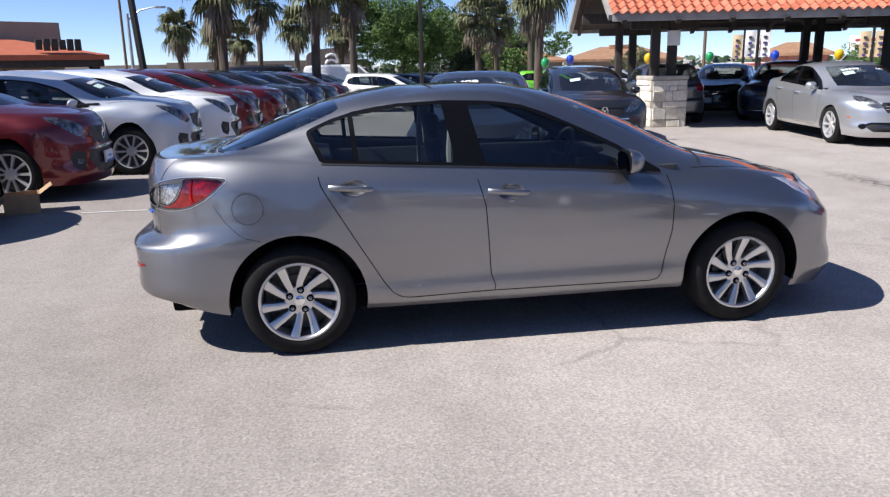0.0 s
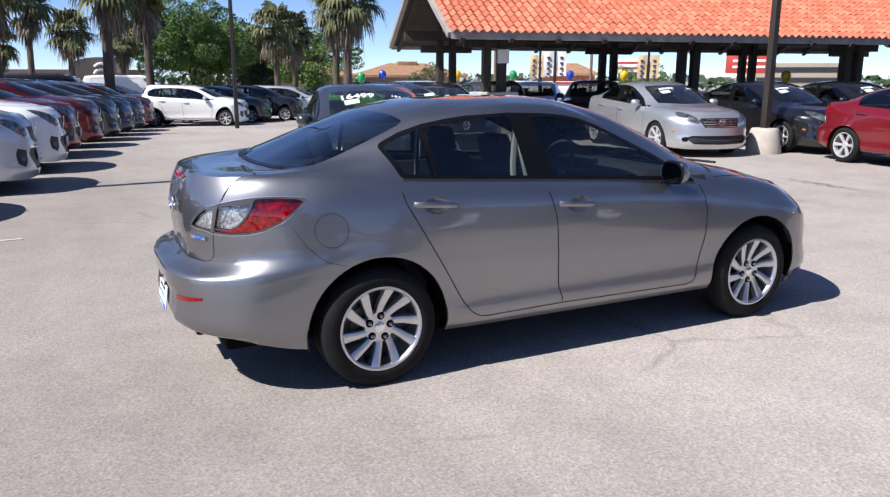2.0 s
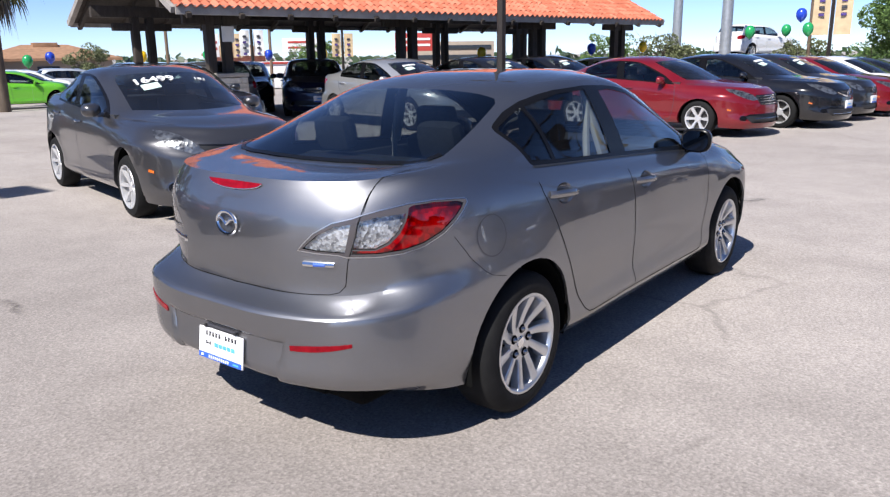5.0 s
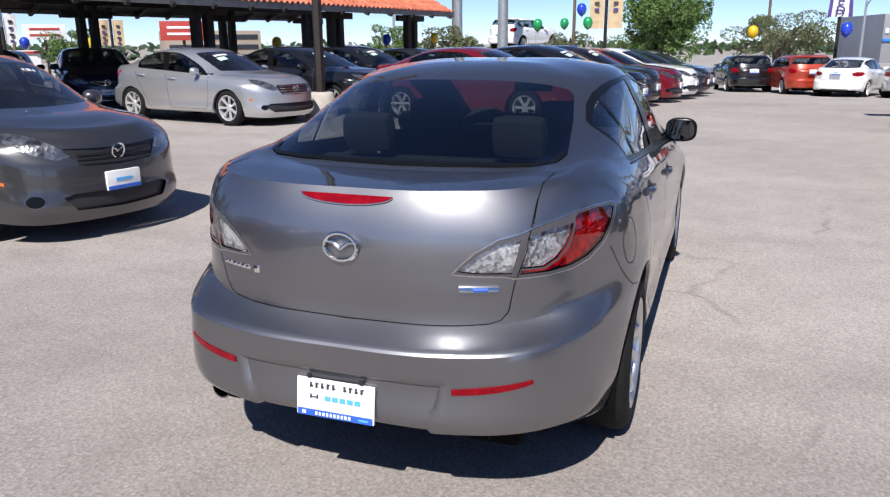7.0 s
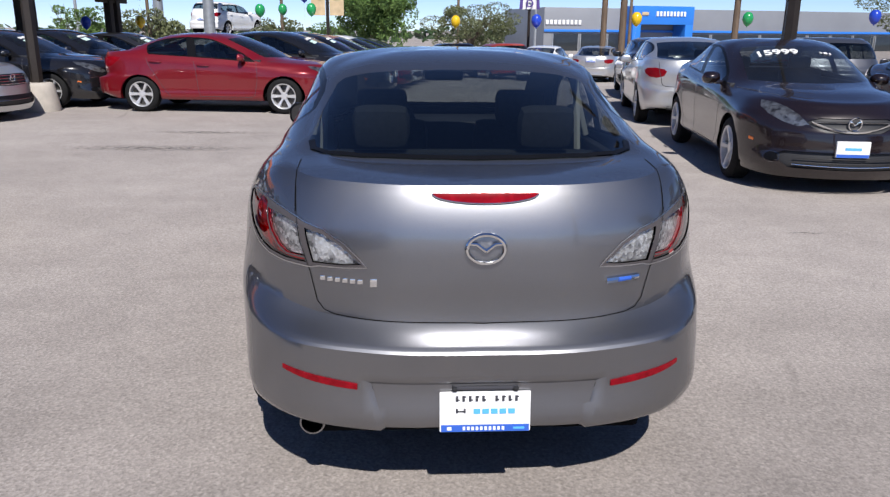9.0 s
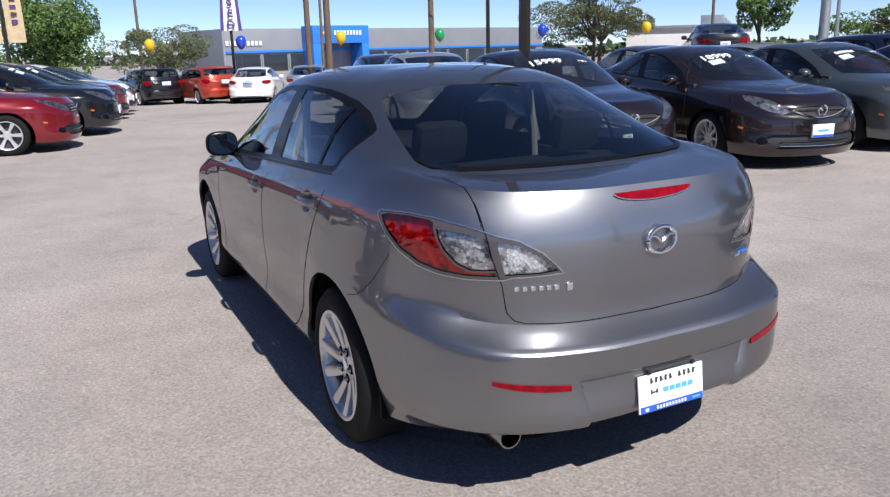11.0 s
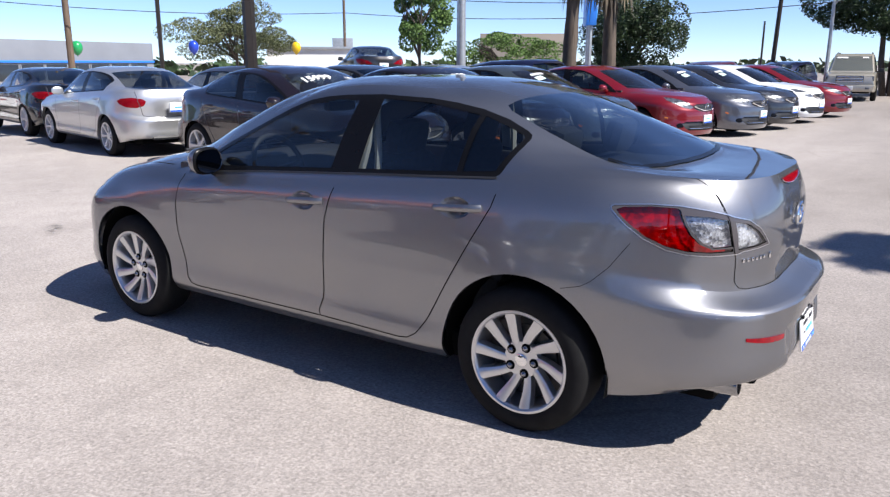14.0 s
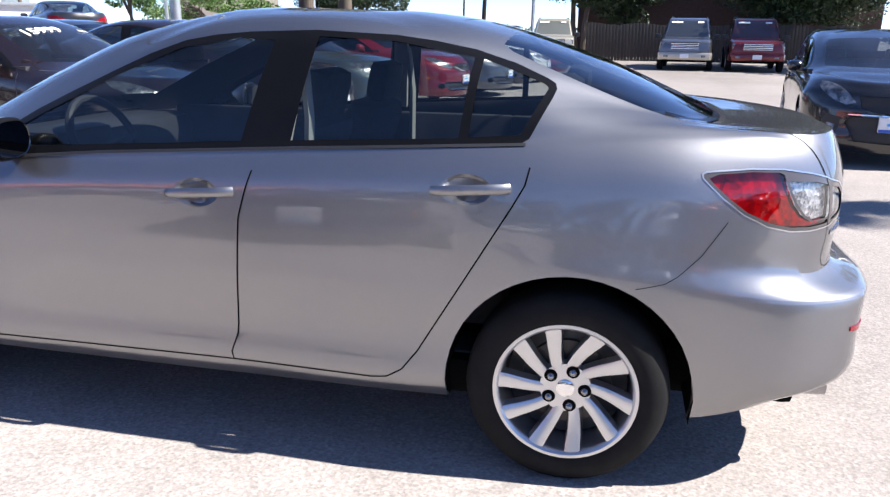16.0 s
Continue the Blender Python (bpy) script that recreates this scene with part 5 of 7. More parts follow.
SALOON = (4.59, 1.764, 1.457, 2.64)
COROLLA = (4.54, 1.76, 1.465, 2.60)
MAXIMA = (4.84, 1.86, 1.468, 2.776)
FUSION = (4.84, 1.835, 1.445, 2.728)
MID = (4.92, 1.84, 1.47, 2.79)
CCLASS = (4.58, 1.77, 1.447, 2.76)
COUPE = (4.78, 1.877, 1.40, 2.72)
CROSS = (4.68, 1.87, 1.60, 2.75)
SMALL = (3.92, 1.695, 1.475, 2.49)
HATCH = (4.49, 1.755, 1.47, 2.64)
ENDSUV = (3.95, 1.62, 1.34, 2.36)
ENDCAR = (4.1, 1.6, 1.24, 2.44)
FACES = {COROLLA: "trapezoid", MAXIMA: "slatted", FUSION: "slatted", CCLASS: "block", COUPE: "block", ENDCAR: "block", HATCH: "plain", CROSS: "plain"}



def loft(bm, sections, corner=.10):
    """A hull through upright sections (x, half width below, half width above, z below, z above) with rounded corners."""
    rows = []
    for x, wb, wt, z0, z1 in sections:
        r = min(corner, (z1 - z0) * .4, wt * .6)
        ring = []
        for cy, cz, a0 in ((wt - r, z1 - r, 0), (-(wt - r), z1 - r, 90), (-(wb - r * .6), z0 + r * .6, 180), (wb - r * .6, z0 + r * .6, 270)):
            q = r if a0 < 180 else r * .6
            for k in range(5):
                a = math.radians(a0 + 22.5 * k)
                ring.append(bm.verts.new((x, cy + q * math.cos(a), cz + q * math.sin(a))))
        rows.append(ring)
    n = len(rows[0])
    for a, b in zip(rows, rows[1:]):
        for k in range(n):
            bm.faces.new((a[k], a[(k + 1) % n], b[(k + 1) % n], b[k])).smooth = True
    bm.faces.new(rows[0][::-1])
    bm.faces.new(rows[-1])
    bmesh.ops.recalc_face_normals(bm, faces=bm.faces[:])


def pane(quad, lift_by=.012):
    """A glass plate on four corners, standing proud of the cabin."""
    bm = bmesh.new()
    P = [Vector(q) for q in quad]
    n = (P[1] - P[0]).cross(P[3] - P[0]).normalized() * lift_by
    lo = [bm.verts.new(q) for q in P]
    hi = [bm.verts.new(q + n) for q in P]
    bm.faces.new(hi)
    for k in range(4):
        bm.faces.new((lo[k], lo[(k + 1) % 4], hi[(k + 1) % 4], hi[k]))
    bmesh.ops.recalc_face_normals(bm, faces=bm.faces[:])
    return bm


def off_roader(name, label, colour, x, y, heading, lower=None, group="", plate=True, card=True):
    """A tall square off-roader with an upright grille, roof rails and big wheels."""
    car = thing(name, label, "car", group, at=pose(x, y, gz(x, y), 0, 0, heading))
    lower = lower or colour
    L, W, WB = 2.55, .97, 1.50
    bm = bmesh.new()
    loft(bm, [(-L, .86, .88, .62, 1.10), (-L + .08, .94, .95, .56, 1.15), (-1.2, W, .97, .56, 1.17), (1.0, W, .96, .56, 1.17), (1.35, W, .93, .56, 1.16), (2.25, .95, .90, .56, 1.10), (2.47, .92, .86, .58, 1.05), (2.53, .88, .80, .62, .98)], .09)
    part("body", bm, colour, car)
    bm = bmesh.new()
    loft(bm, [(-L - .05, .84, .90, .42, .62), (-L + .1, .96, .97, .38, .64), (-2.05, .97, .98, .38, .64)], .06)
    part("rear_bumper", bm, lower, car)
    bm = bmesh.new()
    loft(bm, [(2.0, .97, .975, .40, .66), (2.38, .95, .96, .38, .68), (2.56, .86, .90, .40, .66), (2.60, .74, .80, .44, .62)], .06)
    part("front_bumper", bm, lower, car, "painted front bumper")
    for s in (1, -1):
        bm = bmesh.new()
        box(bm, (0, s * .945, .50), (2.1, .10, .20), .03)
        part("sill_panel", bm, lower, car)
    bm = bmesh.new()
    loft(bm, [(-L + .05, .90, .78, 1.08, 1.70), (-L + .14, .91, .77, 1.08, 1.86), (-1.9, .92, .76, 1.08, 1.91), (.1, .92, .76, 1.08, 1.91), (.42, .92, .75, 1.08, 1.85), (1.22, .90, .84, 1.08, 1.17)], .10)
    part("cabin", bm, colour, car)
    part("windscreen", pane([(1.17, -.78, 1.20), (1.17, .78, 1.20), (.48, .66, 1.80), (.48, -.66, 1.80)]), SHEENGLASS, car, "windscreen")
    part("rear_window", pane([(-L + .055, .74, 1.22), (-L + .055, -.74, 1.22), (-L + .08, -.66, 1.72), (-L + .08, .66, 1.72)]), DARKGLASS, car)
    for s in (1, -1):
        for a, b, c, d in ((1.02, .20, .22, .42), (.12, -.86, -.86, .12), (-.96, -2.2, -2.12, -.96)):
            q = [(a, s * .905, 1.20), (b, s * .905, 1.20), (c, s * .79, 1.76), (d, s * .79, 1.76)]
            part("side_window", pane(q if s < 0 else q[::-1], .02), DARKGLASS, car)
        bm = bmesh.new()
        tube(bm, [(-2.2, s * .66, 1.89), (-2.1, s * .66, 1.95), (-.1, s * .66, 1.95), (0, s * .66, 1.89)], .022, sides=6)
        part("roof_rail", bm, BLACK, car)
        bm = bmesh.new()
        box(bm, (2.44, s * .70, .91), (.16, .34, .20), .03)
        part("head_lamp", bm, FARLAMP, car, "square head lamp")
        bm = bmesh.new()
        box(bm, (2.585, s * .66, .53), (.04, .16, .08), .015)
        part("fog_lamp", bm, FARLAMP, car)
        bm = bmesh.new()
        box(bm, (1.02, s * 1.08, 1.22), (.12, .22, .18), .04)
        box(bm, (1.05, s * .96, 1.17), (.06, .10, .05), .01)
        part("door_mirror", bm, BLACK, car)
        for hx in (-WB, WB):
            # flat black half-disc on the uncut body draws the wheel opening's shade
            bm = bmesh.new()
            arc = [math.radians(d) for d in range(-8, 189, 14)]
            rim = [bm.verts.new((hx + .47 * math.cos(a), s * (W + .010), .40 + .47 * math.sin(a))) for a in arc]
            bm.faces.new(rim if s > 0 else rim[::-1])
            part("arch_liner", bm, UNDER, car)
            far_wheel(car, hx, s, W + .03, .385, 6, 1.3)
    bm = bmesh.new()
    box(bm, (2.52, 0, .90), (.06, 1.02, .26), .03)
    g = part("grille", bm, BLACK, car, "black grille with chrome bars")
    for z in (.80, .86, .92, .98):
        bm = bmesh.new()
        box(bm, (2.555, 0, z), (.025, .98, .028), .008)
        part("grille_bar", bm, CHROME, g)
    bm = bmesh.new()
    box(bm, (0, 0, .46), (4.6, 1.5, .28), .04)
    part("underbody", bm, UNDER, car)
    if plate:
        bm = bmesh.new()
        box(bm, (2.615, 0, .54), (.02, .31, .155), .006)
        part("dealer_plate", bm, WHITE, car, "white dealer plate")
    if card:
        for y, w in ((-.42, .42), (.45, .22)):
            q = [(.60, y - w / 2, 1.705), (.60, y + w / 2, 1.705), (.535, y + w / 2, 1.762), (.535, y - w / 2, 1.762)]
            part("price_mark", pane([(a + .012, b, c + .014) for a, b, c in q], .004), WHITE, car, "white price mark on the windscreen")
    return car


def cars():
    # beside the silver saloon
    park("grey_saloon", "dark grey saloon with price figures on its windscreen", "saloon", COROLLA, P_GRAPHITE, 1.09, 5.65, -102, .31, 7, 1.0, "16499", True, grille="plain")
    park("silver_saloon", "bright silver saloon parked at the canopy's edge", "saloon", MAXIMA, P_SILVER, 9.36, 9.05, -101, .345, 7, 1.2, "bars", True, False)
    park("red_saloon", "bright red saloon parked side on beyond the lot's lane", "saloon", FUSION, P_RED, 11.08, 3.70, -98, .33, 6, 1.5, None, False, False)
    # row under and beside the canopy
    row = "cars beside the canopy"
    park("black_saloon", "black saloon with a price on its windscreen beside the lamp post", "saloon", MID, P_BLACK, 12.05, 8.35, -98, .335, 6, 1.1, "bars", True, False, group=row)
    park("black_saloon", "black saloon parked in the canopy row", "saloon", MID, P_BLACK, 15.0, 8.4, -98, .33, 6, 1.1, "bars", True, False, group=row)
    park("grey_saloon", "dark grey saloon parked in the canopy row", "saloon", MID, P_DKGREY, 18.2, 8.0, -98, .33, 6, 1.1, "bars", True, False, group=row)
    park("grey_hatchback", "dark grey hatchback in the canopy's shade", "hatch", HATCH, P_GREY, 8.0, 14.7, 75, .31, 5, group=row, plate=False)
    park("black_saloon", "black saloon under the tiled canopy", "saloon", MID, P_BLACK, 11.3, 17.2, -130, .33, 6, 1.1, group=row)
    park("navy_saloon", "navy saloon under the tiled canopy", "saloon", MID, P_NAVY, 11.3, 14.0, -130, .33, 6, 1.1, group=row)
    # row facing the lane behind the red saloon
    row = "cars along the far lane"
    for i, (c, s, k, lb) in enumerate(((P_BLACK, MID, "saloon", "black saloon"), (P_DKGREY, COROLLA, "saloon", "dark grey saloon"), (P_RED, FUSION, "saloon", "bright red saloon"), (P_WHITE, MID, "saloon", "white saloon"), (P_DKGREY, MID, "saloon", "dark grey saloon"), (P_SILVER, SALOON, "saloon", "silver saloon"))):
        park(lb.replace(" ", "_"), lb + " in the row along the far lane", k, s, c, 13.5 + i * 2.15, 2.9 - i * .28, -99, .33, 5 + i % 3, 1.2, "bars" if i in (0, 1) else None, i < 2, True, group=row)
    # cars seen from behind at the lot's end
    row = "cars at the lot's far end"
    for c, s, k, x, y, lb in ((P_BLACK, ENDSUV, "hatch", 27.6, -1.6, "black off-roader"), (P_ORANGERED, ENDSUV, "hatch", 26.0, -3.4, "orange red off-roader"), (P_WHITE, ENDCAR, "saloon", 24.6, -5.05, "white saloon"), (P_SILVER, ENDCAR, "saloon", 24.0, -6.9, "bright silver saloon")):
        park(lb.replace(" ", "_"), lb + " seen from behind at the lot's far end", k, s, c, x, y, 12 if k == "hatch" else -22, .30, 5, 1.2, None, False, False, True, group=row)
    # lane of cars that starts beside the silver saloon
    row = "cars across the lane"
    park("black_coupe", "black coupe parked behind the silver saloon", "saloon", COUPE, P_BLACK, 14.8, -6.05, -12, .35, 5, 1.3, None, False, False, True, group=row)
    park("silver_saloon", "bright silver saloon seen from behind beside a dark one", "saloon", CCLASS, P_SILVER, 10.25, -4.95, -11, .325, 7, 1.1, None, False, False, True, group=row)
    park("black_cherry_saloon", "black cherry saloon with a price on its windscreen", "saloon", MID, P_BROWN, 5.0, -4.36, 172, .335, 5, 1.3, "15999", False, group=row)
    row = "row of parked saloons"
    front = [(1.98, -6.35, P_BROWN, MID, "black cherry saloon", "18999"), (1.95, -8.95, P_GREENGREY, MID, "green grey saloon", "bars"), (1.42, -11.65, P_RED, MID, "bright red saloon", None), (.85, -13.75, P_GREY, MID, "mid grey saloon", "bars"), (.62, -15.9, P_DKGREY, MID, "dark grey saloon", "bars"), (.45, -18.5, P_WHITE, MID, "white saloon", None), (.15, -21.3, P_RED, MID, "bright red saloon", None)]
    for fx, fy, c, s, lb, pr in front:
        h = 170
        d = 2.44
        park(lb.replace(" ", "_"), lb + " in a long row of saloons", "saloon", s, c, fx - d * math.cos(radians(h)), fy - d * math.sin(radians(h)), h, .335, 10, .8, pr, pr is not None, True, group=row)
    # behind that row
    row = "cars behind the saloons"
    for x, y, c, s, k, lb in ((8.6, -9.3, P_DKGREY, MID, "saloon", "dark grey saloon"), (8.3, -12.0, P_SILVER, MID, "saloon", "bright silver saloon"), (9.5, -6.9, P_GREY, HATCH, "hatch", "grey hatchback"), (8.0, -14.7, P_NAVY, CROSS, "hatch", "navy off-roader")):
        park(lb.replace(" ", "_"), lb + " behind the row of saloons", k, s, c, x, y, -10, .34, 5, 1.2, None, False, False, True, group=row)
    for x, y, c, lb in ((4.0, -31.0, P_NAVY, "navy crossover"), (6.9, -30.0, P_DEEPRED, "dark red crossover")):
        park(lb.replace(" ", "_"), lb + " far behind the row of saloons", "hatch", CROSS, c, x, y, 80, .365, 5, 1.2, None, False, False, group=row)
    # by the fence
    row = "off-roaders by the fence"
    for x, y, c, h, lb in ((1.75, -34.3, P_BEIGE, 95, "beige off-roader"), (-3.95, -29.5, P_GREY, 84, "dark off-roader with tan lower sides"), (-6.35, -29.3, P_DEEPRED, 86, "dark red off-roader")):
        off_roader(lb.split(" with")[0].replace(" ", "_"), lb + " parked against the wooden fence", c, x, y, h, P_BEIGE if "tan" in lb else None, row)
    park("black_hatchback", "black hatchback with a white dealer plate", "hatch", HATCH, P_BLACK, -4.52, -7.95, 83, .32, 10, .9, grille="plain")
    # crossovers in the other row
    row = "crossovers in a row"
    hues = [(P_DEEPRED, "copper red"), (P_BLUEGREY, "pale blue grey"), (P_WHITE, "white"), (P_DEEPRED, "copper red"), (P_DEEPRED, "copper red"), (P_DKGREY, "dark grey"), (P_NAVY, "navy"), (P_DKGREY, "dark grey"), (P_DEEPRED, "copper red"), (P_WHITE, "white"), (P_DKGREY, "dark grey")]
    for i, (c, lb) in enumerate(hues):
        park(lb.replace(" ", "_") + "_crossover", lb + " crossover in a row of crossovers", "hatch", CROSS, c, -6.2 + i * .52 + (.38 if i == 1 else .25 if i == 2 else 0), 5.9 + i * 2.32, -2, .365, 10, .8, "bars" if i in (1, 2) else None, i == 1, True, group=row, grille="plain")
    park("navy_crossover", "navy crossover at the end of a row of crossovers", "hatch", CROSS, P_NAVY, -6.75, 3.42, -2, .365, 10, .8, None, False, True, group=row)
    park("grey_hatchback", "dark grey hatchback near the canopy's stone pillar", "hatch", HATCH, P_DKGREY, 4.25, 10.1, -100, .32, 5, 1.1, None, True, False)
    row = "small cars across the lot"
    for x, y, c, h, lb, s, k in ((1.75, 25.2, P_WHITE, -22, "white", SMALL, "hatch"), (3.2, 27.6, P_DKGREY, -22, "dark grey", SMALL, "hatch"), (4.9, 28.9, P_BLACK, -22, "black", SMALL, "hatch"), (6.4, 29.4, P_BLUEGREY, -18, "pale blue grey", SMALL, "hatch"), (9.6, 28.8, P_GREEN, -18, "lime green", SMALL, "hatch"), (12.0, 33.0, P_WHITE, -20, "white", SMALL, "hatch"), (14.5, 33.5, P_BLUEGREY, -20, "pale blue grey", SMALL, "hatch")):
        park(lb.replace(" ", "_") + "_hatchback", lb + " small hatchback across the lot", k, s, c, x, y, h, .295, 7, 1.1, None, False, True, group=row)
    off_roader("white_off_roader", "white off-roader behind the small cars", P_WHITE, 1.0, 37.0, -10)
    off_roader("black_off_roader", "black off-roader behind the palms", P_BLACK, -2.5, 31.5, -10)


# ---- more materials ----
def leaf_mat(name, dark, light, rough=0.55):
    m, p, n, l = mat(name)
    gi = n.new("ShaderNodeNewGeometry")
    l.new(ramp(n, l, gi.outputs["Random Per Island"], [(0.0, dark), (0.6, tuple((a + b) / 2 for a, b in zip(dark, light))), (1.0, light)]), p.inputs["Base Color"])
    p.inputs["Roughness"].default_value = rough
    p.inputs["Subsurface Weight"].default_value = 0.0
    return m


def tile_mat():
    m, p, n, l = mat("terracotta_tile")
    oi = n.new("ShaderNodeObjectInfo")
    gi = n.new("ShaderNodeNewGeometry")
    add = n.new("ShaderNodeMath")
    add.operation = "ADD"
    l.new(oi.outputs["Random"], add.inputs[0])
    l.new(gi.outputs["Random Per Island"], add.inputs[1])
    half = n.new("ShaderNodeMath")
    half.operation = "FRACT"
    l.new(add.outputs[0], half.inputs[0])
    c = ramp(n, l, half.outputs[0], [(0, (0.42, 0.115, 0.06)), (0.5, (0.52, 0.15, 0.085)), (1, (0.60, 0.20, 0.12))])
    v = coords(n, l)
    st = ramp(n, l, noise_node(n, l, v, 3.0, 5), [(0.3, (0.8, 0.78, 0.76)), (0.65, (1.05, 1.04, 1.03))])
    l.new(mixc(n, l, c, st, 0.7, "MULTIPLY"), p.inputs["Base Color"])
    p.inputs["Roughness"].default_value = 0.85
    bump(n, l, noise_node(n, l, v, 60, 3), 0.2, 0.004, p)
    return m


def stone_mat():
    m, p, n, l = mat("limestone")
    oi = n.new("ShaderNodeObjectInfo")
    v = coords(n, l)
    c = ramp(n, l, oi.outputs["Random"], [(0, (0.58, 0.53, 0.44)), (0.5, (0.72, 0.67, 0.58)), (1, (0.80, 0.76, 0.69))])
    st = ramp(n, l, noise_node(n, l, v, 9, 6), [(0.3, (0.72, 0.70, 0.67)), (0.7, (1.05, 1.04, 1.02))])
    l.new(mixc(n, l, c, st, 0.8, "MULTIPLY"), p.inputs["Base Color"])
    p.inputs["Roughness"].default_value = 0.92
    bump(n, l, noise_node(n, l, v, 22, 6), 0.7, 0.02, p)
    return m


def wood_mat(name, lo, hi, rough=0.75):
    m, p, n, l = mat(name)
    v = coords(n, l, (1, 1, 0.15))
    f = noise_node(n, l, v, 14, 6, 0.65)
    oi = n.new("ShaderNodeObjectInfo")
    c = ramp(n, l, f, [(0.3, lo), (0.7, hi)])
    t = ramp(n, l, oi.outputs["Random"], [(0, (0.75, 0.75, 0.75)), (1, (1.15, 1.12, 1.1))])
    l.new(mixc(n, l, c, t, 0.8, "MULTIPLY"), p.inputs["Base Color"])
    p.inputs["Roughness"].default_value = rough
    bump(n, l, f, 0.4, 0.006, p)
    return m


def brick_mat():
    m, p, n, l = mat("brown_brick")
    v = coords(n, l, 1.0)
    b = n.new("ShaderNodeTexBrick")
    b.inputs["Scale"].default_value = 4.0
    b.inputs["Color1"].default_value, b.inputs["Color2"].default_value, b.inputs["Mortar"].default_value = (0.22, 0.075, 0.05, 1), (0.28, 0.10, 0.07, 1), (0.3, 0.26, 0.22, 1)
    l.new(v, b.inputs["Vector"])
    l.new(b.outputs["Color"], p.inputs["Base Color"])
    p.inputs["Roughness"].default_value = 0.9
    return m


TILE, STONE = tile_mat(), stone_mat()
DARKWOOD = wood_mat("dark_stained_wood", (0.028, 0.022, 0.018), (0.06, 0.048, 0.04))
FENCEWOOD = wood_mat("weathered_fence_wood", (0.015, 0.0135, 0.0135), (0.042, 0.038, 0.037))
POLEWOOD = wood_mat("brown_pole_wood", (0.10, 0.068, 0.045), (0.20, 0.14, 0.095))
BARK = wood_mat("grey_brown_bark", (0.05, 0.04, 0.032), (0.13, 0.105, 0.085), 0.9)
PALMBARK = wood_mat("palm_bark", (0.06, 0.047, 0.036), (0.14, 0.108, 0.082), 0.9)
LEAF = leaf_mat("green_leaves", (0.052, 0.105, 0.024), (0.15, 0.245, 0.056), 0.75)
LEAFDARK = leaf_mat("dark_green_leaves", (0.012, 0.028, 0.010), (0.04, 0.075, 0.02))
LEAFPALE = leaf_mat("pale_green_leaves", (0.07, 0.085, 0.035), (0.17, 0.19, 0.085))
PALMLEAF = leaf_mat("palm_leaves", (0.055, 0.065, 0.025), (0.20, 0.20, 0.088), 0.8)
DEADLEAF = leaf_mat("dry_palm_leaves", (0.085, 0.066, 0.044), (0.24, 0.19, 0.125))
CONCRETE = plain("pale_concrete", (0.44, 0.40, 0.35), 0.9, 0, 0, 0.15, 4, 0.4)
POLEMETAL = plain("dark_bronze_pole", (0.035, 0.028, 0.024), 0.5, 0.4)
GALV = plain("galvanised_steel", (0.40, 0.42, 0.44), 0.45, 0.6)
ROOFBROWN = plain("brown_shingle", (0.30, 0.17, 0.10), 0.9, 0, 0, 0.2, 3)
STUCCO = plain("brown_stucco", (0.20, 0.165, 0.135), 0.9, 0, 0, 0.08, 1)
TAN = plain("tan_stucco", (0.34, 0.28, 0.22), 0.9, 0, 0, 0.08, 1)
PANELGREY = plain("grey_metal_cladding", (0.27, 0.28, 0.30), 0.5, 0.3, 0, 0.06, 0.6)
PANELBLUE = plain("bright_blue_cladding", (0.03, 0.20, 0.68), 0.4, 0, 0, 0.05, 1)
WALLWHITE = plain("white_wall", (0.78, 0.77, 0.75), 0.8, 0, 0, 0.05, 1)
SIGNRED = plain("red_sign", (0.42, 0.05, 0.04), 0.5)
DARKGLAZE = plain("dark_shop_glass", (0.03, 0.035, 0.04), 0.1)
BRICK = brick_mat()
CARDBOARD = plain("cardboard", (0.36, 0.24, 0.14), 0.9, 0, 0, 0.12, 8)
BALLOONS = {"green": plain("green_rubber", (0.02, 0.30, 0.09), 0.25, 0, 0.4, 0.05), "blue": plain("blue_rubber", (0.02, 0.06, 0.48), 0.25, 0, 0.4, 0.05), "yellow": plain("yellow_rubber", (0.75, 0.48, 0.01), 0.25, 0, 0.4, 0.05)}
BEIGE = plain("beige_cloth", (0.55, 0.42, 0.26), 0.8)
PURPLE = plain("purple_cloth", (0.08, 0.05, 0.22), 0.8)
CLOTHWHITE = plain("white_cloth", (0.75, 0.75, 0.74), 0.8)


# ---- ground: one sheet, falling gently away on two sides ----
def gz(x, y):
    return -0.025 * min(14.0, max(0.0, x - 15)) - 0.020 * min(16.0, max(0.0, y - 14))


def ground():
    bm = bmesh.new()
    xs = sorted(set([-900, -400, -150, -70] + list(range(-40, 72, 2)) + [100, 160, 300, 600, 900]))
    vs = [[bm.verts.new((x, y, gz(x, y))) for x in xs] for y in xs]
    for i in range(len(xs) - 1):
        for j in range(len(xs) - 1):
            bm.faces.new((vs[i][j], vs[i][j + 1], vs[i + 1][j + 1], vs[i + 1][j]))
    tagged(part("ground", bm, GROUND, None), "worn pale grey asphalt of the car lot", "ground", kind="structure")


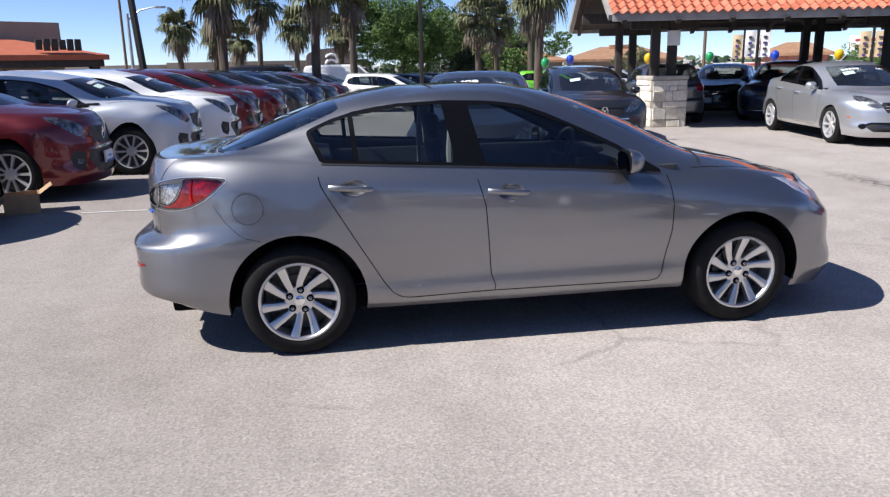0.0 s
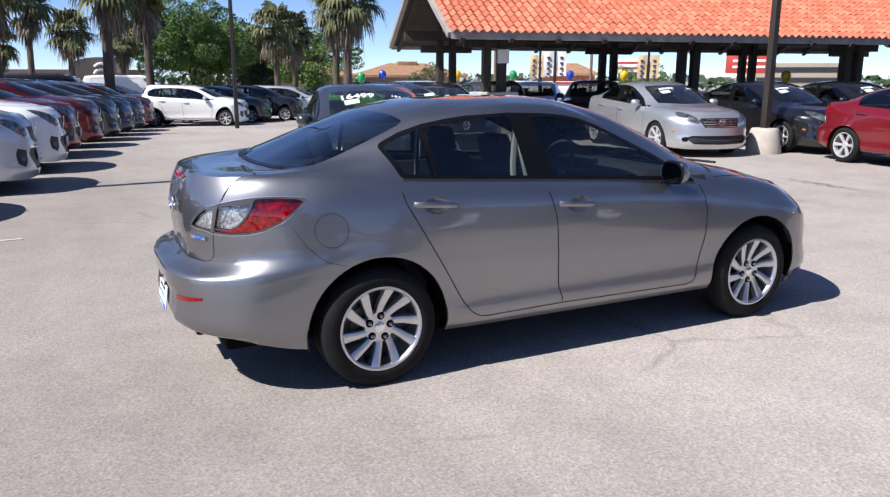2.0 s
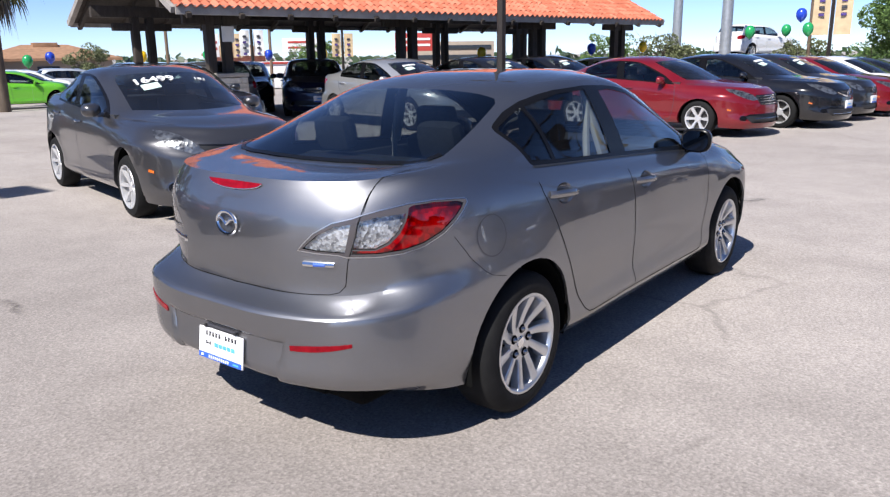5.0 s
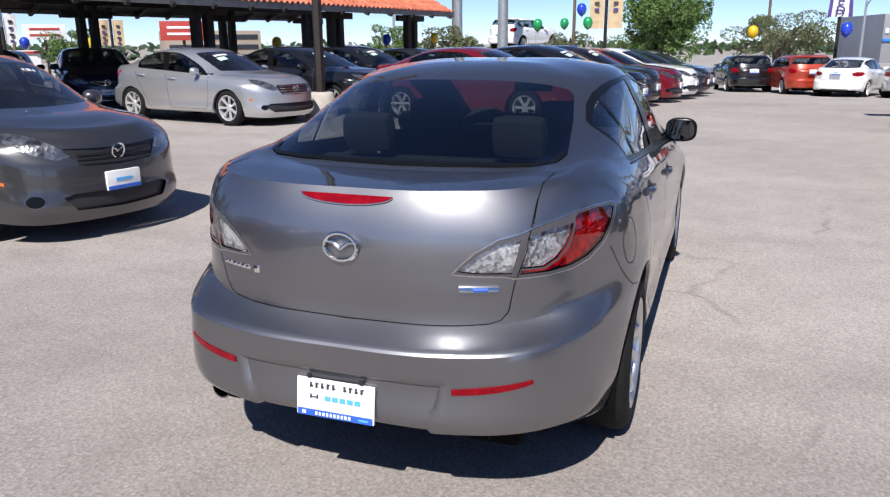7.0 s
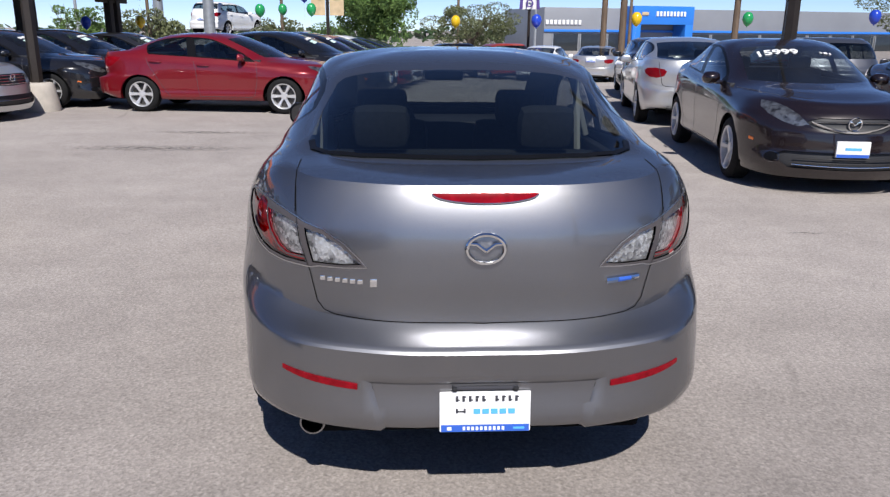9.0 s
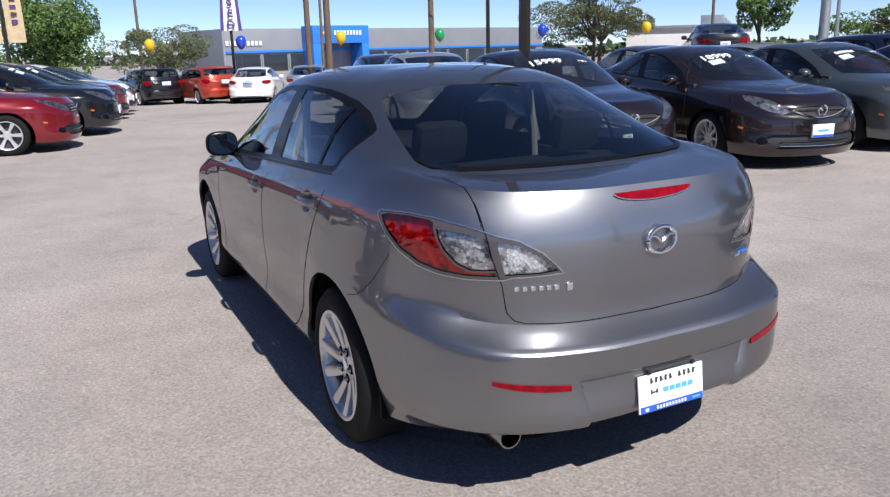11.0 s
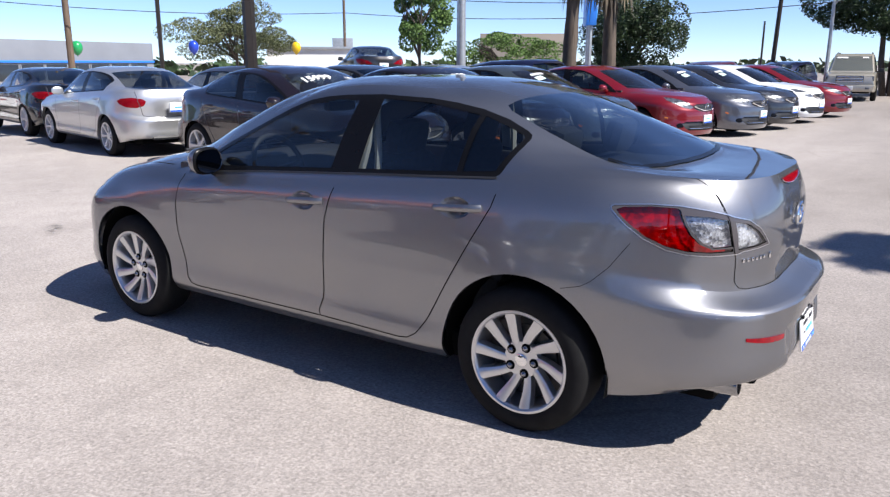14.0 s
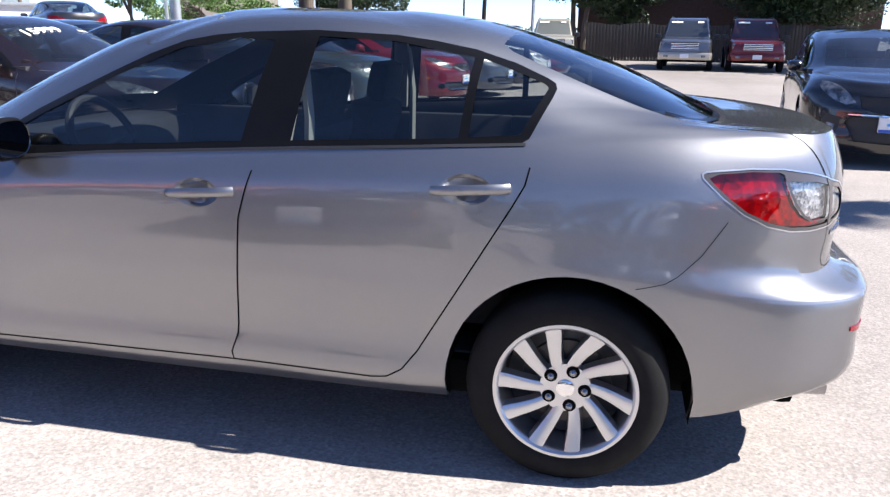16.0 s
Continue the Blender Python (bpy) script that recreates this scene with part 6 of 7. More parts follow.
def stain_mat():
    """Dried oil: dark, broken up, fading out at its rim."""
    m, p, n, l = mat("dried_oil_stain")
    p.inputs["Base Color"].default_value = (0.11, 0.10, 0.094, 1)
    p.inputs["Roughness"].default_value = 0.8
    tc = n.new("ShaderNodeTexCoord")
    mp = n.new("ShaderNodeMapping")
    mp.inputs["Location"].default_value, mp.inputs["Scale"].default_value = (-1, -1, 0), (2, 2, 0)
    l.new(tc.outputs["Generated"], mp.inputs["Vector"])
    far = n.new("ShaderNodeVectorMath")
    far.operation = "LENGTH"
    l.new(mp.outputs[0], far.inputs[0])
    rim = ramp(n, l, far.outputs["Value"], [(0.15, (1, 1, 1)), (0.95, (0, 0, 0))])
    bits = ramp(n, l, noise_node(n, l, coords(n, l), 9, 5, 0.7), [(0.42, (0, 0, 0)), (0.66, (0.75, 0.75, 0.75))])
    fac = mixc(n, l, rim, bits, 1.0, "MULTIPLY")
    tr, mx = n.new("ShaderNodeBsdfTransparent"), n.new("ShaderNodeMixShader")
    l.new(fac, mx.inputs[0])
    l.new(tr.outputs[0], mx.inputs[1])
    l.new(p.outputs[0], mx.inputs[2])
    l.new(mx.outputs[0], n["Material Output"].inputs[0])
    return m


OIL = stain_mat()


def stain(x, y, length, width, turn, seed):
    rng = random.Random(seed)
    bm = bmesh.new()
    n = 22
    vs = []
    for i in range(n):
        a, r = 2 * math.pi * i / n, rng.uniform(.8, 1.0)
        vs.append(bm.verts.new((math.cos(a) * r * length / 2, math.sin(a) * r * width / 2, 0)))
    bm.faces.new(vs)
    o = part("oil_stain", bm, OIL, None)
    o.matrix_world = pose(x, y, .004, 0, 0, turn)
    tagged(o, "dark dried oil stain on the pale asphalt", "stain", "stains on the asphalt", "structure")


# ---- plants ----
def clump_crown(bm, centre, radii, count, size, rng, lumps=26, core=0.0):
    """Small folded leaves gathered in uneven lumps."""
    cx, cy, cz = centre
    spots = []
    for _ in range(lumps):
        while True:
            p = Vector((rng.uniform(-1, 1), rng.uniform(-1, 1), rng.uniform(-.9, 1)))
            if .25 < p.length < 1:
                break
        spots.append((p, rng.uniform(.20, .40)))
    for _ in range(count):
        p, r = rng.choice(spots)
        q = Vector((rng.gauss(0, 1), rng.gauss(0, 1), rng.gauss(0, 1)))
        q = p + q.normalized() * r * rng.uniform(.55, 1.0) ** .5
        if rng.random() < core:
            q = q.normalized() * .8 * rng.random() ** .4
        c = Vector((cx + q.x * radii[0], cy + q.y * radii[1], cz + q.z * radii[2]))
        d = Vector((rng.gauss(0, 1), rng.gauss(0, 1), rng.gauss(-.2, .7))).normalized()
        n = d.orthogonal().normalized()
        n = (Matrix.Rotation(rng.uniform(0, 6.28), 3, d) @ n)
        s = size * rng.uniform(.6, 1.3)
        a, b, e = c - d * s * .5, c + d * s * .5, d.cross(n).normalized()
        m1, m2 = c + n * s * .30 + e * s * .1, c - n * s * .30 + e * s * .1
        v = [bm.verts.new(t) for t in (a, m1, b, m2)]
        bm.faces.new((v[0], v[1], v[2], v[3]))


def tree(name, label, x, y, height, crown, leaf, count, size, seed, trunk_r=.16, trunk_h=None, stems=1, core=0.0, lumps=26):
    rng = random.Random(seed)
    t = thing(name, label, "tree", at=pose(x, y, gz(x, y)))
    trunk_h = trunk_h or height - crown[2] * 1.5
    cz = height - crown[2]
    bm = bmesh.new()
    for k in range(stems):
        off = (k - (stems - 1) / 2) * .35
        top = Vector((off * 2.0 + rng.uniform(-.2, .2), rng.uniform(-.2, .2), trunk_h))
        base = Vector((off, 0, 0))
        tube(bm, [base, base.lerp(top, .5) + Vector((rng.uniform(-.12, .12), rng.uniform(-.12, .12), 0)), top], trunk_r, trunk_r * .65, 8)
        for _ in range(7):
            a, el = rng.uniform(0, 6.28), rng.uniform(.3, 1.2)
            e = Vector((math.cos(a) * crown[0] * .7 * math.cos(el), math.sin(a) * crown[1] * .7 * math.cos(el), (cz - trunk_h) + crown[2] * .6 * math.sin(el)))
            midp = top + e * .5 + Vector((rng.uniform(-.2, .2), rng.uniform(-.2, .2), rng.uniform(0, .3)))
            tube(bm, [top, midp, top + e], trunk_r * .5, trunk_r * .1, 6, cap=False)
            for _ in range(2):
                e2 = e * .35 + Vector((rng.uniform(-.7, .7), rng.uniform(-.7, .7), rng.uniform(0, .6)))
                tube(bm, [midp, midp + e2], trunk_r * .22, trunk_r * .05, 5, cap=False)
    part("trunk", bm, BARK, t, "grey brown trunk and limbs")
    bm = bmesh.new()
    clump_crown(bm, (0, 0, cz), crown, count, size, rng, lumps, core)
    part("crown", bm, leaf, t, "uneven leafy crown", smooth=False)
    return t


def fan_leaf(bm, origin, az, el, length, rng, droop):
    """A palm leaf: a stalk and a fan of narrow blades."""
    d = Vector((math.cos(az) * math.cos(el), math.sin(az) * math.cos(el), math.sin(el)))
    hub = origin + d * length * .5
    side = d.cross(Vector((0, 0, 1)))
    side = side.normalized() if side.length > .01 else Vector((1, 0, 0))
    up = side.cross(d).normalized()
    w = .025
    v = [bm.verts.new(p) for p in (origin - side * w, origin + side * w, hub + side * w * .6, hub - side * w * .6)]
    bm.faces.new(v)
    n = 15
    for i in range(n):
        a = (i / (n - 1) - .5) * 4.0
        b = (d * math.cos(a) + side * math.sin(a)).normalized()
        L = length * .52 * (1 - .25 * abs(a) / 2) * rng.uniform(.8, 1.12)
        s = b.cross(up).normalized() * .034 * length
        m = hub + b * L * .45 + up * L * .05
        k = hub + b * L * .75 - Vector((0, 0, L * droop * .25))
        tip = hub + b * L * .9 - Vector((0, 0, L * droop * rng.uniform(.7, 1.5)))
        q = [bm.verts.new(p) for p in (hub, m - s, k - s * .8, tip, k + s * .8, m + s)]
        bm.faces.new((q[0], q[1], q[5]))
        bm.faces.new((q[1], q[2], q[4], q[5]))
        bm.faces.new((q[2], q[3], q[4]))


def palm(label, x, y, height, seed, r=.2, leaves=34, size=1.35, skirt=16, group="fan palms"):
    rng = random.Random(seed)
    t = thing("palm_tree", label, "palm tree", group, at=pose(x, y, gz(x, y)))
    lean = (rng.uniform(-.15, .15), rng.uniform(-.15, .15))
    bm = bmesh.new()
    pts = [(lean[0] * (k / 10) ** 2, lean[1] * (k / 10) ** 2, height * k / 10) for k in range(11)]
    tube(bm, pts, r * 1.15, r * .85, 12)
    for v in bm.verts:
        v.co.x += rng.uniform(-.012, .012)
        v.co.y += rng.uniform(-.012, .012)
    part("trunk", bm, PALMBARK, t, "ringed brown trunk")
    top = Vector((lean[0], lean[1], height))
    bm = bmesh.new()
    for i in range(leaves):
        fan_leaf(bm, top + Vector((0, 0, rng.uniform(-.1, .25))), rng.uniform(0, 6.28), rng.uniform(-.75, 1.35), size * rng.uniform(.8, 1.15), rng, .5)
    part("crown", bm, PALMLEAF, t, "green fan leaves", smooth=False)
    bm = bmesh.new()
    for i in range(skirt):
        fan_leaf(bm, top - Vector((0, 0, rng.uniform(0, .5))), rng.uniform(0, 6.28), rng.uniform(-1.4, -.85), size * rng.uniform(.6, .95), rng, .8)
    part("dry_skirt", bm, DEADLEAF, t, "hanging dry leaves", smooth=False)
    return t


# ---- the tiled canopy ----
def stone_pillar(x, y, h=1.14, w=.84):
    t = thing("stone_pillar", "pale limestone pillar base under the canopy posts", "pillar", "stone pillars", at=pose(x, y, gz(x, y)))
    rng = random.Random(7)
    bm = bmesh.new()
    box(bm, (0, 0, h / 2 - .03), (w + .025, w + .025, h - .06))
    part("core", bm, CONCRETE, t, "mortar core")
    bm = bmesh.new()
    box(bm, (0, 0, h), (w + .08, w + .08, .09), .02)
    part("cap", bm, CONCRETE, t, "flat limestone cap")
    z = 0.0
    for share in (.16, .25, .14, .22, .11, .12):
        rh = (h - .05) * share
        for side in range(4):
            cuts = [0] + sorted(rng.uniform(.15, .85) for _ in range(rng.choice((1, 2, 2)))) + [1]
            for a, b in zip(cuts, cuts[1:]):
                if b - a < .1:
                    continue
                bm = bmesh.new()
                l = (b - a) * w - .014
                box(bm, (-w / 2 + (a + b) / 2 * w, -w / 2 + .01, z + rh / 2), (l, .07 + rng.uniform(0, .045), rh - .014), .014)
                for v in bm.verts:
                    v.co += Vector((rng.uniform(-.009, .009), rng.uniform(-.010, .010), rng.uniform(-.010, .010)))
                bmesh.ops.transform(bm, matrix=pose(0, 0, 0, 0, 0, 90 * side), verts=bm.verts[:])
                part("stone", bm, STONE, t)
        z += rh
    return t


def canopy():
    x0, x1, ye, yr, yf = 0.0, 16.9, 0.0, 3.7, 7.4
    ze, zr = 2.50, 4.35
    place = pose(5.4, 11.6, 0, 0, 0, -12)
    stands = (1.46, 6.9, 12.1, 16.2)
    t = thing("canopy", "open timber canopy with a red clay tile roof", "canopy", at=place)
    slope = math.atan2(zr - ze, yr - ye)
    # decking below the tiles
    for name, ya, yb in (("deck_board", ye, yr), ("deck_board", yf, yr)):
        n = 13
        for i in range(n):
            bm = bmesh.new()
            f0, f1 = i / n, (i + .96) / n
            a = Vector((x0, ya + (yb - ya) * f0, ze + (zr - ze) * f0))
            b = Vector((x0, ya + (yb - ya) * f1, ze + (zr - ze) * f1))
            q = [a, Vector((x1, a.y, a.z)), Vector((x1, b.y, b.z)), b]
            lo = [bm.verts.new(p) for p in q]
            hi = [bm.verts.new(p + Vector((0, 0, .03))) for p in q]
            bm.faces.new(lo[::-1])
            bm.faces.new(hi)
            for k in range(4):
                bm.faces.new((lo[k], lo[(k + 1) % 4], hi[(k + 1) % 4], hi[k]))
            bmesh.ops.recalc_face_normals(bm, faces=bm.faces[:])
            part(name, bm, DARKWOOD, t, "dark board under the tiles")
    # rafters, beams, fascia
    x = x0 + .25
    while x < x1:
        for ya, sgn in ((ye, 1), (yf, -1)):
            bm = bmesh.new()
            tube(bm, [(x, ya - sgn * .10, ze - .13), (x, yr, zr - .10)], .075, .075, 4)
            part("rafter", bm, DARKWOOD, t)
        x += 1.17
    for y, z in ((1.33, 2.75), (6.07, 2.75), (3.7, 4.1)):
        bm = bmesh.new()
        box(bm, ((x0 + x1) / 2, y, z), (x1 - x0 - .3, .18, .30), .02)
        part("beam", bm, DARKWOOD, t, "dark roof beam")
    for y in (ye - .03, yf + .03):
        bm = bmesh.new()
        box(bm, ((x0 + x1) / 2, y, ze - .01), (x1 - x0, .045, .20), .008)
        part("fascia", bm, FASCIA, t, "weathered grey fascia board")
    for xe in (x0 - .02, x1 + .02):
        for ya in (ye, yf):
            bm = bmesh.new()
            v0, v1 = Vector((xe, ya, ze - .02)), Vector((xe, yr, zr - .02))
            tube(bm, [v0, v1], .09, .09, 4)
            part("barge_board", bm, FASCIA, t)
    for xp in stands:
        for yp in (1.33, 6.07):
            for dx in (-.2, .2):
                bm = bmesh.new()
                top = 2.62
                base = 1.18 if yp < 4 else 0.0
                g0 = gz(*(place @ Vector((xp, yp, 0))).xy) - .02
                box(bm, (xp + dx, yp, (top + base + g0) / 2), (.20, .22, top - base - g0), .012)
                part("post", bm, DARKWOOD, t, "dark square timber post")
            bm = bmesh.new()
            box(bm, (xp, yp, 2.36), (1.6, .14, .2), .02)
            part("bracket", bm, DARKWOOD, t)
    # clay tiles on the slope that faces the lot
    tw, tl = .205, .30
    bm = bmesh.new()
    prof = [(-.1025, .0), (-.082, .003), (-.058, .022), (-.031, .054), (0, .066), (.031, .054), (.058, .022), (.082, .003), (.1025, .0)]
    rows = []
    for yy, up in ((-.02, .035), (tl + .05, .012)):
        rows.append([bm.verts.new((a, yy, b + up)) for a, b in prof])
    low = [bm.verts.new((a, -.02, b + .012)) for a, b in prof]
    for i in range(len(prof) - 1):
        bm.faces.new((rows[0][i], rows[0][i + 1], rows[1][i + 1], rows[1][i]))
        bm.faces.new((low[i], low[i + 1], rows[0][i + 1], rows[0][i]))
    bmesh.ops.recalc_face_normals(bm, faces=bm.faces[:])
    me = mesh_of(bm, "roof_tile", TILE)
    nx, ny = int((x1 - x0) / tw), int(math.hypot(yr - ye, zr - ze) / tl) + 1
    rest = bmesh.new()
    rng = random.Random(3)
    for j in range(ny):
        for i in range(nx):
            s = j * tl - .06
            m = Matrix.Translation((x0 + tw * (i + .5), ye + s * math.cos(slope), ze + .05 + s * math.sin(slope))) @ Matrix.Rotation(slope, 4, "X") @ pose(0, 0, rng.uniform(-.004, .006), 0, rng.uniform(-1.2, 1.2), rng.uniform(-1.0, 1.0))
            if i < 36 and j < 8:
                o = new("roof_tile", me)
                o.parent = t
                o.matrix_basis = m
            else:
                vs = [rest.verts.new(m @ v.co) for v in bm.verts]
                for f in bm.faces:
                    rest.faces.new([vs[v.index] for v in f.verts])
    bm.free()
    tagged(part("tile_field", rest, TILE, t, "red clay roof tiles"), kind="stuff")
    bm = bmesh.new()
    for i in range(int((x1 - x0) / .4)):
        lathe_m = pose(x0 + .4 * i + .2, yr, zr + .05, 0, 0, 90)
        tmp = bmesh.new()
        lathe(tmp, [(.13, -.22), (.12, .2)], 8, a0=0, a1=math.pi, close=False)
        join(bm, tmp, lathe_m)
    part("ridge", bm, TILE, t, "row of ridge tiles")
    bm = bmesh.new()
    box(bm, (1.66, 1.2, 2.05), (.3, .02, .34), .005)
    bmesh.ops.transform(bm, matrix=place, verts=bm.verts[:])
    tagged(part("notice_board", bm, WHITE, None), "small white notice board on a canopy post", "notice")
    for xp in stands:
        stone_pillar(*(place @ Vector((xp, 1.33, 0))).xy)


# ---- lamp posts, poles and wires ----
def lamp_post(x, y, h, base=True, w=.11, heads=2, material=None, label="dark metal lamp post on a round concrete foot", lean=(0, 0)):
    t = thing("lamp_post", label, "lamp post", "lamp posts", at=pose(x, y, gz(x, y)))
    if base:
        bm = bmesh.new()
        lathe(bm, [(.0, .0), (.36, .0), (.36, .02), (.29, .46), (.27, .50), (.25, .52), (.0, .53)], 28, axis="z")
        bmesh.ops.recalc_face_normals(bm, faces=bm.faces[:])
        part("foot", bm, CONCRETE, t, "round concrete foot")
    bm = bmesh.new()
    tube(bm, [(0, 0, 0), (lean[0] / 2, lean[1] / 2, h / 2), (lean[0], lean[1], h)], w, w * .8, 6)
    part("pole", bm, material or POLEMETAL, t)
    for k in range(heads):
        s = 1 if k else -1
        bm = bmesh.new()
        box(bm, (lean[0], lean[1] + s * .8, h), (.5, .78, .16), .04)
        tube(bm, [(lean[0], lean[1], h - .05), (lean[0], lean[1] + s * .6, h)], .035, .035, 6)
        part("lamp_head", bm, material or POLEMETAL, t)
    return t


def plain_pole(x, y, h, r, material, label, name="utility_pole", lean=(0, 0), cross=False, group="poles"):
    t = thing(name, label, "pole", group, at=pose(x, y, gz(x, y)))
    bm = bmesh.new()
    tube(bm, [(0, 0, -.05), (lean[0] * .5, lean[1] * .5, h / 2), (lean[0], lean[1], h)], r, r * .75, 10)
    part("pole", bm, material, t)
    if cross:
        bm = bmesh.new()
        box(bm, (lean[0], lean[1], h - .3), (.1, 2.2, .12), .02)
        part("cross_arm", bm, material, t)
    return t


def street_light(x, y, h, toward, label):
    t = thing("street_lamp", label, "street lamp", "street lamps", at=pose(x, y, gz(x, y), 0, 0, toward))
    bm = bmesh.new()
    tube(bm, [(0, 0, 0), (0, 0, h * .6), (0, 0, h)], .09, .06, 8)
    part("pole", bm, GALV, t)
    bm = bmesh.new()
    tube(bm, [(0, 0, h - .3), (.6, 0, h + .15), (1.3, 0, h + .3)], .04, .03, 6)
    part("arm", bm, GALV, t)
    bm = bmesh.new()
    box(bm, (1.5, 0, h + .28), (.5, .18, .1), .03)
    part("lamp_head", bm, GALV, t)


def wire(a, b, sag):
    bm = bmesh.new()
    a, b = Vector(a), Vector(b)
    tube(bm, [a.lerp(b, i / 14) - Vector((0, 0, sag * 4 * (i / 14) * (1 - i / 14))) for i in range(15)], .018, sides=5)
    tagged(part("overhead_cable", bm, POLEMETAL, None), "thin black overhead cable between poles", "cable", "overhead cables")


def balloon(x, y, z, colour):
    t = thing("balloon", colour + " balloon tied on a thin cord above the cars", "balloon", "balloons", at=pose(x, y, z) @ Matrix.Scale(1.3 if x > 21 and y < 0 else 1.0, 4))
    g = (gz(x, y) - z) / (1.3 if x > 21 and y < 0 else 1.0)
    bm = bmesh.new()
    lathe(bm, [(.0, .19), (.07, .175), (.125, .12), (.15, .04), (.145, -.04), (.11, -.12), (.05, -.185), (.012, -.20), (.02, -.225)], 18, axis="z")
    bmesh.ops.recalc_face_normals(bm, faces=bm.faces[:])
    part("skin", bm, BALLOONS[colour], t)
    bm = bmesh.new()
    tube(bm, [(0, 0, -.2), (.03, .02, g * .5), (0, 0, g)], .0015, sides=4)
    part("cord", bm, GREYTRIM, t, "thin grey cord")


def banner(x, y, turn, h, z0, z1, w, cloth, text=None, label="cloth banner on a dark pole"):
    t = thing("banner", label, "banner", "banners", at=pose(x, y, gz(x, y), 0, 0, turn))
    bm = bmesh.new()
    tube(bm, [(0, 0, 0), (0, 0, h)], .06, .05, 8)
    part("pole", bm, POLEMETAL, t)
    for s in (-1, 1) if text is None else (1,):
        bm = bmesh.new()
        n, rows = 8, []
        for i in range(n + 1):
            z = z0 + (z1 - z0) * i / n
            rows.append([bm.verts.new((s * (.07 + (w * k / 4)), .03 * math.sin(3 * i / n + k), z)) for k in range(5)])
        for i in range(n):
            for k in range(4):
                bm.faces.new((rows[i][k], rows[i][k + 1], rows[i + 1][k + 1], rows[i + 1][k]))
        bmesh.ops.recalc_face_normals(bm, faces=bm.faces[:])
        bmesh.ops.solidify(bm, geom=bm.faces[:], thickness=.006)
        if text:
            for v in bm.verts:
                v.co.x = (v.co.x - .07 - w / 2) * (1.15 - .35 * (v.co.z - z0) / (z1 - z0))
                v.co.y -= .09
        c = part("cloth", bm, cloth, t)
        if text:
            for k, ch in enumerate(text):
                g = letters(ch, .40, .01)
                bmesh.ops.transform(g, matrix=pose(0, -.17, z1 - .38 - k * .41), verts=g.verts[:])
                part("letter", g, PURPLE, c)
            for e in (-1, 1):
                g = bmesh.new()
                sheet(g, [(e * w * .575, z0), (e * w * .40, z0), (e * w * .28, z1), (e * w * .40, z1)], (1, 0, 0), (0, 0, 1), (0, -.135, 0), .008)
                part("border", g, PURPLE, c, "purple border")
        else:
            for k in range(4):
                bm = bmesh.new()
                box(bm, (s * (.07 + w / 2), -.045, z1 - .22 - k * .20), (w * .34, .01, .085), .02)
                part("print_bar", bm, PURPLE if k % 2 else DARKPRINT, c)


# ---- buildings ----
def block(parent, name, c, s, material, label="", bevel=.02):
    bm = bmesh.new()
    box(bm, c, s, bevel)
    return part(name, bm, material, parent, label)


def hip_roof(parent, c, s, rise, material, label, name="roof", over=.6):
    """A hipped roof over a footprint s, its eaves at c."""
    x, y, z = c
    a, b = s[0] / 2 + over, s[1] / 2 + over
    r = max(0, a - b)
    bm = bmesh.new()
    e = [bm.verts.new((x + i * a, y + j * b, z)) for i, j in ((-1, -1), (1, -1), (1, 1), (-1, 1))]
    u = [bm.verts.new((x + i * a, y + j * b, z - .18)) for i, j in ((-1, -1), (1, -1), (1, 1), (-1, 1))]
    t = [bm.verts.new((x - r, y, z + rise)), bm.verts.new((x + r, y, z + rise))]
    for q in ((e[0], e[1], t[1], t[0]), (e[2], e[3], t[0], t[1]), (e[1], e[2], t[1]), (e[3], e[0], t[0]), (u[3], u[2], u[1], u[0])):
        bm.faces.new(q)
    for k in range(4):
        bm.faces.new((u[k], u[(k + 1) % 4], e[(k + 1) % 4], e[k]))
    bmesh.ops.recalc_face_normals(bm, faces=bm.faces[:])
    return part(name, bm, material, parent, label, smooth=False)


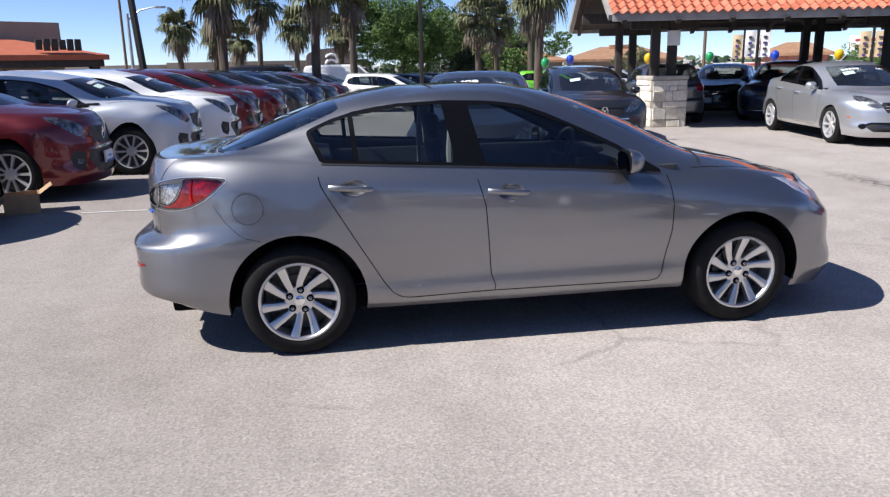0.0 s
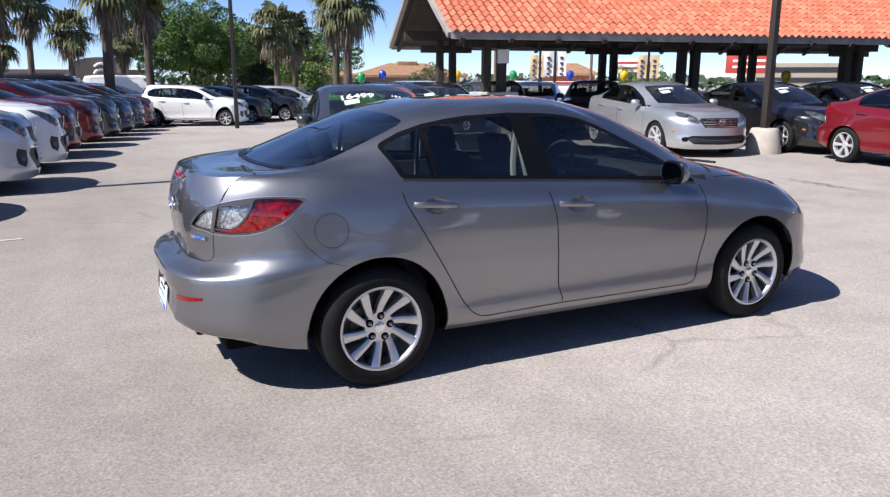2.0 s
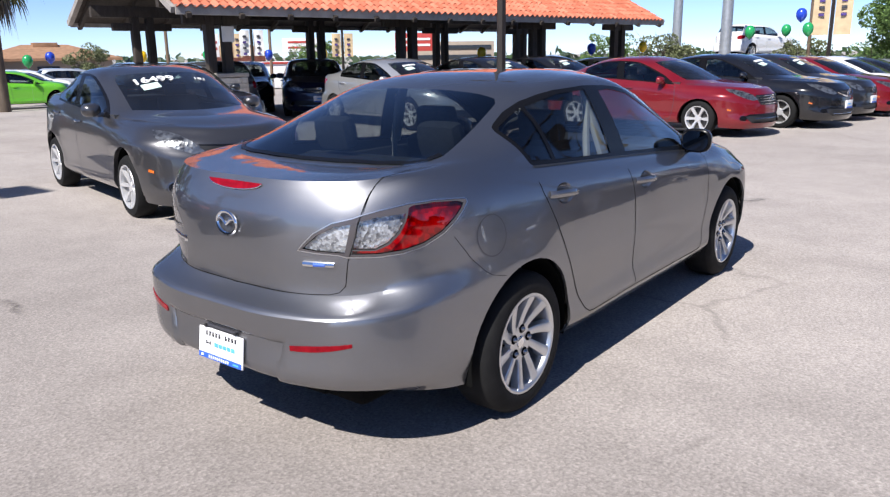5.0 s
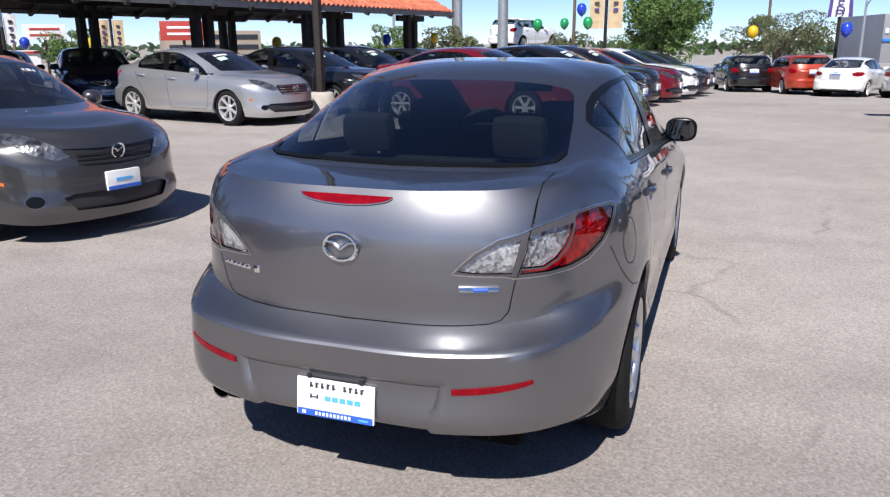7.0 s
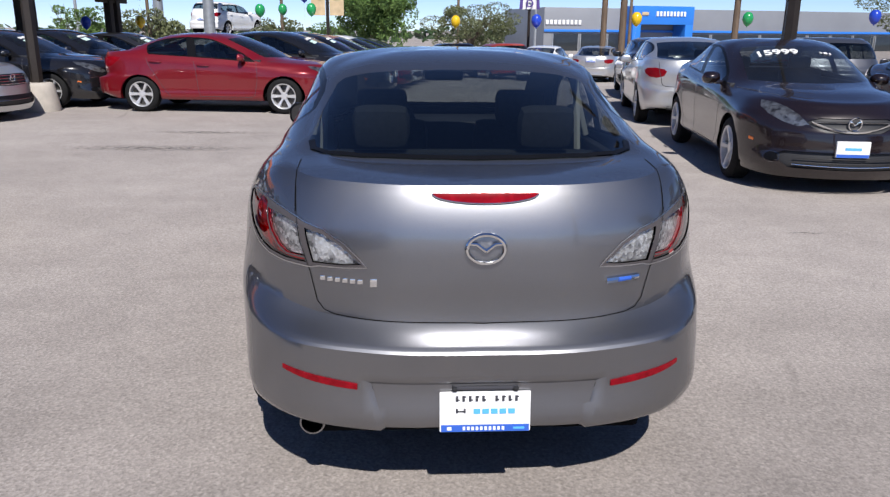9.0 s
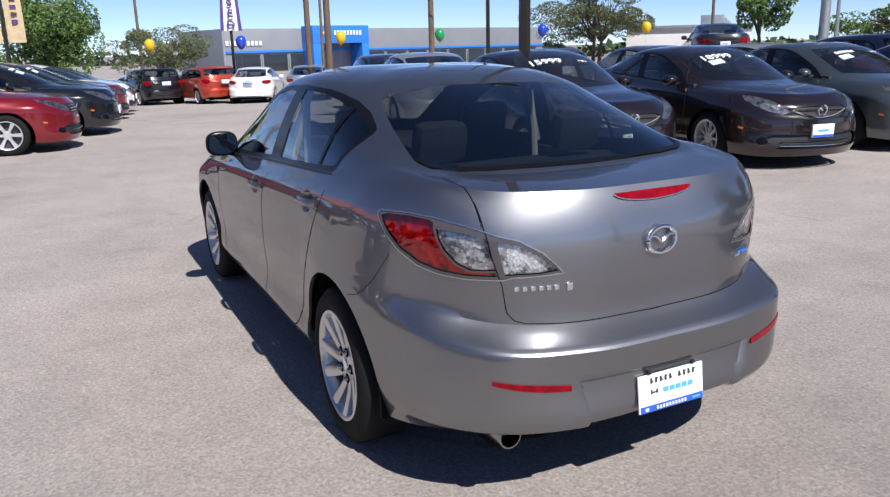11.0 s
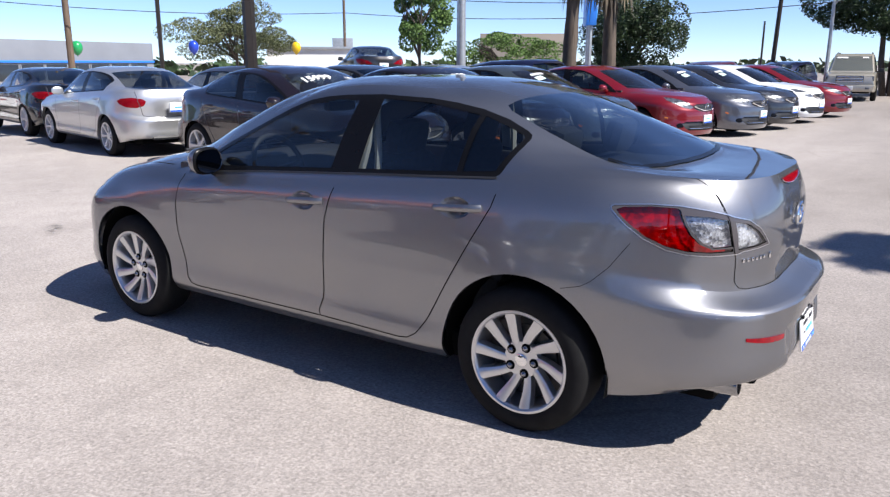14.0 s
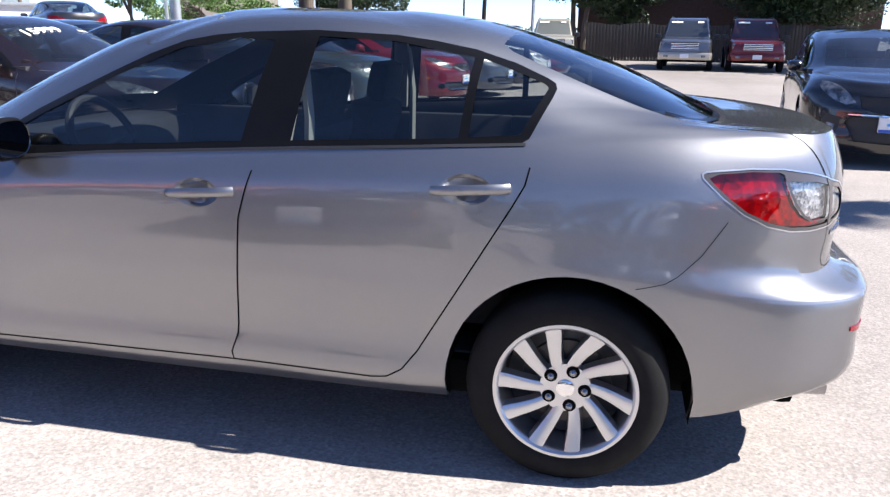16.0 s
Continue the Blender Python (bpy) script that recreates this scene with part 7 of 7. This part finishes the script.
def buildings():
    # blue-fronted dealership
    t = thing("dealership", "grey clad dealership with a bright blue entrance frame", "building", at=pose(73.0, -26.7, -1.35, 0, 0, 12) @ Matrix.Scale(1.4, 4))
    # its front runs along local y, facing -x
    block(t, "wall", (4, -5, 1.78), (8, 30, 3.56), PANELGREY, "grey metal cladding")
    block(t, "fascia_band", (-.05, -5, 2.05), (.12, 30, .16), PANELBLUE, "blue band")
    for k in range(14):
        y = 8.4 - k * 2.05
        if -.4 < y < 4.2:
            continue
        w = block(t, "window", (-.03, y, 1.05), (.1, 1.8, 1.6), DARKGLAZE, "dark shop window")
        block(w, "window_frame", (-.07, y + .95, 1.05), (.06, .07, 1.6), GALV)
    g = block(t, "entrance_frame", (-.8, 1.9, 3.1), (1.6, 4.6, 1.2), PANELBLUE, "bright blue portal")
    for y in (-.1, 3.9):
        block(g, "frame_leg", (-.8, y, 1.25), (1.6, .6, 2.5), PANELBLUE)
    block(g, "door_glass", (.2, 1.9, 1.25), (.1, 3.4, 2.5), DARKGLAZE)
    for k in range(9):
        block(g, "sign_bar", (-1.64, .35 + k * .26, 3.2), (.05, .17, .32), WHITE)
    block(g, "emblem", (-1.64, 3.35, 3.2), (.05, .5, .22), BEIGE)
    for k in range(9):
        block(t, "sign_bar", (-.06, 7.4 + k * .3, 2.6), (.05, .2, .3), WHITE)
    # white buildings beyond
    t = thing("white_building", "long low white building beyond the dealership", "building", at=pose(37.5, -40, -.4, 0, 0, 42))
    block(t, "wall", (0, 0, 1.3), (6, 34, 2.6), WALLWHITE, "white wall")
    block(t, "roof_edge", (0, 0, 2.65), (6.3, 34.3, .14), GALV)
    for k in range(5):
        block(t, "roof_unit", (-1, -13 + k * 6.2, 3.0), (1.2, 1.4, .6), GALV)
    for k in range(6):
        block(t, "window", (-3.02, -13 + k * 4.5, 1.2), (.08, 2.2, 1.0), DARKGLAZE)
    t = thing("brick_building", "small red brick building far beyond the lot", "building", at=pose(33, -62, -.4, 0, 0, 30))
    block(t, "wall", (0, 0, 2.2), (8, 9, 4.4), BRICK, "red brick wall")
    for k in range(3):
        block(t, "window", (-4.02, -3 + 3 * k, 2.8), (.08, 1.4, 1.2), DARKGLAZE)
    # brown house among the trees
    t = thing("brick_house", "low brown brick house with a wide shingle roof", "house", at=pose(17.5, 53.5, -.32, 0, 0, -19))
    block(t, "wall", (-3.5, 2.5, .9), (8, 5, 1.8), BRICK, "brown brick wall")
    block(t, "wall", (5.0, 3.0, .9), (8, 5, 1.8), BRICK, "brown brick wall")
    hip_roof(t, (-3.5, 2.5, 1.95), (8, 5), .9, ROOFBROWN, "brown shingle roof")
    r = hip_roof(t, (5.0, 3.0, 1.95), (8, 5), .95, ROOFBROWN, "brown shingle roof")
    bm = bmesh.new()
    box(bm, (5, 3, 2.86), (1.6, 1.2, .35), .03)
    part("roof_lantern", bm, ROOFBROWN, r)
    for k in range(4):
        block(t, "window", (-6 + k * 3.6, .48 if k > 1 else -.02, 1.0), (1.4, .06, .8), DARKGLAZE)
    # brown shop with a round-topped sign wall
    t = thing("brown_shop", "long brown stucco shop with a round-topped sign wall", "building", at=pose(-6.0, 66, -.32, 0, 0, 3))
    block(t, "wall", (1.25, 3, 1.175), (17.5, 6, 2.35), STUCCO, "brown stucco wall")
    block(t, "wall", (-13.1, 3.2, 1.1), (11, 6, 2.2), TAN, "pale tan wing")
    bm = bmesh.new()
    arc = [(-2.2, 0), (2.2, 0), (2.2, 2.6)] + [(2.2 * math.cos(a), 2.6 + .75 * math.sin(a)) for a in [math.pi * k / 12 for k in range(1, 12)]] + [(-2.2, 2.6)]
    sheet(bm, arc, (1, 0, 0), (0, 0, 1), (6.6, 0.1, 0), .5)
    part("sign_wall", bm, STUCCO, t, "round-topped wall")
    bm = bmesh.new()
    ring = [(6.6 + .5 * math.cos(2 * math.pi * k / 20), -.46, 1.95 + .40 * math.sin(2 * math.pi * k / 20)) for k in range(21)]
    tube(bm, ring, .11, sides=6, cap=False)
    tube(bm, [(7.10, -.46, 2.5), (7.10, -.46, 1.5)], .11, sides=6)
    tube(bm, [(6.12, -.46, 2.58), (6.35, -.46, 2.78), (6.65, -.46, 2.85), (6.95, -.46, 2.74), (7.10, -.46, 2.5)], .11, sides=6)
    part("sign_ring", bm, WHITE, t, "white round sign mark")
    for k in range(4):
        block(t, "poster", (-9 + k * 3.4, -.04, .9), (.9, .05, 1.1), CLOTHWHITE)
    # tiled pavilion at the row's end
    t = thing("tiled_pavilion", "tan building with a low red tile porch roof", "building", at=pose(-14.23, 23.44, -.42, 0, 0, 40))
    block(t, "wall", (1.9, 2.2, 1.87), (6.4, 4, 3.74), TAN, "tan stucco wall")
    hip_roof(t, (0, 0, 2.52), (10, 3.6), .60, TILE, "red tile porch roof")
    block(t, "eave_beam", (0, -2.2, 2.22), (10.9, .16, .24), DARKWOOD, "dark eave beam")
    block(t, "eave_beam", (5.4, 0, 2.22), (.16, 4.2, .24), DARKWOOD)
    for k in range(3):
        block(t, "post", (-4.6 + k * 4.9, -2.0, 1.05), (.3, .3, 2.1), DARKWOOD)
    for k in range(6):
        block(t, "sign_bar", (3.3 + k * .27, -2.1, 2.86), (.21, .1, .40 if k % 3 else .34), DARKWOOD)
    # shops behind the canopy
    t = thing("roadside_diner", "white and red roadside diner with a brown roof", "building", at=pose(29.5, 42, -.6, 0, 0, -38))
    block(t, "wall", (0, 2, .9), (9, 4, 1.8), WALLWHITE, "white wall")
    block(t, "red_door", (-.5, -.05, .65), (.8, .06, 1.3), SIGNRED, "red door")
    block(t, "upper_wall", (.5, 2.4, 2.0), (4, 2.6, .8), BRICK)
    hip_roof(t, (.5, 2.4, 2.4), (4, 2.6), .7, ROOFBROWN, "brown roof", over=.3)
    block(t, "red_band", (0, -.06, 1.7), (9, .08, .14), SIGNRED)
    t = thing("office_block", "pale office block far behind the canopy", "building", at=pose(60, 46, -.6, 0, 0, -45))
    block(t, "wall", (0, 3, 1.7), (9, 6, 3.4), TAN, "pale wall")
    for r in range(3):
        block(t, "window_band", (0, -.04, .9 + r * .95), (8.4, .06, .45), DARKGLAZE)
    for x, y, z, w, h, m, turn in ((34.3, 29.3, 2.3, 2.6, 1.1, SIGNRED, -50), (33.0, 38.6, 2.3, 2.4, .9, CLOTHWHITE, -40), (24.0, 36.0, 2.2, .6, 1.3, CLOTHWHITE, -38)):
        t = thing("roadside_sign", "roadside sign board on a post", "sign", "roadside signs", at=pose(x, y, gz(x, y), 0, 0, turn))
        bm = bmesh.new()
        tube(bm, [(0, 0, 0), (0, 0, z - gz(x, y))], .09, sides=8)
        part("post", bm, POLEMETAL, t)
        b = block(t, "board", (0, -.1, z - gz(x, y)), (w, .16, h), m)
        for k in range(2):
            block(b, "print_bar", (0, -.19, z - gz(x, y) + .18 - k * .36), (w * .7, .03, .14), WHITE if m is SIGNRED else SIGNRED)
    # blue tower sign
    t = thing("tower_sign", "blue sign on two steel legs behind the palms", "sign", at=pose(10.4, -26.0, 0, 0, 0, 30))
    for s in (-1, 1):
        bm = bmesh.new()
        tube(bm, [(0, s * .35, 0), (0, s * .35, 4.5)], .09, sides=8)
        part("leg", bm, GALV, t)
    for k in range(4):
        block(t, "brace", (0, 0, .8 + k * .6), (.06, .7, .06), GALV)
    b = block(t, "board", (0, 0, 3.6), (.4, 1.3, 1.3), PANELBLUE, "blue sign board")
    block(b, "print_bar", (-.22, 0, 3.9), (.04, 1.0, .3), BEIGE)
    block(b, "print_bar", (-.22, 0, 3.4), (.04, 1.0, .35), CYANPRINT)
    # fence and dark building at its back
    t = thing("wooden_fence", "tall weathered wooden board fence", "fence", at=pose(-3, -36.2, 0, 0, 0, 4))
    for k in range(80):
        bm = bmesh.new()
        h = 1.72 + .05 * math.sin(k * 12.9898)
        box(bm, (-9 + k * .155, .0 + .008 * math.sin(k * 7.1), h / 2), (.142, .024, h), .004)
        part("board", bm, FENCEWOOD, t)
    for z in (.4, 1.3):
        block(t, "rail", (-2.85, -.06, z), (12.3, .06, .09), FENCEWOOD)
    t = thing("dark_building", "dark brown building behind the fence", "building", at=pose(-8, -42, 0))
    block(t, "wall", (0, -3, 2.0), (13, 6, 4.0), DARKBRICK, "dark brown brick wall")
    block(t, "parapet", (0, -.05, 4.05), (13.2, .3, .2), DARKBRICK)
    block(t, "wall", (7.8, -3, 1.5), (2.56, 6, 3.0), DARKBRICK, "lower dark brick wing")


DARKBRICK = plain("dark_brown_brick", (0.062, 0.036, 0.028), 0.9, 0, 0, 0.25, 8, 0.3)
WORNPAINT = plain("worn_white_line", (0.50, 0.48, 0.46), 0.85, 0, 0, 0.3, 30)
FASCIA = plain("weathered_grey_board", (0.30, 0.275, 0.255), 0.8, 0, 0, 0.2, 5)


def plants():
    pl = "tall fan palm with a shaggy brown skirt"
    for i, (x, y, h, r, s) in enumerate(((-8.2, 39.9, 4.0, .20, 1.35), (-4.5, 26.2, 4.75, .23, 1.5), (-5.2, 42.2, 3.5, .2, 1.3), (-3.7, 35.2, 4.9, .17, 1.3), (-2.0, 40.3, 4.1, .2, 1.4), (-1.0, 26.3, 4.9, .23, 1.5), (.6, 42.2, 3.9, .2, 1.3), (.6, 28.2, 4.9, .19, 1.4), (7.7, 36.2, 4.3, .2, 1.5), (9.1, 37.9, 4.1, .18, 1.4), (8.2, 26.7, 4.7, .22, 1.5), (-6.8, 43.5, 3.7, .2, 1.2), (8.9, 30.2, 4.6, .2, 1.4))):
        palm(pl, x, y, h, 100 + i, r * .78, 52, s * 1.0, 22)
    palm("tall fan palm with a smooth grey trunk behind the saloons", 6.6, -16.2, 4.6, 201, .185, 34, 1.3, 12)
    palm("tall fan palm with a smooth grey trunk behind the saloons", 6.0, -17.6, 4.5, 202, .185, 34, 1.3, 14)
    palm("tall fan palm that shades the open lot", -9.15, -4.33, 7.3, 203, .17, 22, 1.05, 5)
    tree("oak_tree", "broad dense green oak behind the palms", 4.6, 43.5, 6.0, (3.4, 2.6, 2.3), LEAF, 60000, .135, 1, .28, core=.2, lumps=44)
    tree("oak_tree", "dark green oak beside the brown house", 8.6, 46.5, 5.2, (2.6, 2.2, 2.0), LEAFDARK, 20000, .17, 2, .25, core=.25, lumps=40)
    tree("oak_tree", "light green oak above the brown house", 13.5, 50.0, 5.0, (3.6, 2.4, 1.6), LEAF, 11000, .17, 3, .25)
    tree("oak_tree", "green oak at the house's end", 11.0, 41.0, 3.8, (2.0, 1.6, 1.3), LEAF, 7000, .15, 4, .15)
    tree("shade_tree", "bright green shade tree beyond the far cars", 29.6, 1.5, 4.6, (1.8, 1.7, 1.8), LEAF, 24000, .12, 5, .13, core=.25, lumps=36)
    tree("mesquite_tree", "open pale green mesquite beyond the far cars", 37.5, -3.3, 3.2, (2.7, 2.2, 1.1), LEAFPALE, 13000, .10, 6, .12, 1.0, 2, lumps=30)
    tree("mesquite_tree", "open pale green mesquite before the white building", 27.5, -22.6, 4.5, (3.1, 2.7, 1.25), LEAFPALE, 22000, .10, 7, .12, 1.9, 2, lumps=34)
    tree("shade_tree", "small bright green shade tree behind the saloons", 11.5, -16.0, 3.95, (.98, .95, 1.05), LEAF, 9000, .10, 8, .07, 1.6)
    tree("oak_tree", "low spreading green oak far behind the saloons", 20.0, -35.6, 3.3, (3.4, 2.6, 1.2), LEAF, 10000, .14, 9, .15)
    tree("cedar_tree", "dark green cedar behind the palms", 9.6, -28.2, 4.9, (2.2, 2.0, 2.2), LEAFDARK, 26000, .12, 10, .16, 1.2, core=.3, lumps=34)
    tree("oak_tree", "large dark oak over the wooden fence", .7, -38.4, 7.0, (3.5, 1.8, 2.5), LEAFDARK, 42000, .14, 11, .16, stems=2, core=.15, lumps=30)
    tree("oak_tree", "dense dark oak against the dark building", -1.3, -40.2, 6.6, (1.9, 1.2, 2.7), LEAFDARK, 32000, .16, 13, .2, core=.4, lumps=36)
    tree("oak_tree", "large dark oak in front of the dark building", -10.1, -38.6, 6.4, (3.8, 2.4, 2.6), LEAFDARK, 42000, .16, 12, .22, core=.3, lumps=40)
    tree("oak_tree", "great dark oak that shades the fence and the off-roaders", -12.6, -30.8, 9.0, (4.6, 4.4, 2.6), LEAFDARK, 36000, .20, 14, .3, core=.3, lumps=44)
    for i, (x, y, h) in enumerate(((27.5, 10.3, 2.6), (26.5, 30.0, 3.0), (34, 6.5, 2.4), (38, 4.0, 2.3), (16.5, 36.0, 2.4), (31.0, 14.5, 2.8))):
        tree("small_tree", "small green roadside tree", x, y, h, (1.3, 1.2, .95), LEAF if i % 2 else LEAFPALE, 3600, .12, 30 + i, .07, .9)
    # far tree line
    rng = random.Random(77)
    bm = bmesh.new()
    for k in range(220):
        a = k / 220 * 2 * math.pi
        R = rng.uniform(110, 170)
        c = Vector((R * math.cos(a), R * math.sin(a), 0))
        w, h = rng.uniform(3, 7), rng.uniform(.9, 2.0)
        for _ in range(42):
            p = c + Vector((rng.gauss(0, w * .5), rng.gauss(0, w * .5), rng.uniform(-.6, h)))
            s = rng.uniform(.5, 1.0)
            d = Vector((rng.gauss(0, 1), rng.gauss(0, 1), rng.gauss(0, .6))).normalized()
            n = d.orthogonal().normalized()
            q = [bm.verts.new(v) for v in (p - d * s, p + n * s * .7, p + d * s, p - n * s * .7)]
            bm.faces.new(q)
    tagged(part("far_woods", bm, LEAFDARK, None, smooth=False), "low dark green tree line far beyond the lot", "woods", kind="stuff")


def street_things():
    lamp_post(10.5, 7.1, 7.5, True, .11)
    lamp_post(7.6, -5.75, 7.5, True, .11, label="brown lamp post on a round foot among the saloons")
    lamp_post(2.6, 22.0, 8.0, False, .07, label="thin dark lamp post among the small cars")
    lamp_post(-5.9, 19.0, 8.0, False, .12, heads=0, label="dark leaning pole behind the crossovers", lean=(-.6, .2))
    lamp_post(-7.3, 7.3, 8.3, False, .11, label="dark lamp post between two crossovers")
    lamp_post(15.0, -9.3, 7.0, False, .06, label="thin dark lamp post beyond the saloons")
    for x, y, r, m in ((25.6, -7.4, .12, POLEWOOD), (24.4, -7.8, .135, POLEWOOD), (22.9, -11.4, .12, POLEWOOD)):
        plain_pole(x, y, 8.5, r, m, "brown wooden utility pole at the lot's far end", cross=r > .13)
    for x, y in ((12.6, -20.0), (12.9, -20.4)):
        plain_pole(x, y, 8.0, .16, GALV, "thick pale steel pole behind the saloons", "steel_pole")
    for x, y, r in ((30.2, 8.6, .26), (29.5, 10.5, .22)):
        plain_pole(x, y, 8.0, r, GALV, "thick pale steel signal mast beside the road", "steel_pole")
    for x, y in ((33.5, 6.0), (36.0, 13.0), (24.0, 31.0), (19.0, 33.0), (43, -3), (38, -12), (-12.0, 44), (27, -30), (14.0, -36.0)):
        plain_pole(x, y, 6.5, .09, POLEWOOD, "thin wooden utility pole in the distance", cross=True)
    plain_pole(5.45, -36.0, 8.5, .11, POLEMETAL, "dark pole beyond the saloons", "steel_pole", lean=(-.3, 0))
    plain_pole(11.2, -60.0, 4.6, .09, POLEMETAL, "thin dark pole far beyond the saloons", "steel_pole")
    for x, y, h, a in ((17.0, -26.5, 4.6, 190), (2.6, -33.0, 4.2, 180), (45, -8, 4.0, 200), (48, 2, 4.0, 160), (36, 16.5, 5.0, 170), (-9.5, 34, 4.4, 0)):
        street_light(x, y, h, a, "grey street lamp with one arm")
    for a, b, s in (((25.6, -7.4, 7.6), (38, -12, 5.6), .3), ((25.6, -7.4, 6.2), (33.5, 6.0, 5.2), .5), ((24.4, -7.8, 5.6), (12.6, -20, 5.2), .6), ((24.4, -7.8, 4.9), (14, -36, 4.6), .5), ((33.5, 6, 5.4), (36, 13, 5.2), .2), ((38, -12, 4.6), (27, -30, 4.2), .4), ((43, -3, 5.0), (36, 13, 4.8), .3), ((27, -30, 4.2), (2.3, -33, 4.0), .5)):
        wire(a, b, s)
    for x, y, z, c in ((20.0, 4.6, 2.05, "green"), (20.4, 3.1, 2.1, "green"), (20.35, 3.3, 2.5, "blue"), (28.5, -1.9, 1.86, "yellow"), (25.4, -4.76, 1.88, "blue"), (24.4, -8.3, 1.97, "yellow"), (24.0, -12.3, 2.0, "green"), (22.4, -16.1, 2.08, "blue"), (21.3, -20.5, 2.11, "yellow"), (8.5, 23.5, 1.6, "blue"), (11.1, 22.3, 1.6, "yellow"), (13.0, 21.3, 1.6, "green"), (14.8, 20.1, 1.6, "blue"), (16.4, 18.9, 1.6, "yellow"), (7.0, 21.8, 1.5, "green"), (17.2, 12.3, 1.56, "yellow"), (23.2, 4.4, 2.15, "green"), (18.5, 11.0, 1.6, "green"), (20.5, 10.0, 1.65, "blue"), (22.5, 9.0, 1.7, "yellow")):
        balloon(x, y, z, c)
    banner(21.4, 2.7, -80, 3.6, 2.1, 3.5, .45, BEIGE, label="beige twin banners on a dark pole")
    banner(26.2, -4.6, -96, 4.54, 2.59, 4.40, .68, CLOTHWHITE, "USED", "white banner with purple letters on a dark pole")
    banner(14.3, 20.4, -40, 3.0, 1.7, 2.6, .35, CLOTHWHITE, label="white and red twin banners behind the canopy")
    banner(18.5, 20.0, -50, 3.0, 1.7, 2.6, .35, BEIGE, label="beige twin banners behind the canopy")
    banner(15.2, 22.8, -45, 3.0, 1.7, 2.6, .35, BEIGE, label="beige twin banners behind the canopy")
    # display ramps
    for x, y, turn, h, c, k, s, lb in ((36.4, 9.2, -20, 1.15, P_WHITE, "hatch", CROSS, "white crossover"), (15.9, -18.8, -38, .62, P_DKGREY, "saloon", MID, "dark grey saloon")):
        t = thing("display_stand", "low steel display stand that lifts a car", "stand", "display stands", at=pose(x, y, gz(x, y), 0, 0, turn))
        zt = h - gz(x, y)
        block(t, "deck", (0, 0, zt - .06), (4.8, 2.0, .12), GALV)
        for sx in (-2, 2):
            for sy in (-.8, .8):
                block(t, "leg", (sx, sy, (zt - .12) / 2), (.14, .14, zt - .12), GALV)
        park(lb.replace(" ", "_"), lb + " lifted on a display stand", k, s, c, x, y, turn, .34, 6, 1.1, None, False, False, True, z=h)
    bm = bmesh.new()
    box(bm, (-3.5, 4.09, .004), (.72, .05, .004), 0, None)
    tagged(part("parking_line", bm, WORNPAINT, None), "worn white parking line painted on the asphalt", "line", kind="structure")
    # cardboard box in front of the red crossover
    t = thing("cardboard_box", "open brown cardboard box lying on the asphalt", "box", at=pose(-4.55, 4.35, 0, 0, 0, 20))
    for nm, c, s, r in (("side", (0, -.16, .11), (.36, .008, .22), None), ("side", (0, .16, .11), (.36, .008, .22), None), ("end", (-.18, 0, .11), (.008, .32, .22), None), ("end", (.18, 0, .11), (.008, .32, .22), None), ("bottom", (0, 0, .006), (.36, .32, .008), None), ("lid_flap", (.26, 0, .26), (.17, .32, .006), pose(0, 0, 0, 0, -35, 0)), ("lid_flap", (-.25, 0, .24), (.15, .32, .006), pose(0, 0, 0, 0, 20, 0))):
        bm = bmesh.new()
        box(bm, c, s, 0, r)
        part(nm, bm, CARDBOARD, t)


ground()
for k, spot in enumerate(((1.32, -2.95, .42, .12, 90), (4.2, -.2, .75, .22, -28), (-2.02, 2.55, .6, .13, 82), (5.8, 3.6, 3.4, .7, 88), (7.4, 3.2, 2.6, .5, 86))):
    stain(*spot, 500 + k)
canopy()
buildings()
plants()
street_things()

cars()
